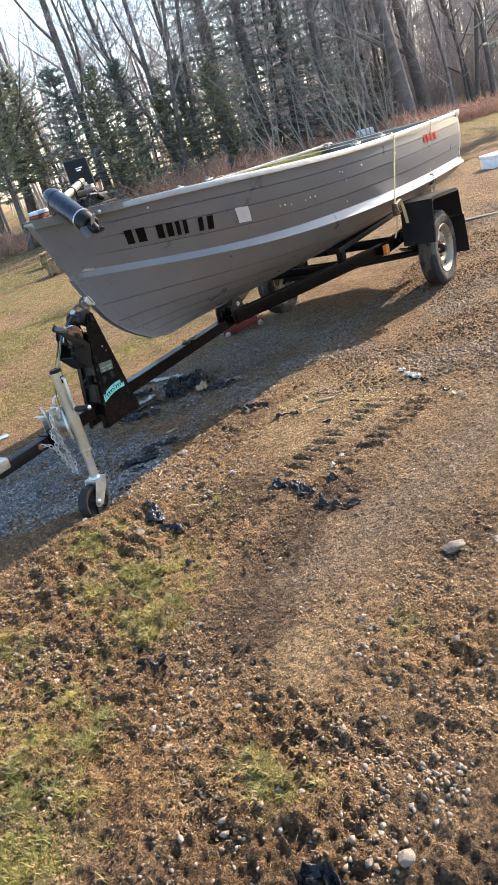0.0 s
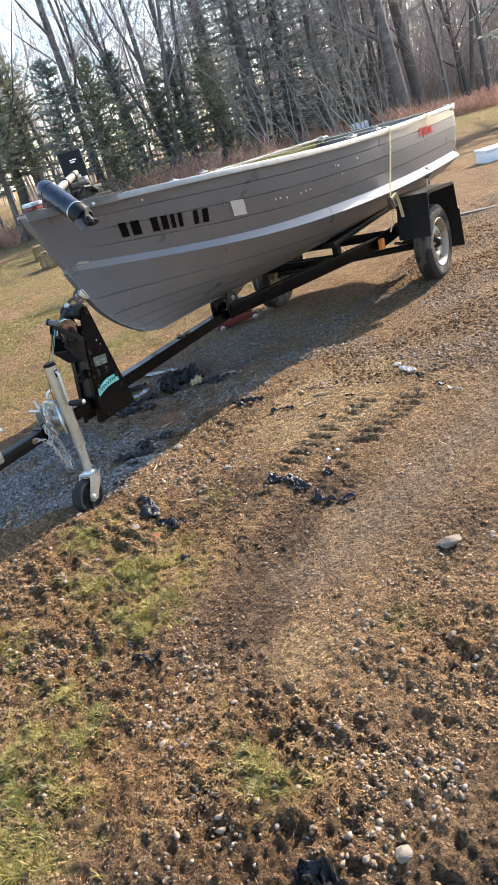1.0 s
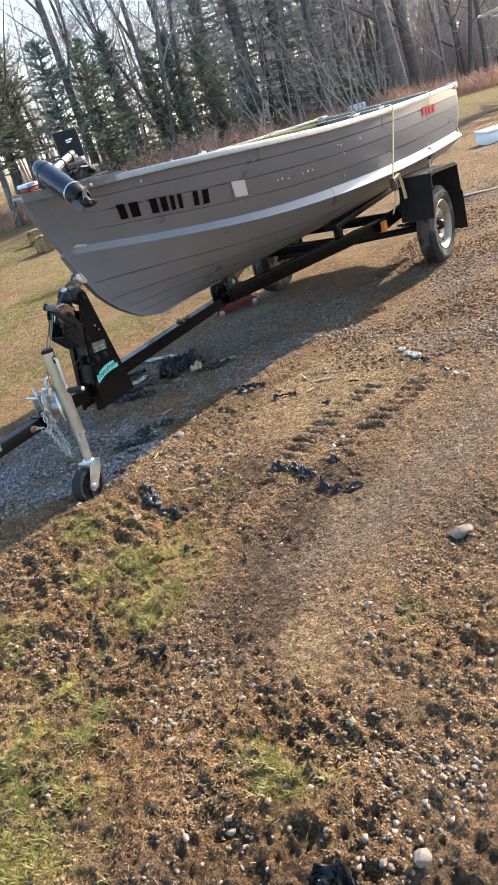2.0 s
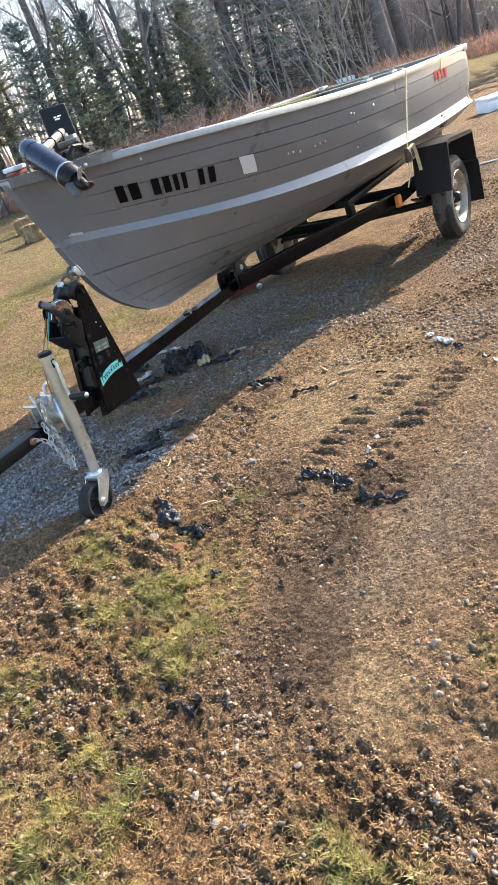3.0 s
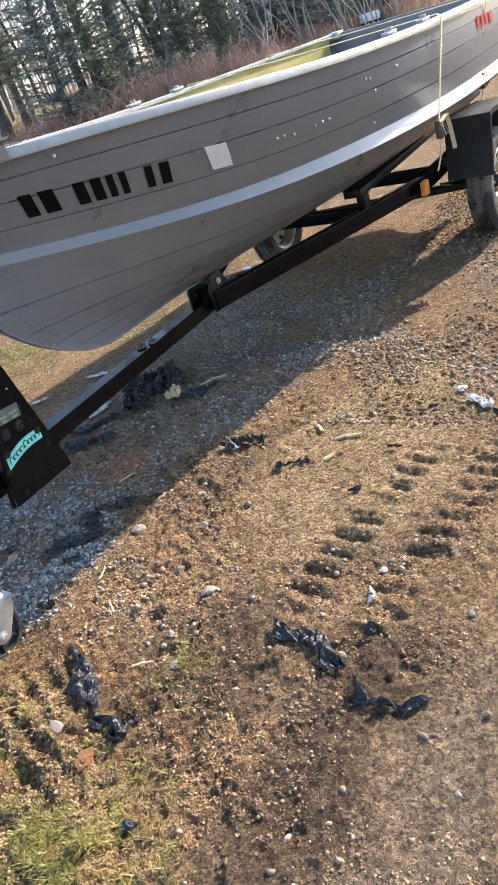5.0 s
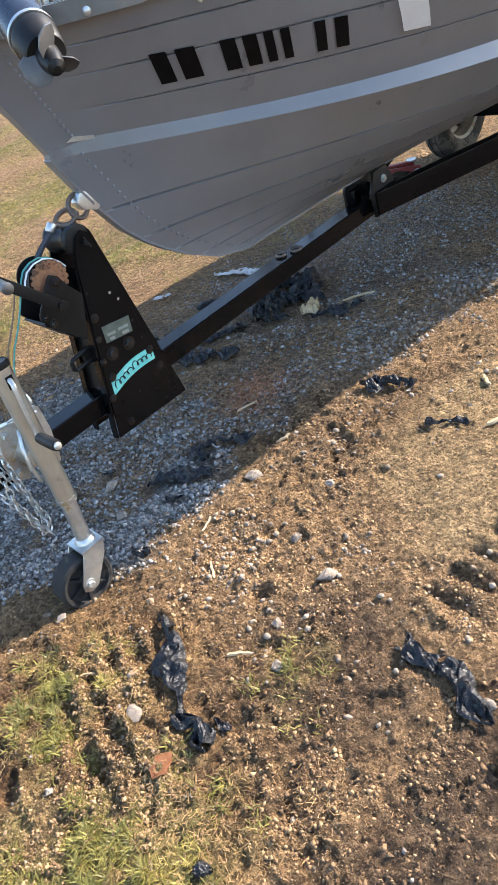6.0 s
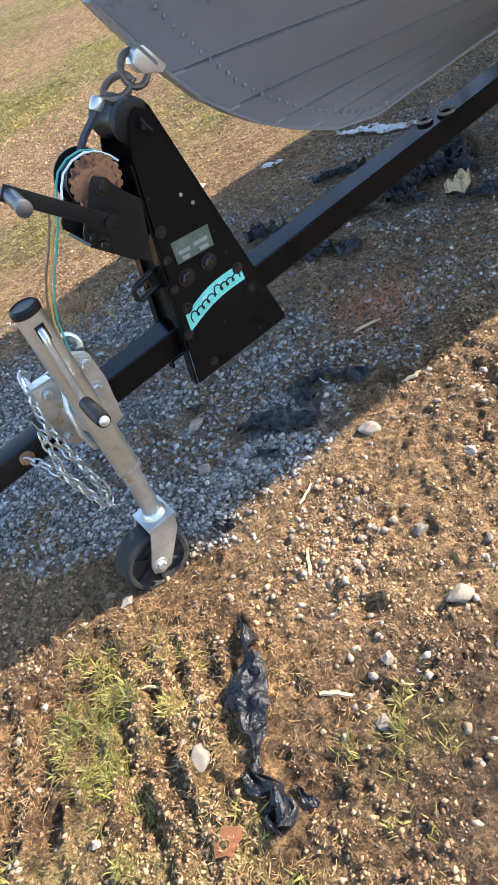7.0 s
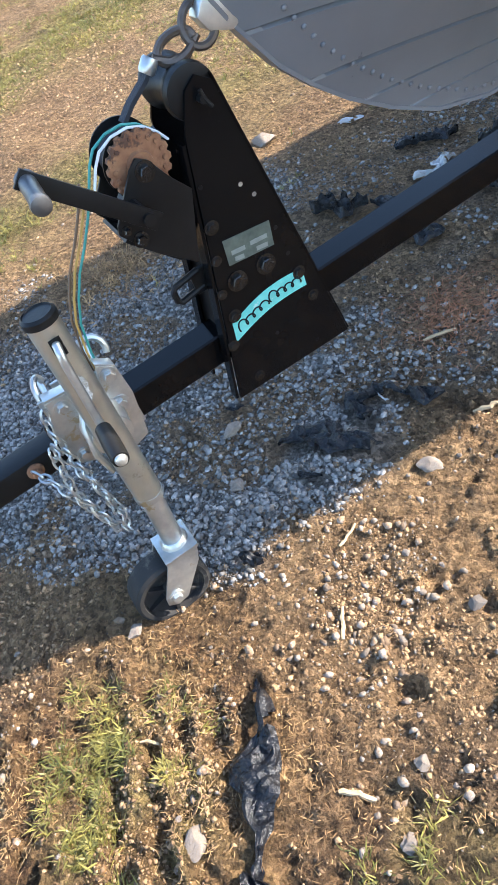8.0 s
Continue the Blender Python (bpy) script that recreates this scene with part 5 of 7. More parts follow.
    slab(bm, [F(-0.308, 0.040, 0.468), F(-0.308, 0.066, 0.470), F(-0.268, 0.066, 0.466), F(-0.268, 0.040, 0.462)], F(0, 0, 0.004), 0.001)
    slab(bm, [F(-0.214, 0.040, 0.474), F(-0.214, 0.066, 0.478), F(-0.188, 0.066, 0.458), F(-0.188, 0.040, 0.455)], F(0, 0, 0.004), 0.001)
    lathe(bm, F(-0.250, 0.045, 0.385), F(0, 1, 0), [(0, 0.040), (0.02, 0.040), (0.05, 0.036), (0.068, 0.034), (0.07, 0.028)], 28)
    part("swivel_bracket", bm, ZINC, jack, "zinc plated swivel bracket", 30)
    bm = bmesh.new()
    slab(bm, [F(-0.290, -0.036, 0.425), F(-0.200, -0.036, 0.420), F(-0.200, -0.036, 0.325), F(-0.290, -0.036, 0.330)], F(0, -0.006, 0), 0.002)
    part("back_plate", bm, ZINC, jack)
    for s0 in (-0.300, -0.208):
        for h0 in (0.440, 0.330):
            bm = bmesh.new()
            tube(bm, [F(s0, -0.05, h0), F(s0, 0.02, h0), F(s0, 0.062, h0)], 0.006, 8)
            part("clamp_rod", bm, ZINC, jack)
    each_bolt("bolt", [(F(-0.290, 0.067, 0.448), 0.009, 0.009), (F(-0.204, 0.067, 0.452), 0.010, 0.010), (F(-0.305, 0.067, 0.35), 0.008, 0.008), (F(-0.212, 0.067, 0.395), 0.010, 0.009)], F(0, 1, 0), ZINC, jack)
    bm = bmesh.new()  # pull pin, spring clip and chain hook
    tube(bm, [F(-0.262, 0.085, 0.45), F(-0.280, 0.105, 0.42), F(-0.288, 0.112, 0.37), F(-0.282, 0.112, 0.325)], 0.006, 8)
    part("pull_pin", bm, ZINC, jack)
    bm = bmesh.new()
    tube(bm, arc(F(-0.205, 0.01, 0.465), 0.024, -30, 210, 14, (1, 0, 0), (0, 0.3, 1)), 0.006, 8)
    part("spring_clip", bm, ZINC, jack)
    bm = bmesh.new()
    tube(bm, arc(F(-0.302, 0.02, 0.458), 0.024, 20, 300, 16, (0.4, 0.6, 0), (0, 0.3, 1)), 0.0055, 8)
    part("chain_hook", bm, ZINC, jack)

    # safety chains: links hanging in two slack loops
    def chain(pts):
        pts = [Vector(p) for p in pts]
        seg = [(b - a).length for a, b in zip(pts, pts[1:])]
        step, n = 0.019, int(sum(seg) / 0.019)
        bm = bmesh.new()
        for k in range(n):
            q, i = k * step, 0
            while q > seg[i] and i < len(seg) - 1:
                q -= seg[i]
                i += 1
            d = (pts[i + 1] - pts[i]).normalized()
            p = pts[i] + d * q
            u, v = frame_of(d)
            a = u if k % 2 else v
            loop = [p + d * 0.013 * math.cos(2 * math.pi * j / 12) + a * 0.0075 * math.sin(2 * math.pi * j / 12) for j in range(13)]
            tube(bm, loop, 0.0022, 5, False)
        return part("safety_chain", bm, ZINC, tr, "galvanised safety chain")

    chain([F(-0.388, 0.042, 0.346), F(-0.376, 0.065, 0.342), F(-0.362, 0.085, 0.31), F(-0.348, 0.092, 0.25), F(-0.334, 0.098, 0.195), F(-0.322, 0.096, 0.20), F(-0.318, 0.09, 0.26), F(-0.322, 0.085, 0.34), F(-0.326, 0.078, 0.42), F(-0.316, 0.072, 0.462), F(-0.302, 0.06, 0.466)])
    chain([F(-0.345, 0.07, 0.385), F(-0.354, 0.085, 0.30), F(-0.338, 0.10, 0.225), F(-0.322, 0.10, 0.182), F(-0.310, 0.095, 0.22), F(-0.322, 0.085, 0.30), F(-0.340, 0.05, 0.40)])
    return tr


TRAILER = build_trailer()


# ---- trolling motor clamped on the bow ----
def build_motor():
    mo = thing("trolling_motor", "dark blue electric trolling motor folded over the bow", "outboard motor", RIG)
    nose, tip = F(0.14, 0.028, 1.281), F(0.0, 0.391, 1.094)
    d = (tip - nose).normalized()
    bm = bmesh.new()
    lathe(bm, nose, d, [(0.0, 0.006), (0.005, 0.020), (0.018, 0.033), (0.040, 0.041), (0.070, 0.0425), (0.073, 0.0445), (0.079, 0.0445), (0.082, 0.0425), (0.28, 0.0425), (0.296, 0.041)], 32)
    part("motor_body", bm, MOTOR, mo, "dark blue scuffed motor body", 30)
    bm = bmesh.new()
    lathe(bm, nose, d, [(0.29, 0.036), (0.292, 0.0415), (0.308, 0.0425), (0.314, 0.040), (0.348, 0.038), (0.354, 0.034), (0.356, 0.018)], 32)
    part("prop_guard", bm, BLACKM, mo, "black propeller housing")
    bm = bmesh.new()
    lathe(bm, nose, d, [(0.352, 0.022), (0.380, 0.020), (0.398, 0.015), (0.405, 0.006)], 18)
    prop = part("propeller", bm, BLACKM, mo, "dark weedless propeller")
    u, v = frame_of(d)
    for k in range(3):
        bm = bmesh.new()
        a = 2 * math.pi * k / 3 + 0.5
        o, t2 = u * math.cos(a) + v * math.sin(a), -u * math.sin(a) + v * math.cos(a)
        c = nose + d * 0.368
        poly = [(0.010, -0.014), (0.030, -0.024), (0.046, -0.022), (0.052, -0.006), (0.046, 0.012), (0.030, 0.018), (0.010, 0.014)]
        slab(bm, [c + o * rr + t2 * qq + d * (0.9 * qq) for rr, qq in poly], d * 0.005, 0.0015)
        part("blade", bm, PROP, prop, "grey swept blade")
    bm = bmesh.new()  # cavitation fin under the body
    slab(bm, [nose + d * 0.15 - F(0, 0, 0.041), nose + d * 0.29 - F(0, 0, 0.041), nose + d * 0.28 - F(0, 0, 0.066), nose + d * 0.20 - F(0, 0, 0.060)], F(0.006, 0, 0))
    part("fin", bm, PROP, mo)
    bm = bmesh.new()  # bright clip round the body
    lathe(bm, nose, d, [(0.284, 0.0422), (0.284, 0.0442), (0.292, 0.0442), (0.292, 0.0422)], 28)
    part("clip_band", bm, ZINC, mo)
    # shaft and mount on the bow plate
    a, b = nose + d * 0.13 + F(0, 0, 0.02), F(0.600, -0.215, 1.288)
    bm = bmesh.new()
    tube(bm, [a, b, b + (b - a).normalized() * 0.05], 0.016, 18)
    part("shaft", bm, TUBE, mo, "pale grey motor shaft")
    for f in (0.45, 0.85):
        bm = bmesh.new()
        c = a + (b - a) * f
        lathe(bm, c, b - a, [(0, 0.019), (0.003, 0.021), (0.014, 0.021), (0.017, 0.019)], 18)
        part("shaft_collar", bm, BLACKM, mo)
    bm = bmesh.new()
    m = Matrix.Translation(F(0.640, -0.245, 1.303)) @ Matrix.Rotation(radians(-32), 4, "Z") @ Matrix.Rotation(radians(-6), 4, "X")
    block(bm, (-0.060, -0.012, -0.092), (0.060, 0.012, 0.094), 0.012, 3, m)
    head = part("control_head", bm, BLACKM, mo, "flat black control head")
    bm = bmesh.new()
    for x0, x1, z0 in ((-0.012, 0.0, 0.045), (0.004, 0.022, 0.046), (-0.010, 0.012, 0.036)):
        block(bm, (x0, -0.0132, z0), (x1, -0.0122, z0 + 0.006), 0, 1, m)
    part("print_bars", bm, DECAL, head)
    bm = bmesh.new()
    block(bm, (-0.030, -0.020, -0.045), (-0.012, -0.010, -0.022), 0.003, 1, m)
    block(bm, (0.0, -0.020, -0.045), (0.018, -0.010, -0.022), 0.003, 1, m)
    part("control_clip", bm, ZINC, head)
    bm = bmesh.new()  # clamp bracket standing on the bow plate
    block(bm, (0.30, -0.07, 1.172), (0.50, 0.085, 1.184), 0.003)
    for y0 in (-0.045, 0.04):
        slab(bm, [Vector((0.335, y0, 1.182)), Vector((0.49, y0, 1.182)), Vector((0.47, y0, 1.215)), Vector((0.38, y0, 1.225)), Vector((0.345, y0, 1.215))], Vector((0, 0.006, 0)), 0.0015)
    part("mount_bracket", bm, BLACKM, mo, "dull grey mount bracket")
    bm = bmesh.new()
    block(bm, (0.395, -0.05, 1.212), (0.475, 0.04, 1.224), 0.003)
    tube(bm, [Vector((0.40, -0.05, 1.245)), Vector((0.40, 0.055, 1.245))], 0.011, 12)
    part("mount_clamp", bm, PLANKM, mo, "yellowed grey plastic mount clamp")
    bm = bmesh.new()
    slab(bm, [Vector((0.50, 0.05, 1.17)), Vector((0.53, 0.05, 1.17)), Vector((0.51, 0.05, 1.27)), Vector((0.488, 0.05, 1.27))], Vector((0, 0.05, 0)), 0.002)
    part("mount_stay", bm, ALU, mo, "pale metal stay")
    bm = bmesh.new()
    tube(bm, [F(0.36, 0.03, 1.20), F(0.40, 0.045, 1.235), F(0.41, 0.05, 1.215), F(0.43, 0.055, 1.20)], 0.012, 10)
    tube(bm, [F(0.30, 0.06, 1.20), F(0.33, 0.075, 1.23), F(0.37, 0.08, 1.225)], 0.008, 8)
    part("cable", bm, BLACKM, mo)
    return mo


MOTOR_OB = build_motor()

# bow light on the starboard side of the stem head
bl = thing("bow_light", "small red and clear bow light on the bow plate", "boat light", RIG)
bm = bmesh.new()
block(bm, (0.055, -0.02, 1.188), (0.125, 0.045, 1.198), 0.003)
part("base", bm, ALU, bl)
bm = bmesh.new()
block(bm, (0.060, -0.015, 1.198), (0.122, 0.040, 1.216), 0.006, 3)
part("red_lens", bm, REDL, bl, "dark red lens")
bm = bmesh.new()
block(bm, (0.057, -0.018, 1.2162), (0.125, 0.043, 1.232), 0.006, 3)
part("clear_lens", bm, CUSHION, bl, "pale lens")

# mooring cleat by the starboard bow
cl = thing("cleat", "small dark mooring cleat on the starboard gunwale", "cleat", RIG)
gs, gw, gh = gun(0.155)
bm = bmesh.new()
block(bm, (gs - 0.03, gw - 0.022, gh + 0.010), (gs + 0.03, gw - 0.002, gh + 0.018), 0.002)
part("base", bm, BLACKM, cl)
bm = bmesh.new()
tube(bm, [Vector((gs - 0.06, gw - 0.012, gh + 0.050)), Vector((gs - 0.03, gw - 0.012, gh + 0.042)), Vector((gs + 0.03, gw - 0.012, gh + 0.042)), Vector((gs + 0.06, gw - 0.012, gh + 0.050))], 0.008, 8)
part("horn", bm, BLACKM, cl)
for o in (-0.018, 0.018):
    bm = bmesh.new()
    tube(bm, [Vector((gs + o, gw - 0.012, gh + 0.012)), Vector((gs + o, gw - 0.012, gh + 0.042))], 0.008, 8)
    part("post", bm, BLACKM, cl)

# oarlock sockets on both gunwales
for u in (0.47, 0.56):
    for sg in (1, -1):
        gs, gw, gh = gun(u)
        ol = thing("oarlock_socket", "small pale cast oarlock socket on the gunwale", "oarlock", RIG @ Matrix.Translation(F(gs, sg * (gw - 0.012), gh + 0.010)), "oarlock sockets on the gunwales")
        bm = bmesh.new()
        block(bm, (-0.045, -0.016, 0.0), (0.045, 0.016, 0.014), 0.005)
        part("base", bm, ALU, ol)
        bm = bmesh.new()
        lathe(bm, (0, 0, 0.012), (0, 0, 1), [(0, 0.015), (0.014, 0.014), (0.014, 0.008), (0.004, 0.008)], 16)
        part("socket", bm, ALU, ol)

# ---- straps that tie the boat down ----
def tie_down(s, foot, tail):
    td = thing("tie_down_strap", "faded yellow webbing strap over the gunwales with a ratchet buckle", "strap", RIG, "tie-down straps over the boat")
    u = s / LEN
    g = gun(u)
    bm = bmesh.new()
    pts = [F(s, -g[1] - 0.022, g[2] - 0.05), F(s, -g[1] - 0.012, g[2] + 0.016), F(s, 0, g[2] + 0.012), F(s, g[1] + 0.004, g[2] + 0.018), F(s, g[1] + 0.022, g[2] + 0.006), foot]
    ribbon(bm, pts, 0.018, 0.003, F(1, 0, 0))
    part("webbing", bm, ROPE, td)
    bm = bmesh.new()
    block(bm, (foot.x - 0.022, foot.y - 0.016, foot.z - 0.06), (foot.x + 0.022, foot.y + 0.014, foot.z + 0.02), 0.005)
    tube(bm, [foot + Vector((-0.03, -0.012, 0.012)), foot + Vector((0.03, -0.012, 0.012))], 0.008, 8)
    tube(bm, [foot + Vector((-0.016, -0.018, 0.0)), foot + Vector((-0.018, -0.03, -0.045)), foot + Vector((0.018, -0.03, -0.045)), foot + Vector((0.016, -0.018, 0.0))], 0.005, 6)
    part("ratchet_buckle", bm, HOOKM, td, "dark steel ratchet buckle")
    bm = bmesh.new()
    ribbon(bm, [foot + Vector((0.0, 0, -0.05)), foot + Vector((-0.004, 0.004, -0.12)), foot + Vector((-0.01, 0.03, -0.20))], 0.022, 0.003, F(1, 0, 0))
    if tail:
        ribbon(bm, [foot + Vector((0.01, -0.01, 0.015)), foot + Vector((0.05, -0.02, 0.03)), foot + Vector((0.085, -0.02, -0.03)), foot + Vector((0.11, -0.02, -0.11)), foot + Vector((0.115, -0.02, -0.14))], 0.020, 0.003, F(0.4, 1, 0))
    part("tail", bm, ROPE, td)


tie_down(2.42, F(2.40, 0.625, 0.62), True)
tie_down(3.22, F(3.21, 0.60, 0.66), False)


# ---- background: woods behind the yard ----


class Web:
    """Collects vertices and faces in plain lists for large meshes."""

    def __init__(self):
        self.v, self.f = [], []

    def limb(self, pts, rs, seg):
        base, n = len(self.v), len(pts)
        for i, p in enumerate(pts):
            d = pts[min(i + 1, n - 1)] - pts[max(i - 1, 0)]
            u, w = frame_of(d)
            for k in range(seg):
                a = 2 * math.pi * k / seg
                self.v.append(p + rs[i] * (math.cos(a) * u + math.sin(a) * w))
        for i in range(n - 1):
            for k in range(seg):
                a, b = base + i * seg + k, base + i * seg + (k + 1) % seg
                self.f.append((a, b, b + seg, a + seg))

    def mesh(self, name, mat, smooth=True):
        me = bpy.data.meshes.new(name)
        me.from_pydata([tuple(p) for p in self.v], [], self.f)
        me.polygons.foreach_set("use_smooth", np.full(len(me.polygons), smooth))
        me.materials.append(mat)
        return me


def wander(rng, p, d, length, n, bend, lift=0.0):
    pts = [p.copy()]
    for _ in range(n):
        d = (d + Vector((rng.uniform(-bend, bend), rng.uniform(-bend, bend), rng.uniform(-bend, bend) + lift))).normalized()
        pts.append(pts[-1] + d * length / n)
    return pts


def bare_tree(seed, tall, r0, lean, low, limbs=13, fork=False, mat=None):
    """A leafless tree: tapered trunk, limbs, branches and twigs."""
    rng = random.Random(seed)
    tree = thing("bare_tree", "tall leafless grey-brown tree at the edge of the wood", "tree")
    w, c = Web(), Web()
    stems = [(Vector((0, 0, -0.2)), Vector((lean, rng.uniform(-0.05, 0.05), 1)), tall, r0)]
    if fork:
        stems.append((Vector((lean * 0.8, 0, 0.6)), Vector((lean + 0.28, rng.uniform(-0.2, 0.2), 1)), tall * 0.85, r0 * 0.75))
        stems.append((Vector((lean * 0.5, 0.05, 0.4)), Vector((lean - 0.22, rng.uniform(-0.2, 0.2), 1)), tall * 0.8, r0 * 0.6))
    for p0, d0, t0, rr in stems:
        pts = wander(rng, p0, d0.normalized(), t0, 11, 0.06, 0.02)
        rs = [rr * (1 - 0.88 * i / 11) * (1.25 if i == 0 else 1) for i in range(12)]
        w.limb(pts, rs, 8)
        for k in range(limbs):
            f = low + (0.97 - low) * (k + rng.random()) / limbs
            i = min(int(f * 11), 10)
            p = pts[i].lerp(pts[i + 1], f * 11 - i)
            a = rng.uniform(0, 6.28)
            ln = t0 * rng.uniform(0.14, 0.30) * (1.1 - 0.6 * f)
            d = Vector((math.cos(a), math.sin(a), rng.uniform(0.35, 1.1))).normalized()
            q = wander(rng, p, d, ln, 5, 0.16, 0.06)
            r1 = rs[i] * rng.uniform(0.25, 0.45)
            (w if r1 > 0.03 else c).limb(q, [r1 * (1 - 0.8 * j / 5) for j in range(6)], 5)
            for m in range(rng.randint(4, 6)):
                g = rng.uniform(0.2, 1.0)
                j = min(int(g * 5), 4)
                p2 = q[j].lerp(q[j + 1], g * 5 - j)
                d2 = (q[j + 1] - q[j]).normalized() + Vector((rng.uniform(-0.8, 0.8), rng.uniform(-0.8, 0.8), rng.uniform(-0.3, 0.8)))
                q2 = wander(rng, p2, d2.normalized(), ln * rng.uniform(0.3, 0.6), 3, 0.2, 0.05)
                c.limb(q2, [max(r1 * 0.35 * (1 - 0.8 * j / 3), 0.004) for j in range(4)], 3)
                for _ in range(rng.randint(6, 9)):
                    p3 = q2[rng.randint(0, 2)].lerp(q2[3], rng.random())
                    d3 = Vector((rng.uniform(-1, 1), rng.uniform(-1, 1), rng.uniform(-0.4, 1))).normalized()
                    c.limb(wander(rng, p3, d3, ln * rng.uniform(0.2, 0.5), 1, 0.25, 0.05), [0.0055, 0.0025], 3)
    for nm, web, mt in (("trunk", w, mat or BARK), ("crown", c, mat or TWIGS)):
        o = new(nm, web.mesh(nm, mt))
        o.parent = tree
    return tree


def conifer(seed, tall, spread, low, kind, mat):
    """An evergreen: trunk with drooping boughs, each set with many short needle sprays."""
    rng = random.Random(seed)
    tree = thing(kind, {"spruce": "dark blue-green spruce standing before the bare wood", "pine": "olive green pine with a bare lower trunk", "hemlock": "tall dark evergreen in the shade of the wood"}[kind], "tree")
    w, c = Web(), Web()
    w.limb([Vector((0, 0, -0.2)), Vector((0.03, 0, tall * 0.5)), Vector((0, 0.02, tall))], [0.035 * tall**0.9, 0.02 * tall**0.9, 0.01], 8)
    z = tall * low
    while z < tall * 0.985:
        f = (z / tall - low) / (1 - low)
        reach = spread * (1 - f) ** (0.8 if kind != "pine" else 0.5) * (1.0 if kind != "pine" else min(1, 0.55 + 1.5 * f)) + 0.06
        for _ in range(rng.randint(5, 7)):
            a = rng.uniform(0, 6.28)
            ln = reach * rng.uniform(0.45, 1.2)
            d = Vector((math.cos(a), math.sin(a), rng.uniform(-0.25, 0.15) + 0.35 * f))
            q = wander(rng, Vector((0, 0, z + rng.uniform(-0.06, 0.06))), d.normalized(), ln, 4, 0.08, -0.05 if kind == "hemlock" else 0.03)
            w.limb(q, [0.012 + 0.008 * ln, 0.010, 0.007, 0.005, 0.003], 3)
            for j in range(1, 5):
                for _ in range(int(4 + 8.5 * ln)):
                    p = q[j - 1].lerp(q[j], rng.random())
                    e = ((q[j] - q[j - 1]).normalized() + Vector((rng.uniform(-1, 1), rng.uniform(-1, 1), rng.uniform(-0.55, 0.45)))).normalized()
                    u, v = frame_of(e)
                    wd = rng.uniform(0.010, 0.020)
                    lg = rng.uniform(0.08, 0.19)
                    t2 = u * math.cos(a * 7 + j) + v * math.sin(a * 7 + j)
                    b = len(c.v)
                    c.v += [p - t2 * wd * 0.4, p + e * lg * 0.5 + t2 * wd, p + e * lg, p + e * lg * 0.45 - t2 * wd]
                    c.f.append((b, b + 1, b + 2, b + 3))
        z += tall * rng.uniform(0.028, 0.042) * (0.75 if tall < 5 else 0.6)
    for nm, web, mt in (("trunk", w, BARK), ("crown", c, mat)):
        o = new(nm, web.mesh(nm, mt, nm == "trunk"))
        o.parent = tree
    return tree


def spot(az, dist):
    x, y = dist * math.sin(radians(az)), 0.1 + dist * math.cos(radians(az))
    return x, y


def stand(tree, az, dist, turn=0.0, size=1.0, group=""):
    x, y = spot(az, dist)
    tree.matrix_world = pose(x, y, floor_z(x, y), 0, 0, turn) @ Matrix.Scale(size, 4)
    if group:
        tree["group"] = group
    return tree


def again(tree, az, dist, turn=0.0, size=1.0):
    x, y = spot(az, dist)
    o = copy_thing(tree, pose(x, y, floor_z(x, y), 0, 0, turn))
    o.scale = (size, size, size * random.uniform(0.9, 1.1))
    return o


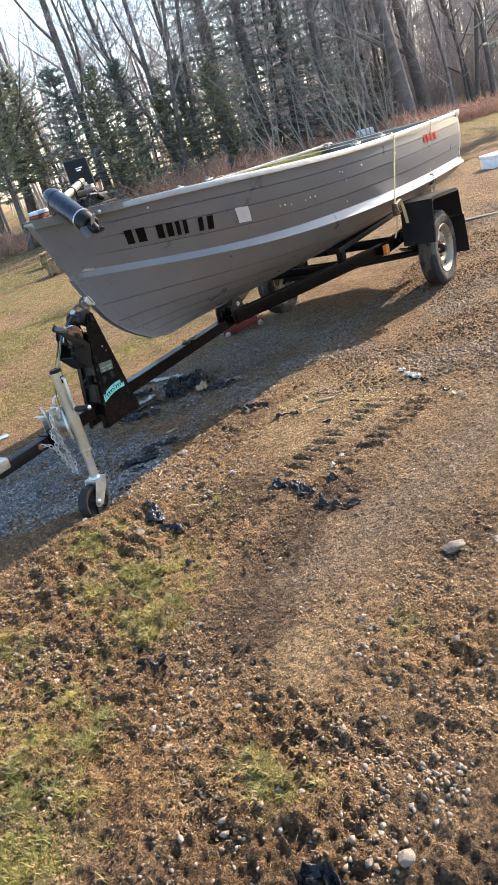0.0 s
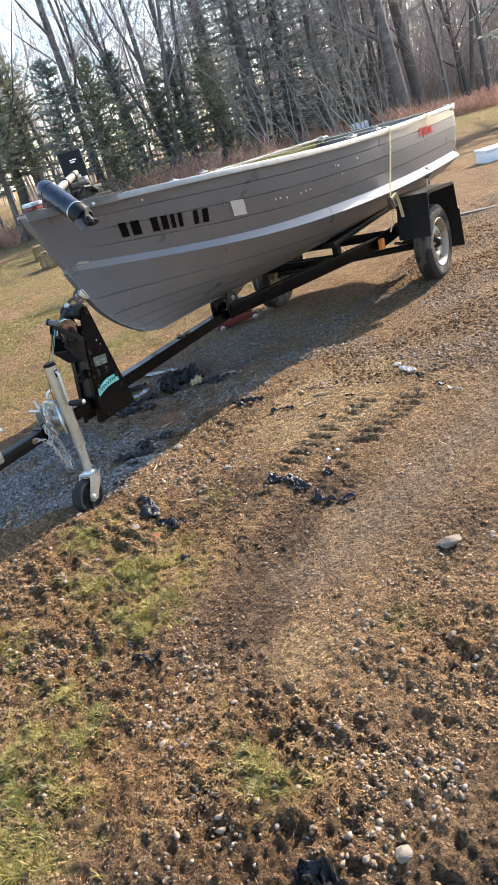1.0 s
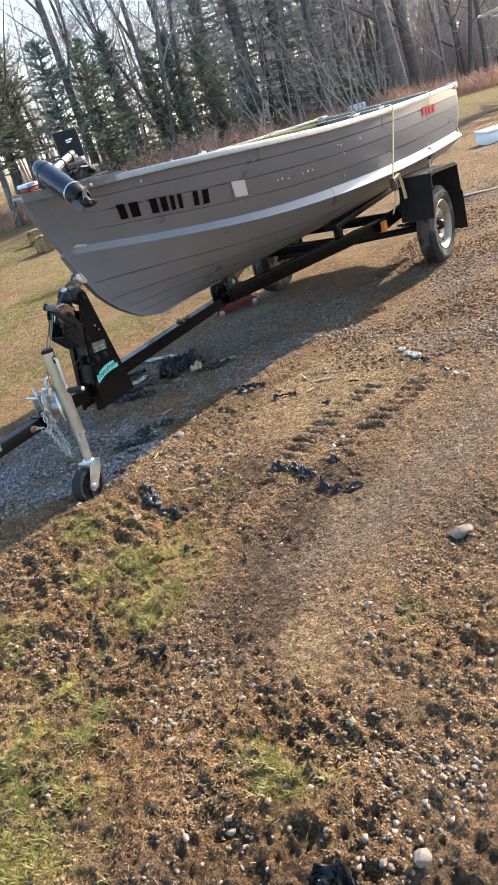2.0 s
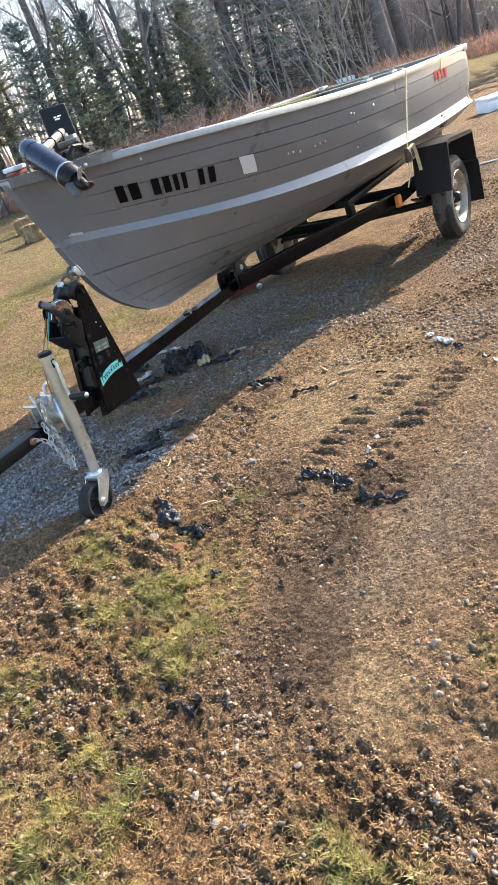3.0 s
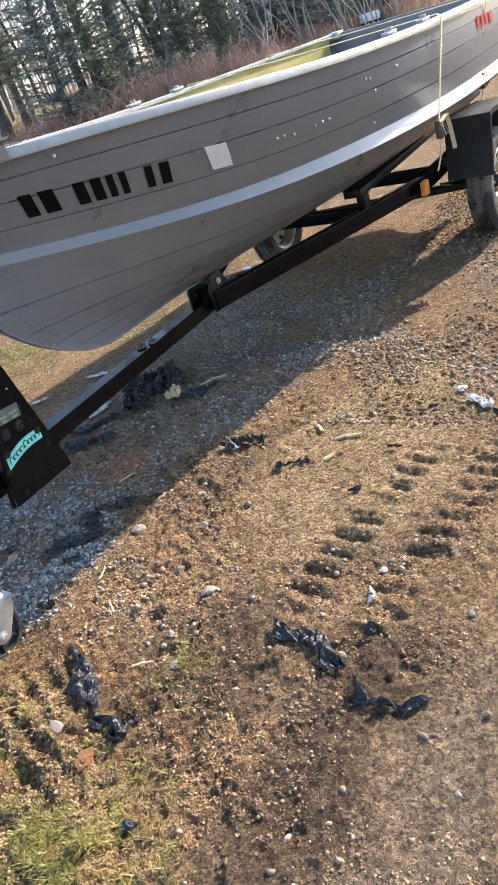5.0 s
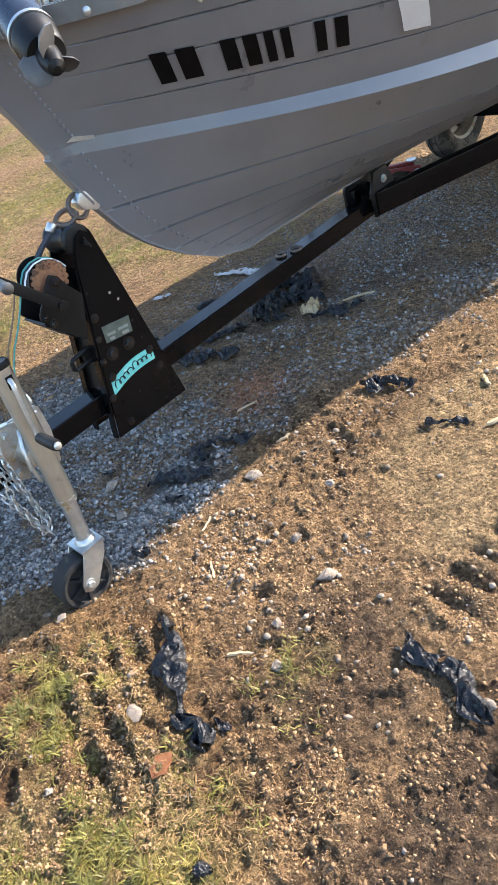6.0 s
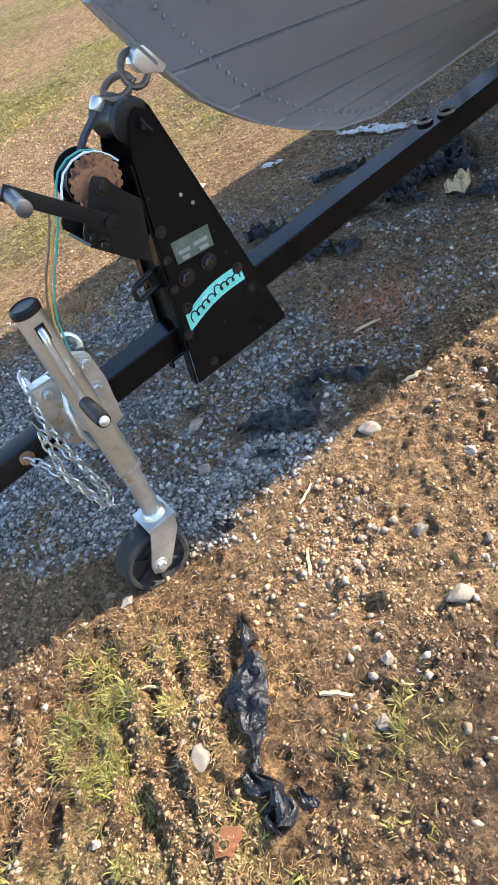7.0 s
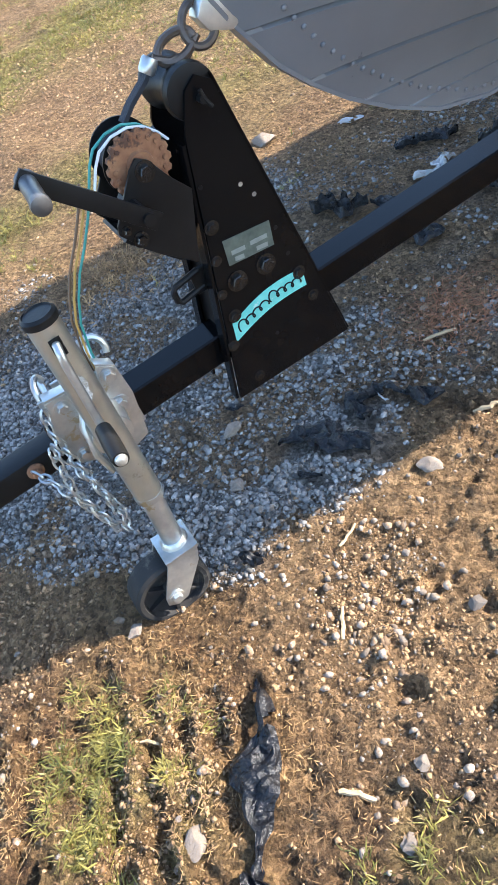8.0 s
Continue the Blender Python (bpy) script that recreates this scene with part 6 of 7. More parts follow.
def build_woods():
    rng = random.Random(5)
    kinds = [bare_tree(11, 13, 0.105, -0.10, 0.16, 17), bare_tree(12, 12, 0.085, -0.05, 0.12, 17), bare_tree(13, 14, 0.12, 0.04, 0.20, 15), bare_tree(14, 11, 0.07, 0.08, 0.10, 16), bare_tree(15, 13, 0.105, -0.12, 0.14, 13, True), bare_tree(16, 10, 0.07, -0.14, 0.08, 18)]
    spots = [(-6.8, 24, 10), (-9.4, 26, 50), (-1.0, 27, 140), (9.6, 25, 200), (-4.6, 23.5, 0), (-13.6, 27, 300)]
    for k, (a, d, t) in zip(kinds, spots):
        stand(k, a, d, t, 1.0, "bare trees of the wood")
    # front rank, then deeper ranks
    for i, (a, d) in enumerate([(-16.8, 24.5), (-15.2, 28), (-10.6, 23.5), (-8.3, 28), (-3.2, 25.5), (-2.2, 29), (2.6, 27), (4.4, 29), (6.4, 26), (8.0, 28), (10.6, 29), (15.2, 27), (16.6, 30), (17.8, 28), (19.5, 26), (-19.0, 27), (-21.5, 30), (-24, 29)]):
        again(kinds[i % 6], a, d, rng.uniform(0, 360), rng.uniform(0.85, 1.15))
    for d0, d1, step in ((30, 38, 1.5), (38, 52, 1.05)):
        a = -30.0
        while a < 24:
            again(kinds[rng.randrange(6)], a + rng.uniform(-0.5, 0.5), rng.uniform(d0, d1), rng.uniform(0, 360), rng.uniform(0.8, 1.2))
            a += step * (2.6 if a < -4 else 1.15)
    # two thick trunks to the right
    big = bare_tree(21, 16, 0.25, -0.12, 0.16, 20)
    stand(big, 12.1, 27, 0, 1.0, "thick old trunks")
    again(big, 13.2, 29.0, 8, 0.9)
    again(big, 16.4, 31, 0, 0.5)
    # evergreens
    sp = conifer(31, 4.4, 1.55, 0.06, "spruce", NEEDLE)
    stand(sp, -12.1, 21.5, 0, 0.95, "evergreens before the wood")
    pn = conifer(32, 4.2, 1.6, 0.10, "spruce", NEEDLE2)
    stand(pn, -9.4, 22.0, 40, 0.95, "evergreens before the wood")
    for a, d, s in ((-7.6, 23, 0.9), (-3.6, 24, 0.80)):
        again(sp, a, d, rng.uniform(0, 360), s)
    for a, d, s in ((-5.0, 23.5, 0.75), (-1.4, 24, 0.8)):
        again(pn, a, d, rng.uniform(0, 360), s)
    pine = conifer(33, 4.6, 1.5, 0.36, "pine", NEEDLE2)
    stand(pine, -17.4, 21.0, 0, 0.80, "evergreens before the wood")
    for a, d, s in ((-19.6, 22.5, 1.0), (-16.2, 24.0, 0.95), (-22.0, 23.5, 1.05), (-24.5, 24.5, 1.1), (-14.9, 25.0, 1.0)):
        again(pine, a, d, rng.uniform(0, 360), s)
    dark = conifer(34, 10.5, 2.9, 0.03, "hemlock", NEEDLE)
    stand(dark, 1.6, 26.0, 0, 1.0, "evergreens before the wood")
    for a, d, s in ((4.2, 26.5, 0.95), (-0.8, 28, 0.9), (6.6, 28, 0.85), (9.0, 30, 0.7)):
        again(dark, a, d, rng.uniform(0, 360), s)
    stand(conifer(35, 9.0, 2.6, 0.20, "hemlock", NEEDLE), 23.6, 20.0, 0, 1.0, "evergreens before the wood")
    # pale arching saplings before the dark evergreens
    sap = thing("bent_sapling", "thin pale bent sapling arching over the brush", "sapling")
    r2 = random.Random(77)
    for k in range(7):
        w = Web()
        a = r2.uniform(-0.9, 0.5)
        q = wander(r2, Vector((r2.uniform(-0.3, 0.3), r2.uniform(-0.3, 0.3), -0.05)), Vector((a, r2.uniform(-0.3, 0.3), 1.2)).normalized(), r2.uniform(3.5, 6.5), 8, 0.10, -0.03)
        w.limb(q, [0.024 * (1 - 0.85 * j / 8) for j in range(9)], 5)
        for j in range(3, 9):
            for _ in range(3):
                w.limb(wander(r2, q[j], Vector((r2.uniform(-1, 1), r2.uniform(-0.6, 0.6), r2.uniform(-0.2, 0.8))).normalized(), r2.uniform(0.5, 1.3), 3, 0.2), [0.006, 0.0045, 0.003, 0.002], 3)
        o = new("stem", w.mesh("stem", PALE))
        o.parent = sap
    stand(sap, 2.4, 23.0, 0, 1.0, "bent pale saplings")
    for a, d, s in ((4.6, 23.5, 0.9), (7.2, 24, 0.95), (8.8, 22.5, 0.8), (0.4, 24, 1.0), (10.8, 24, 0.7)):
        again(sap, a, d, rng.uniform(-40, 40), s)
    # reddish brush along the foot of the trees, thin stems deep in the wood, and an unseen stem ring
    w = Web()
    for _ in range(1150):
        a = rng.uniform(-27, 20)
        d = rng.uniform(20.5, 25) if a < 3 else rng.uniform(23, 27)
        if 7.0 < a < 10.5:
            d += 2.2
        x, y = spot(a, d)
        ln = rng.uniform(0.5, 1.35) * (0.6 + 0.6 * float(ease(0.5 + lattice(np.array([x]), np.array([y]), 1.6, 51)[0])))
        ln *= 0.45 if a < -16 else 0.42 if a > 2 else 0.68
        for _ in range(4):
            q = wander(rng, Vector((x + rng.uniform(-0.2, 0.2), y + rng.uniform(-0.2, 0.2), -0.15)), Vector((rng.uniform(-0.5, 0.5), rng.uniform(-0.5, 0.5), 1)).normalized(), ln, 3, 0.25)
            w.limb(q, [0.012, 0.010, 0.008, 0.005], 3)
            for j in (1, 2, 3):
                w.limb([q[j], q[j] + Vector((rng.uniform(-0.25, 0.25), rng.uniform(-0.25, 0.25), rng.uniform(0.05, 0.3)))], [0.007, 0.004], 3)
    tagged(new("brush", w.mesh("brush", BRUSH)), "reddish brown leafless brush along the wood's edge", "brush", kind="stuff")
    w = Web()
    for k in range(1300):
        # stems from k 700 on are an unseen ring, added to darken the horizon
        a, d = (28 - 62 * rng.random() ** 1.7, rng.uniform(48, 95)) if k < 700 else (rng.uniform(40, 320), rng.uniform(45, 70))
        x, y = spot(a, d)
        t = rng.uniform(7, 14)
        q = wander(rng, Vector((x, y, -0.5)), Vector((rng.uniform(-0.12, 0.12), rng.uniform(-0.12, 0.12), 1)).normalized(), t, 4, 0.05)
        w.limb(q, [rng.uniform(0.05, 0.14) * (1 - 0.8 * j / 4) for j in range(5)], 4)
        for _ in range(18 if k < 700 else 10):
            p = q[rng.randint(1, 4)].lerp(q[rng.randint(1, 4)], rng.random())
            w.limb(wander(rng, p, Vector((rng.uniform(-1, 1), rng.uniform(-1, 1), rng.uniform(0.2, 1.4))).normalized(), rng.uniform(1, 3.5), 1, 0.2), [0.024, 0.008] if k < 700 else [0.06, 0.03], 3)
    # tangled grey undergrowth that closes the wood beyond the stern
    for _ in range(330):
        x, y = spot(rng.uniform(4, 26), rng.uniform(31, 46))
        base = Vector((x, y, -0.3))
        for _ in range(5):
            q = wander(rng, base, Vector((rng.uniform(-0.5, 0.5), rng.uniform(-0.5, 0.5), 1)).normalized(), rng.uniform(1.8, 4.6), 4, 0.2)
            w.limb(q, [0.022, 0.018, 0.014, 0.010, 0.006], 3)
            for j in (1, 2, 3, 4):
                w.limb([q[j], q[j] + Vector((rng.uniform(-0.7, 0.7), rng.uniform(-0.7, 0.7), rng.uniform(0.1, 0.9)))], [0.012, 0.005], 3)
    tagged(new("distant_wood", w.mesh("distant_wood", TWIGS)), "hazy grey stems of the deeper wood, plus an added unseen ring behind the camera", "woods", kind="stuff")


build_woods()


def build_far_things():
    # two hay bales at the field's edge
    rng = random.Random(8)

    def bale(x, y, turn, sx, sy, sz):
        bm = bmesh.new()
        block(bm, (-sx / 2, -sy / 2, 0), (sx / 2, sy / 2, sz), 0.075, 3)
        bmesh.ops.subdivide_edges(bm, edges=bm.edges[:], cuts=4, use_grid_fill=True)
        for v in bm.verts:
            v.co += Vector((rng.uniform(-1, 1), rng.uniform(-1, 1), rng.uniform(-1, 1))) * 0.016
        t = thing("hay_bale", "small weathered brown hay bale on the grass", "hay bale", pose(x, y, floor_z(x, y) - 0.02, 0, 0, turn), "hay bales at the field's edge")
        part("hay", bm, HAY, t)
        for o in (-sx / 5, sx / 5):
            bm = bmesh.new()
            ribbon(bm, [Vector((o, -sy / 2 - 0.012, 0)), Vector((o, -sy / 2 - 0.012, sz + 0.012)), Vector((o, sy / 2 + 0.012, sz + 0.012)), Vector((o, sy / 2 + 0.012, 0))], 0.012, 0.004, (1, 0, 0))
            part("twine", bm, TWIG, t)

    bale(-4.40, 15.05, 20, 0.44, 0.34, 0.30)
    bale(-3.73, 13.05, -25, 0.38, 0.30, 0.29)
    # white foam box and scraps beyond the stern
    x, y = 3.55, 11.2
    bm = bmesh.new()
    block(bm, (-0.26, -0.16, 0), (0.26, 0.16, 0.15), 0.015, 2)
    bx = thing("foam_box", "white foam box lying on the dirt", "box", pose(x, y, floor_z(x, y) - 0.01, 0, 0, 12))
    part("body", bm, FOAM, bx)
    bm = bmesh.new()
    block(bm, (-0.27, -0.17, 0.152), (0.27, 0.17, 0.19), 0.012, 2)
    part("lid", bm, FOAM, bx)
    x, y = 2.10, 7.56
    bm = bmesh.new()
    block(bm, (-0.24, -0.035, 0), (0.24, 0.035, 0.025), 0.004, 1)
    solo("plank", bm, PLANKM, "short weathered grey plank on the dirt", "plank", pose(x, y, floor_z(x, y) - 0.004, 0, 0, -12))
    # low red floor jack on the ground behind the tongue
    (x, y), (x2, y2) = rig_xy(2.36, -1.00), rig_xy(2.74, -0.76)
    fj = thing("floor_jack", "low red steel floor jack on the dirt under the boat", "jack", pose(x, y, floor_z((x + x2) / 2, (y + y2) / 2), 0, 0, math.degrees(math.atan2(y2 - y, x2 - x))) @ Matrix.Scale(0.75, 4))
    for o in (-0.07, 0.062):
        bm = bmesh.new()
        slab(bm, [Vector((0.0, o, 0.03)), Vector((0.03, o, 0.10)), Vector((0.16, o, 0.13)), Vector((0.48, o, 0.075)), Vector((0.50, o, 0.03))], Vector((0, 0.008, 0)), 0.002)
        part("side_plate", bm, REDL, fj, "dusty red side plate")
        for c in (0.05, 0.45):
            bm = bmesh.new()
            lathe(bm, Vector((c, o + (-0.03 if o < 0 else 0.012), 0.03)), (0, 1, 0), [(0, 0.026), (0.002, 0.03), (0.022, 0.03), (0.024, 0.026)], 20)
            part("roller", bm, ZINC, fj)
    bm = bmesh.new()
    block(bm, (0.04, -0.06, 0.05), (0.22, 0.06, 0.11), 0.006)
    part("cylinder_block", bm, REDL, fj)
    bm = bmesh.new()
    slab(bm, [Vector((0.16, -0.02, 0.10)), Vector((0.46, -0.02, 0.075)), Vector((0.46, -0.02, 0.10)), Vector((0.16, -0.02, 0.135))], Vector((0, 0.04, 0)), 0.003)
    part("lift_arm", bm, REDL, fj)
    bm = bmesh.new()
    lathe(bm, Vector((0.45, 0, 0.10)), (0, 0, 1), [(0, 0.035), (0.012, 0.04), (0.016, 0.03)], 18)
    part("saddle", bm, ZINC, fj)
    # block standing in for an unidentified pale-topped thing above the stern
    x, y = 3.75, 24.6
    ub = thing("storage_bin", "dark block with a pale top far beyond the stern", "bin", pose(x, y, floor_z(x, y) - 0.02, 0, 0, -8))
    bm = bmesh.new()
    block(bm, (-0.26, -0.2, 0), (0.26, 0.2, 0.30), 0.02, 2)
    part("body", bm, BLACKM, ub)
    bm = bmesh.new()
    block(bm, (-0.28, -0.22, 0.302), (0.28, 0.22, 0.50), 0.03, 2)
    part("lid", bm, CUSHION, ub)
    # pale house behind the pines, blue car at the edge of the lawn
    x, y = spot(-22.4, 52)
    h = thing("house", "single-storey pale house with a grey shingle roof", "house", pose(x, y, floor_z(x, y) - 0.1, 0, 0, 20))
    bm = bmesh.new()
    block(bm, (-5, -3.5, 0), (3.2, 3.5, 2.45), 0.02, 1)
    part("wall", bm, SIDING, h)
    bm = bmesh.new()
    slab(bm, [Vector((-5.4, -4.0, 2.40)), Vector((3.7, -4.0, 2.40)), Vector((3.7, 0, 4.1)), Vector((-5.4, 0, 4.1))], Vector((0, 0, 0.15)))
    slab(bm, [Vector((-5.4, 4.0, 2.40)), Vector((3.7, 4.0, 2.40)), Vector((3.7, 0, 4.1)), Vector((-5.4, 0, 4.1))], Vector((0, 0, 0.15)))
    part("roof", bm, SHINGLE, h)
    bm = bmesh.new()
    block(bm, (-5.4, -4.05, 2.28), (3.7, -3.98, 2.46), 0.01, 1)
    part("gutter", bm, DECAL, h)
    for x0 in (-3.4, 0.6):
        bm = bmesh.new()
        block(bm, (x0, -3.56, 0.9), (x0 + 1.2, -3.49, 2.0), 0.02, 1)
        wi = part("window", bm, DECAL, h)
        bm = bmesh.new()
        block(bm, (x0 + 0.08, -3.575, 0.98), (x0 + 1.12, -3.545, 1.92), 0.0)
        part("pane", bm, GLASSY, wi)
    x, y = -12.9, 19.6
    car = thing("car", "dark blue parked car at the lawn's far edge", "car", pose(x, y, floor_z(x, y) - 0.01, 0, 0, 25))
    bm = bmesh.new()
    prof = [(-2.1, 0.35), (-2.15, 0.75), (-1.9, 0.92), (-1.0, 0.98), (-0.4, 1.42), (0.9, 1.45), (1.6, 1.05), (2.1, 0.95), (2.15, 0.4), (1.9, 0.28), (-1.9, 0.28)]
    slab(bm, [Vector((a, -0.85, b)) for a, b in prof], Vector((0, 1.7, 0)), 0.08, 3)
    part("body", bm, CARBLUE, car)
    bm = bmesh.new()
    slab(bm, [Vector((a, -0.86, b)) for a, b in ((-0.85, 1.0), (-0.35, 1.36), (0.85, 1.38), (1.4, 1.05))], Vector((0, 1.72, 0)))
    part("side_glass", bm, GLASSY, car)
    for a in (-1.35, 1.35):
        for b in (-0.78, 0.78):
            bm = bmesh.new()
            lathe(bm, Vector((a, b, 0.31)), (0, 1, 0), [(-0.1, 0.2), (-0.1, 0.29), (-0.08, 0.31), (0.08, 0.31), (0.1, 0.29), (0.1, 0.2)], 24)
            wh = part("wheel", bm, RUBBER, car)
            bm = bmesh.new()
            lathe(bm, Vector((a, b, 0.31)), (0, 1, 0), [(-0.105, 0.05), (-0.105, 0.19), (0.105, 0.19), (0.105, 0.05)], 20)
            part("rim", bm, ZINC, wh)


build_far_things()

# ---- litter on the ground: torn black film, white scraps, sticks ----


def crumpled(name, path, wide, tall, seed, mat, label, category, group=""):
    """A torn, crumpled sheet lying along plan points (s, w)."""
    rng = np.random.RandomState(seed)
    wide, tall = wide * 1.2, tall * 1.35
    p = np.array(path, float)
    d = np.r_[0, np.cumsum(np.hypot(*np.diff(p, axis=0).T))]
    n, m = max(10, int(d[-1] / 0.009)), max(8, int(wide / 0.008))
    t = np.linspace(0, d[-1], n)
    cs, cw = np.interp(t, d, p[:, 0]), np.interp(t, d, p[:, 1])
    ts, tw = np.gradient(cs), np.gradient(cw)
    ln = np.hypot(ts, tw)
    ns, nw = -tw / ln, ts / ln
    q = np.linspace(-0.5, 0.5, m)
    edge1 = 0.5 + 0.7 * lattice(t, t * 0 + seed, 0.05, seed) + 0.25 * lattice(t, t * 0 + seed, 0.018, seed + 1)
    edge2 = 0.5 + 0.7 * lattice(t, t * 0 + seed + 9, 0.05, seed + 2) + 0.25 * lattice(t, t * 0 + seed, 0.018, seed + 3)
    off = np.where(q[None, :] > 0, q[None, :] * 2 * np.clip(edge1, 0.12, 1.2)[:, None], q[None, :] * 2 * np.clip(edge2, 0.12, 1.2)[:, None]) * wide / 2
    tip = np.sqrt(np.clip(np.minimum(t, d[-1] - t) / (0.35 * wide), 0.05, 1))[:, None]
    gs, gw = cs[:, None] + ns[:, None] * off * tip, cw[:, None] + nw[:, None] * off * tip
    gs = gs + 0.008 * lattice(gs, gw, 0.03, seed + 4)
    gw = gw + 0.008 * lattice(gs, gw, 0.03, seed + 5)
    x = ORIGIN.x + gs * AFT.x + gw * PORT.x
    y = ORIGIN.y + gs * AFT.y + gw * PORT.y
    fold = np.abs(lattice(gs + gw, gs - gw, 0.045, seed + 6)) + 0.8 * np.abs(lattice(gs * 1.3, gw, 0.020, seed + 7)) + 0.45 * lattice(gs, gw, 0.012, seed + 8)
    fold = 0.55 * np.clip(fold, 0, None) + 0.5 * np.clip(0.35 - np.abs(lattice(gs * 0.8 + gw * 0.5, gw - gs, 0.035, seed + 9)), 0, 1) + 0.35 * np.clip(0.25 - np.abs(lattice(gs + 1.7 * gw, gw, 0.017, seed + 10)), 0, 1)
    z = height(x, y) + 0.008 + 0.85 * tall * np.clip(fold, 0, None) * (1 - (2 * np.abs(q[None, :])) ** 4 * 0.8)
    z = z + rng.uniform(-0.0016, 0.0016, z.shape) + 0.0022 * lattice(gs, gw, 0.013, seed + 11)
    v = np.stack([x, y, z], -1).reshape(-1, 3)
    cx, cy = float(x.mean()), float(y.mean())
    cz = floor_z(cx, cy)
    v -= np.array([cx, cy, cz])
    i = np.arange((n - 1) * (m - 1))
    a = i // (m - 1) * m + i % (m - 1)
    keep = (lattice(gs, gw, 0.022, seed + 12).ravel()[a] < 0.62) & (rng.random_sample(len(a)) > 0.01)
    faces = np.concatenate([np.stack([a, a + 1, a + m + 1], 1)[keep], np.stack([a, a + m + 1, a + m], 1)[keep]])
    me = bpy.data.meshes.new(name)
    me.from_pydata(v.tolist(), [], faces.tolist())
    me.polygons.foreach_set("use_smooth", np.zeros(len(me.polygons), bool))
    me.materials.append(mat)
    ob = new(name, me)
    ob.location = (cx, cy, cz)
    so = ob.modifiers.new("thickness", "SOLIDIFY")
    so.thickness = 0.0012
    return tagged(ob, label, category, group)


FILMS = (
    ([(-0.285, 0.385), (-0.315, 0.45), (-0.365, 0.52), (-0.40, 0.58), (-0.435, 0.64)], 0.055, 0.016),
    ([(-0.44, 0.62), (-0.42, 0.67), (-0.455, 0.73)], 0.075, 0.028),
    ([(-0.40, 0.69), (-0.385, 0.725)], 0.045, 0.020),
    ([(-0.03, 0.89), (-0.06, 0.97), (-0.085, 1.06), (-0.115, 1.135)], 0.062, 0.022),
    ([(-0.145, 1.165), (-0.175, 1.21), (-0.17, 1.27), (-0.125, 1.335)], 0.060, 0.026),
    ([(0.02, 1.14), (-0.01, 1.16)], 0.03, 0.015),
    ([(0.02, -0.02), (0.08, 0.02), (0.12, 0.075), (0.175, 0.135)], 0.085, 0.020),
    ([(0.185, 0.06), (0.20, -0.01), (0.27, 0.03), (0.35, 0.115)], 0.060, 0.024),
    ([(0.01, 0.085), (0.035, 0.115)], 0.035, 0.012),
    ([(-0.185, 0.16), (-0.155, 0.20)], 0.040, 0.018),
    ([(-0.02, -0.19), (0.02, -0.175)], 0.035, 0.014),
    ([(0.56, -0.50), (0.64, -0.43), (0.72, -0.32)], 0.110, 0.028),
    ([(0.575, -0.71), (0.63, -0.66), (0.69, -0.60)], 0.120, 0.060),
    ([(0.70, -0.60), (0.80, -0.50), (0.90, -0.44)], 0.080, 0.024),
    ([(0.92, -0.40), (1.02, -0.42), (1.15, -0.40), (1.30, -0.38)], 0.180, 0.055),
    ([(1.08, -0.58), (1.22, -0.55), (1.36, -0.46)], 0.150, 0.060),
    ([(1.02, -0.22), (1.12, -0.14), (1.20, -0.10)], 0.100, 0.030),
    ([(0.95, -0.80), (1.05, -0.76), (1.12, -0.72)], 0.090, 0.035),
    ([(0.69, 0.255), (0.73, 0.33), (0.775, 0.41)], 0.080, 0.030),
    ([(0.60, 0.545), (0.635, 0.60), (0.65, 0.655)], 0.050, 0.018),
    ([(0.50, 0.86), (0.53, 0.90)], 0.035, 0.012),
    ([(0.98, 1.17), (0.96, 1.22)], 0.045, 0.014),
    ([(0.86, 1.33), (0.84, 1.37)], 0.050, 0.014),
    ([(0.745, 0.90), (0.76, 0.94)], 0.035, 0.016),
    ([(-1.09, 1.03), (-1.07, 1.08), (-1.10, 1.12)], 0.055, 0.028),
    ([(-1.50, 1.78), (-1.46, 1.82), (-1.47, 1.89)], 0.075, 0.045),
    ([(-0.62, 0.86), (-0.60, 0.88)], 0.03, 0.010),
)
SCRAPS = (
    ([(0.085, 1.095), (0.115, 1.10), (0.14, 1.09)], 0.022, 0.010, PAPER),
    ([(0.20, 1.08), (0.22, 1.09)], 0.02, 0.008, PAPER),
    ([(1.06, 1.07), (1.03, 1.12), (1.00, 1.16)], 0.045, 0.014, PAPER),
    ([(1.12, 1.02), (1.10, 1.05)], 0.030, 0.010, PAPER),
    ([(0.82, 1.39), (0.80, 1.43), (0.76, 1.46)], 0.045, 0.014, PAPER),
    ([(1.24, -1.00), (1.36, -0.86), (1.46, -0.72)], 0.075, 0.016, PAPER),
    ([(0.86, -0.60), (0.94, -0.58), (1.02, -0.62)], 0.080, 0.022, PAPER),
    ([(0.95, -1.12), (1.03, -1.08)], 0.060, 0.014, PAPER),
    ([(1.05, -0.30), (1.12, -0.26)], 0.085, 0.055, TWIG),
    ([(0.245, 0.02), (0.26, 0.045)], 0.022, 0.012, PAPER),
    ([(5.6, -0.18), (5.72, -0.1), (5.8, 0.0)], 0.09, 0.02, PAPER),
)
FILM = "torn crumpled black plastic film pressed into the dirt"
G1 = "scraps of black film"
for path, wide, tall in FILMS:
    crumpled("film_scrap", path, wide, tall, int(1000 * abs(path[0][0]) + 77 * abs(path[0][1]) * 10) % 900 + 20, BAG, FILM, "plastic scrap", G1)
for path, wide, tall, mt in SCRAPS:
    crumpled("paper_scrap", path, wide, tall, int(1700 * abs(path[0][0]) + 31 * abs(path[0][1]) * 10) % 900 + 30, mt, "crumpled pale scrap lying on the dirt", "litter", "pale scraps of litter")
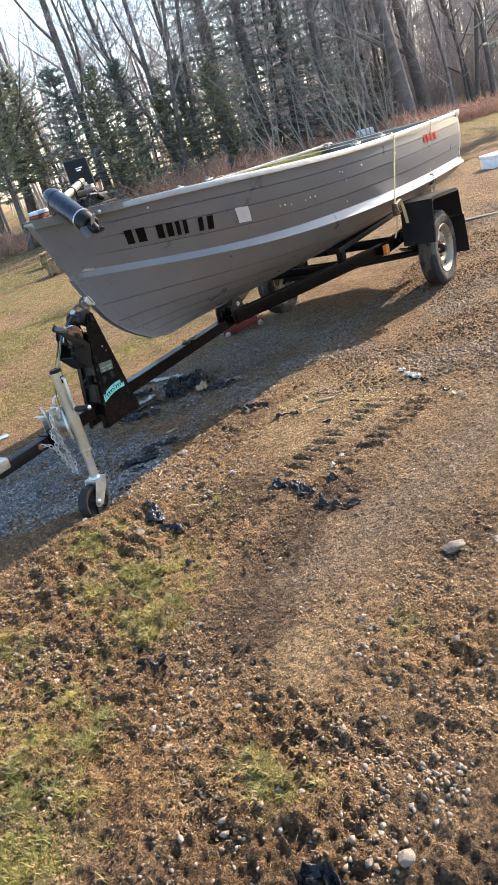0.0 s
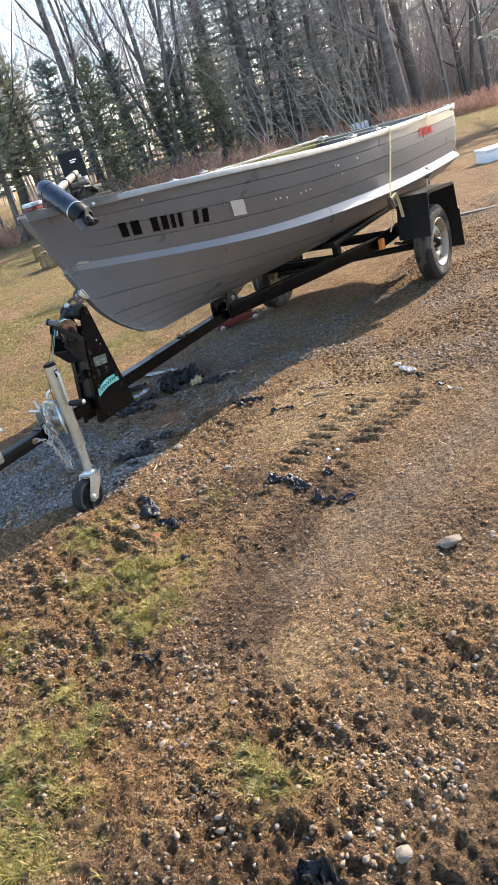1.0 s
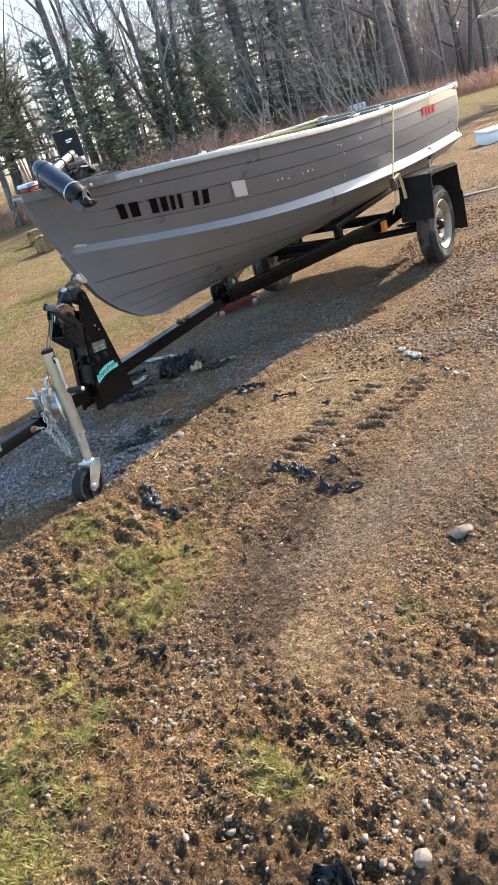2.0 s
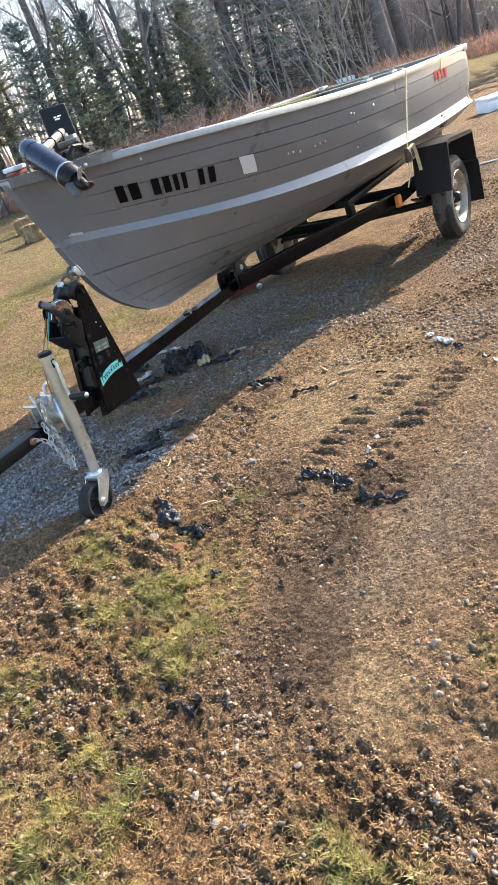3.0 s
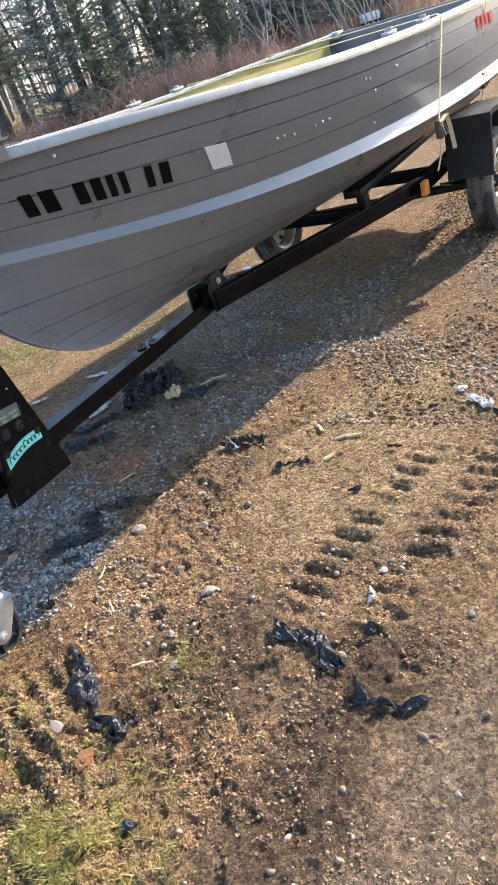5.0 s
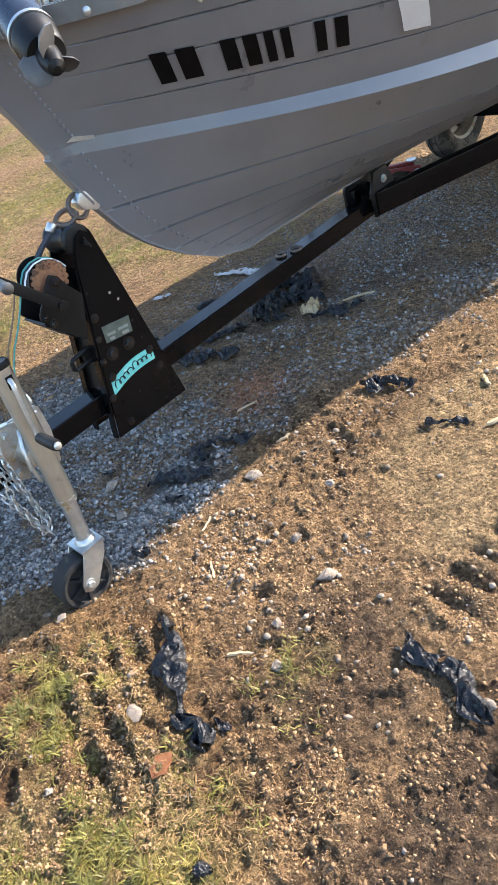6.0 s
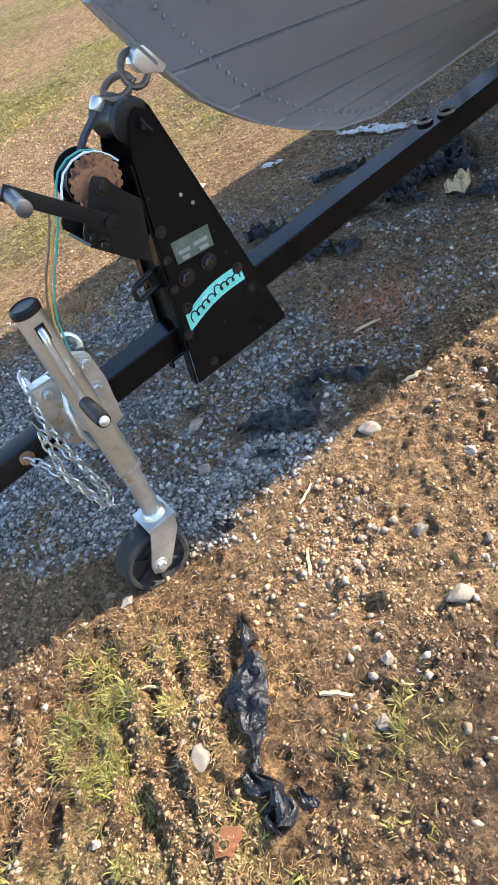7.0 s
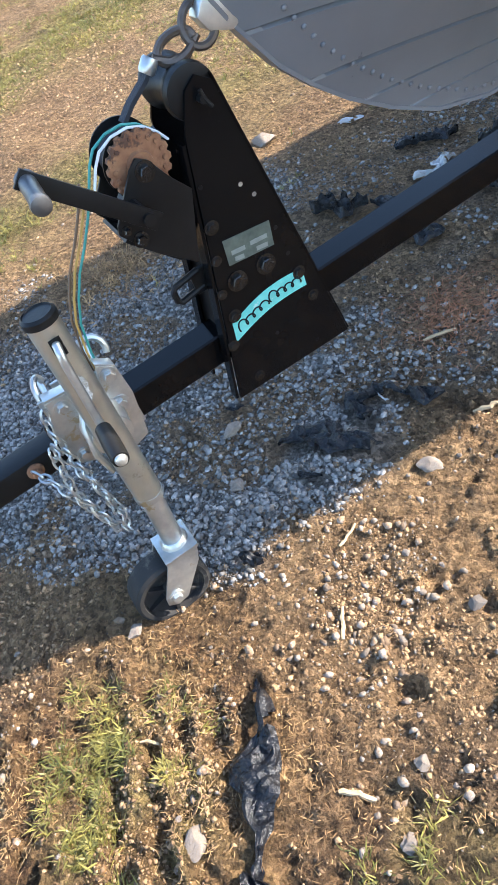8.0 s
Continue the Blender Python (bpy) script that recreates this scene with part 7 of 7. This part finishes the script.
COVER = []
for path, wide, *_ in FILMS + SCRAPS:
    for (a0, b0), (a1, b1) in zip(path, path[1:]):
        for k in range(5):
            COVER.append((a0 + (a1 - a0) * k / 4, b0 + (b1 - b0) * k / 4, 0.45 * wide))


def stick(a, b, r, seed, mat=None):
    rng = random.Random(seed)
    (x0, y0), (x1, y1) = rig_xy(*a), rig_xy(*b)
    p, q = Vector((x0, y0, floor_z(x0, y0) + r * 0.8)), Vector((x1, y1, floor_z(x1, y1) + r * 0.8))
    mid = (p + q) / 2
    pts = [p.lerp(q, k / 6) - mid + Vector((rng.uniform(-1, 1), rng.uniform(-1, 1), rng.uniform(0, 0.6))) * r * 0.7 for k in range(7)]
    bm = bmesh.new()
    tube(bm, pts, [r * rng.uniform(0.8, 1.1) * (0.7 if k in (0, 6) else 1) for k in range(7)], 7)
    solo("stick", bm, mat or TWIG, "short dry tan stick on the dirt", "stick", Matrix.Translation(mid), "sticks on the ground")


for k, (a, b, r) in enumerate((((0.80, 0.68), (0.835, 0.765), 0.007), ((0.66, 0.70), (0.70, 0.72), 0.007), ((-0.275, 0.603), (-0.235, 0.645), 0.0045), ((0.88, 0.57), (0.84, 0.61), 0.006), ((1.30, -0.12), (1.20, -0.20), 0.006), ((1.06, -0.12), (1.16, -0.16), 0.005), ((0.36, 0.19), (0.40, 0.21), 0.005), ((0.02, 0.25), (-0.03, 0.27), 0.003), ((-0.10, 0.37), (-0.13, 0.42), 0.004), ((0.43, -0.05), (0.50, -0.02), 0.004), ((-0.5, 0.35), (-0.44, 0.40), 0.003))):
    stick(a, b, r, 60 + k)

lx, ly = rig_xy(-0.555, 0.676)
bm = bmesh.new()
ring = [(0, 0), (0.012, 0.014), (0.026, 0.010), (0.034, 0.020), (0.050, 0.008), (0.060, 0), (0.048, -0.012), (0.034, -0.014), (0.024, -0.022), (0.014, -0.010)]
c0 = bm.verts.new((0.030, 0, 0.006))
rv = [bm.verts.new((a, b, 0.004 + 0.012 * abs(math.sin(9 * a + 50 * b)))) for a, b in ring]
for k in range(len(rv)):
    bm.faces.new((c0, rv[k], rv[(k + 1) % len(rv)]))
bmesh.ops.solidify(bm, geom=bm.faces[:], thickness=0.0008)
solo("fallen_leaf", bm, LEAFM, "curled orange-brown dead leaf on the grass", "leaf", pose(lx, ly, floor_z(lx, ly) + 0.003, 8, -6, 60))

# ---- loose stones, clods, straw and grass ----


def rock_shape(seed, detail):
    """A broken stone: a ball cut by flat faces, then roughened a little."""
    bm = bmesh.new()
    bmesh.ops.create_icosphere(bm, subdivisions=detail, radius=1.0)
    rng = random.Random(seed)
    sx, sy, sz = rng.uniform(0.85, 1.35), rng.uniform(0.7, 1.05), rng.uniform(0.5, 0.85)
    cuts = [(Vector((rng.uniform(-1, 1), rng.uniform(-1, 1), rng.uniform(-1, 1))).normalized(), rng.uniform(0.6, 0.88)) for _ in range(12)]
    shift = Vector((rng.uniform(0, 50), rng.uniform(0, 50), rng.uniform(0, 50)))
    for v in bm.verts:
        for nn, k in cuts:
            e = v.co.dot(nn)
            if e > k:
                v.co -= nn * (e - k)
        v.co *= 1 + 0.16 * noise.noise(v.co * 1.6 + shift) + (0.05 * noise.noise(v.co * 5 + shift) if detail > 1 else rng.uniform(-0.1, 0.1))
        v.co = Vector((v.co.x * sx, v.co.y * sy, v.co.z * sz))
    return bm


def scatter(n, seed, weight, box):
    """n ground places in a box of the boat's frame, thinned by weight(s, w, x, y)."""
    rng = np.random.RandomState(seed)
    out = []
    got = 0
    while got < n:
        s, w = rng.uniform(box[0], box[1], 40000), rng.uniform(box[2], box[3], 40000)
        x, y = ORIGIN.x + s * AFT.x + w * PORT.x, ORIGIN.y + s * AFT.y + w * PORT.y
        ok = rng.uniform(0, 1, 40000) < weight(s, w, x, y)
        out.append(np.stack([x[ok], y[ok]], 1))
        got += int(ok.sum())
    return np.concatenate(out)[:n], rng


def near(x, y):
    """Thins what lies far off: 1 close to the walk, less beyond."""
    s, w = to_rig(x, y)
    free = np.ones_like(x)
    for a, b, r in COVER:
        free *= (s - a) ** 2 + (w - b) ** 2 > r * r
    return free * np.clip(1.6 / (0.2 + np.hypot(x + 0.2, y - 1.6)), 0, 1) ** 1.3


def chip_shape(seed):
    """An uneven eight-sided crumb."""
    rng = np.random.RandomState(seed)
    v = np.array([(1, 0, 0), (-1, 0, 0), (0, 1, 0), (0, -1, 0), (0, 0, 0.7), (0, 0, -0.7)]) + rng.uniform(-0.38, 0.38, (6, 3))
    f = [(0, 2, 4), (2, 1, 4), (1, 3, 4), (3, 0, 4), (2, 0, 5), (1, 2, 5), (3, 1, 5), (0, 3, 5)]
    return v, np.array(f)


def pebbles(name, n, seed, weight, box, lo, hi, power, mat, label, sink=0.35, chips=False):
    pts, rng = scatter(n, seed, weight, box)
    shapes = []
    for k in range(5):
        if chips:
            shapes.append(chip_shape(seed + k))
            continue
        bm = rock_shape(seed + k, 1)
        me = bpy.data.meshes.new("tmp")
        bm.to_mesh(me)
        bm.free()
        v = np.zeros(len(me.vertices) * 3)
        me.vertices.foreach_get("co", v)
        f = np.array([p.vertices[:] for p in me.polygons])
        bpy.data.meshes.remove(me)
        shapes.append((v.reshape(-1, 3), f))
    z = height(pts[:, 0], pts[:, 1])
    size = lo * (hi / lo) ** (rng.uniform(0, 1, n) ** power)
    a, t = rng.uniform(0, 6.28, n), rng.uniform(-0.6, 0.6, n)
    ca, sa, ct, st = np.cos(a), np.sin(a), np.cos(t), np.sin(t)
    turn = np.stack([np.stack([ca, -sa * ct, sa * st], -1), np.stack([sa, ca * ct, -ca * st], -1), np.stack([0 * a, st, ct], -1)], 1)
    vs, fs, base = [], [], 0
    for k, (v, f) in enumerate(shapes):
        m = np.arange(n) % 5 == k
        q = np.einsum("vj,nij->nvi", v, turn[m]) * size[m][:, None, None]
        q += np.stack([pts[m, 0], pts[m, 1], z[m] + size[m] * (0.6 - sink * 1.4)], 1)[:, None, :]
        vs.append(q.reshape(-1, 3))
        fs.append((f[None] + (base + len(v) * np.arange(m.sum()))[:, None, None]).reshape(-1, 3))
        base += len(v) * int(m.sum())
    v, f = np.concatenate(vs), np.concatenate(fs)
    me = bpy.data.meshes.new(name)
    me.vertices.add(len(v))
    me.vertices.foreach_set("co", v.astype(np.float32).ravel())
    me.loops.add(len(f) * 3)
    me.loops.foreach_set("vertex_index", f.astype(np.int32).ravel())
    me.polygons.add(len(f))
    me.polygons.foreach_set("loop_start", (np.arange(len(f)) * 3).astype(np.int32))
    me.update(calc_edges=True)
    me.materials.append(mat)
    return tagged(new(name, me), label, "gravel" if "clod" not in name else "soil", kind="stuff")


def wt_grey(s, w, x, y):
    return zones(x, y)[0] * near(x, y) * np.clip(0.8 + 0.7 * lattice(x, y, 0.22, 71), 0.25, 1)


def wt_tan(s, w, x, y):
    g, gr, sa, st = zones(x, y)
    return near(x, y) * (1 - 0.6 * g) * (0.12 + 0.75 * st) * (1 - 0.8 * sa) * (1 - 0.6 * gr) * np.clip(0.35 + 1.5 * lattice(x, y, 0.17, 72), 0.03, 1)


def wt_clod(s, w, x, y):
    g, gr, sa, st = zones(x, y)
    da, ma = bed(x, y)
    return near(x, y) * (1 - 0.8 * g) * np.clip(0.45 + 0.4 * st + 0.4 * da + 0.4 * ma, 0, 1) * (1 - 0.6 * sa) * np.clip(0.5 + 1.2 * lattice(x, y, 0.14, 73), 0.05, 1)


BOX = (-2.6, 3.6, -1.6, 2.6)
pebbles("gravel", 62000, 101, wt_grey, BOX, 0.0020, 0.0092, 2.1, GRAVEL, "loose grey limestone gravel under the trailer tongue")
pebbles("pebbles", 15000, 111, wt_tan, BOX, 0.0018, 0.0115, 3.0, PEBBLE, "scattered pale angular pebbles in the brown soil", 0.45)
pebbles("soil_clods", 100000, 121, lambda s, w, x, y: wt_clod(s, w, x, y) * (1 - 0.85 * bed(x, y)[0]) * (1 - 0.45 * wheel_track(x, y)), BOX, 0.0014, 0.0064, 2.2, CLOD, "crumbs and clods of brown soil", 0.40, True)
pebbles("damp_clods", 30000, 126, lambda s, w, x, y: wt_clod(s, w, x, y) * np.clip(bed(x, y)[0] + 0.35 * bed(x, y)[1], 0, 1), BOX, 0.0014, 0.0080, 2.6, DAMPCLOD, "dark crumbs and clods of damp soil", 0.48, True)

pebbles("far_gravel", 26000, 181, lambda s, w, x, y: np.clip(2.6 / (0.6 + np.hypot(s - 0.6, w - 0.8)), 0, 1) ** 1.2 * np.clip(0.15 + 1.5 * lattice(x, y, 0.33, 79), 0.04, 1), (0.9, 6.0, 0.15, 3.2), 0.003, 0.013, 2.2, PEBBLE, "scattered gravel on the packed yard beside the boat", 0.4, True)
pebbles("far_clods", 26000, 191, lambda s, w, x, y: np.clip(2.6 / (0.6 + np.hypot(s - 0.6, w - 0.8)), 0, 1) ** 1.2 * np.clip(0.25 + 1.5 * lattice(x, y, 0.27, 80), 0.05, 1), (0.9, 6.0, 0.15, 3.2), 0.003, 0.014, 2.2, DAMPCLOD, "dark crumbs of soil on the packed yard beside the boat", 0.4, True)


def blades(name, n, seed, weight, box, lo, hi, wide, flat, mat, label, tuft=1):
    pts, rng = scatter(n // tuft, seed, weight, box)
    if tuft > 1:
        pts = np.repeat(pts, tuft, 0) + rng.normal(0, 0.0055, (n // tuft * tuft, 2))
        n = len(pts)
    z = height(pts[:, 0], pts[:, 1])
    az, ln = rng.uniform(0, 6.28, n), rng.uniform(lo, hi, n)
    up = rng.uniform(0.5, 1.2, n) if not flat else rng.uniform(0.0, 0.6, n) ** 2 * 1.4
    d = np.stack([np.cos(az), np.sin(az)], 1)
    side_v = np.stack([-np.sin(az), np.cos(az)], 1) * (wide * rng.uniform(0.6, 1.3, n))[:, None]
    v = np.zeros((n, 5, 3))
    for k, (f, wf) in enumerate(((0, 1), (0, -1), (0.55, -0.8), (0.55, 0.8), (1, 0))):
        r = ln * f * np.cos(up) * (1 + (0 if flat else 0.4 * f))
        v[:, k, :2] = pts + d * r[:, None] + side_v * wf
        v[:, k, 2] = z + (0.004 if flat else -0.002) + ln * np.sin(up) * f * (1 - (0 if flat else 0.35 * f))
    b = (np.arange(n) * 5)[:, None]
    quads, tris = b + np.array([[0, 1, 2, 3]]), b + np.array([[3, 2, 4]])
    me = bpy.data.meshes.new(name)
    me.from_pydata(v.reshape(-1, 3).tolist(), [], quads.tolist() + tris.tolist())
    me.materials.append(mat)
    return tagged(new(name, me), label, "grass", kind="stuff")


def wt_grass(s, w, x, y):
    g, gr, sa, st = zones(x, y)
    return gr**0.9 * near(x, y) * np.clip(0.05 + 1.4 * lattice(x, y, 0.04, 74) + 0.6 * lattice(x, y, 0.15, 75), 0, 1)


def wt_straw(s, w, x, y):
    g, gr, sa, st = zones(x, y)
    return near(x, y) * np.clip(0.012 + 0.4 * gr + 0.9 * bed(x, y)[1] + 0.03 * st, 0.01, 1) * (1 - 0.9 * sa) * np.clip(0.5 + 1.0 * lattice(x, y, 0.16, 76), 0.05, 1)


blades("grass", 21000, 131, wt_grass, (-2.0, 0.3, 0.0, 2.1), 0.009, 0.030, 0.0012, False, GRASS, "sparse short green grass tufts", 9)
blades("straw", 26000, 141, wt_straw, BOX, 0.004, 0.017, 0.0006, True, STRAW, "dead straw and grass stems over the soil")


def wt_lawn(s, w, x, y):
    return zones(x, y)[1] * np.clip(7 / (1 + np.hypot(x, y - 2)), 0, 1) ** 2 * np.clip(0.5 + 1.2 * lattice(x, y, 0.25, 77), 0, 1)


blades("lawn_grass", 72000, 151, wt_lawn, (-1.6, 4.6, -6.5, -0.8), 0.012, 0.042, 0.0018, False, GRASS, "thin grass on the lit field behind the trailer", 8)
blades("dry_tuft", 900, 145, lambda s, w, x, y: np.exp(-(((s - 0.02) / 0.10) ** 2 + ((w + 0.98) / 0.13) ** 2)), (-0.3, 0.4, -1.4, -0.6), 0.02, 0.06, 0.0009, False, STRAW, "tuft of dry dead grass in the gravel", 6)
blades("brown_litter", 700, 146, lambda s, w, x, y: np.exp(-(((s - 0.53) / 0.10) ** 2 + ((w + 0.07) / 0.09) ** 2)), (0.2, 0.9, -0.4, 0.3), 0.012, 0.04, 0.0007, True, LEAFM, "patch of reddish brown needles on the gravel")
blades("field_straw", 9000, 161, lambda s, w, x, y: np.clip(5 / (1 + np.hypot(x, y - 2)), 0, 1) ** 2, (-1.6, 4.6, -6, -0.9), 0.012, 0.04, 0.0010, True, STRAW, "dead straw on the lit field behind the trailer")
pebbles("field_clods", 15000, 171, lambda s, w, x, y: np.clip(4 / (1 + np.hypot(x, y - 2)), 0, 1) ** 2 * np.clip(0.2 + 1.6 * lattice(0.4 * s, w, 0.4, 78), 0.03, 1), (-1.6, 4.6, -5.0, -0.8), 0.003, 0.012, 2.2, CLOD, "clods of brown soil on the lit field", 0.35, True)

# single stones: a few known ones, then the loose ones round the jack
SHAPES = []
for k in range(9):
    bm = rock_shape(300 + k, 3 if k < 3 else 2)
    SHAPES.append(finish("stone", bm, STONE, 40))


def stone(s, w, r, k, turn):
    x, y = rig_xy(s, w)
    o = new("stone", SHAPES[k])
    o.parent = GROUND
    o.matrix_world = pose(x, y, floor_z(x, y) + 0.22 * r, turn * 13 % 40 - 20, turn * 7 % 30 - 15, turn) @ Matrix.Scale(r, 4)


for k, (s, w, r) in enumerate(((-0.389, 1.75, 0.038), (-1.374, 1.956, 0.021), (-0.037, -0.137, 0.022), (-0.425, 0.156, 0.019), (-0.107, 0.009, 0.020), (0.207, 0.235, 0.020), (0.078, 0.505, 0.015), (-0.153, 0.647, 0.013), (-0.486, 0.543, 0.020), (-0.236, 0.716, 0.013), (0.748, -1.289, 0.045), (0.015, 0.656, 0.022), (-0.233, 0.716, 0.014), (0.283, 0.452, 0.018), (-0.08, 1.10, 0.014), (-1.30, 1.30, 0.013), (-1.26, 1.22, 0.012), (-1.29, 1.36, 0.010))):
    stone(s, w, r, k % 3, 37 * k)
rngs = random.Random(9)
left = 300 - 18
while left > 0:
    s, w = rngs.uniform(-1.7, 0.9), rngs.uniform(-0.4, 2.0)
    x, y = rig_xy(s, w)
    g, gr, sa, st = [float(a[0]) for a in zones(np.array([x]), np.array([y]))]
    if rngs.random() < 0.25 + 0.6 * st + 0.35 * g - 0.3 * gr:
        stone(s, w, rngs.uniform(0.004, 0.0065) if rngs.random() < 0.75 else rngs.uniform(0.0065, 0.0115), rngs.randrange(9), rngs.uniform(0, 360))
        left -= 1
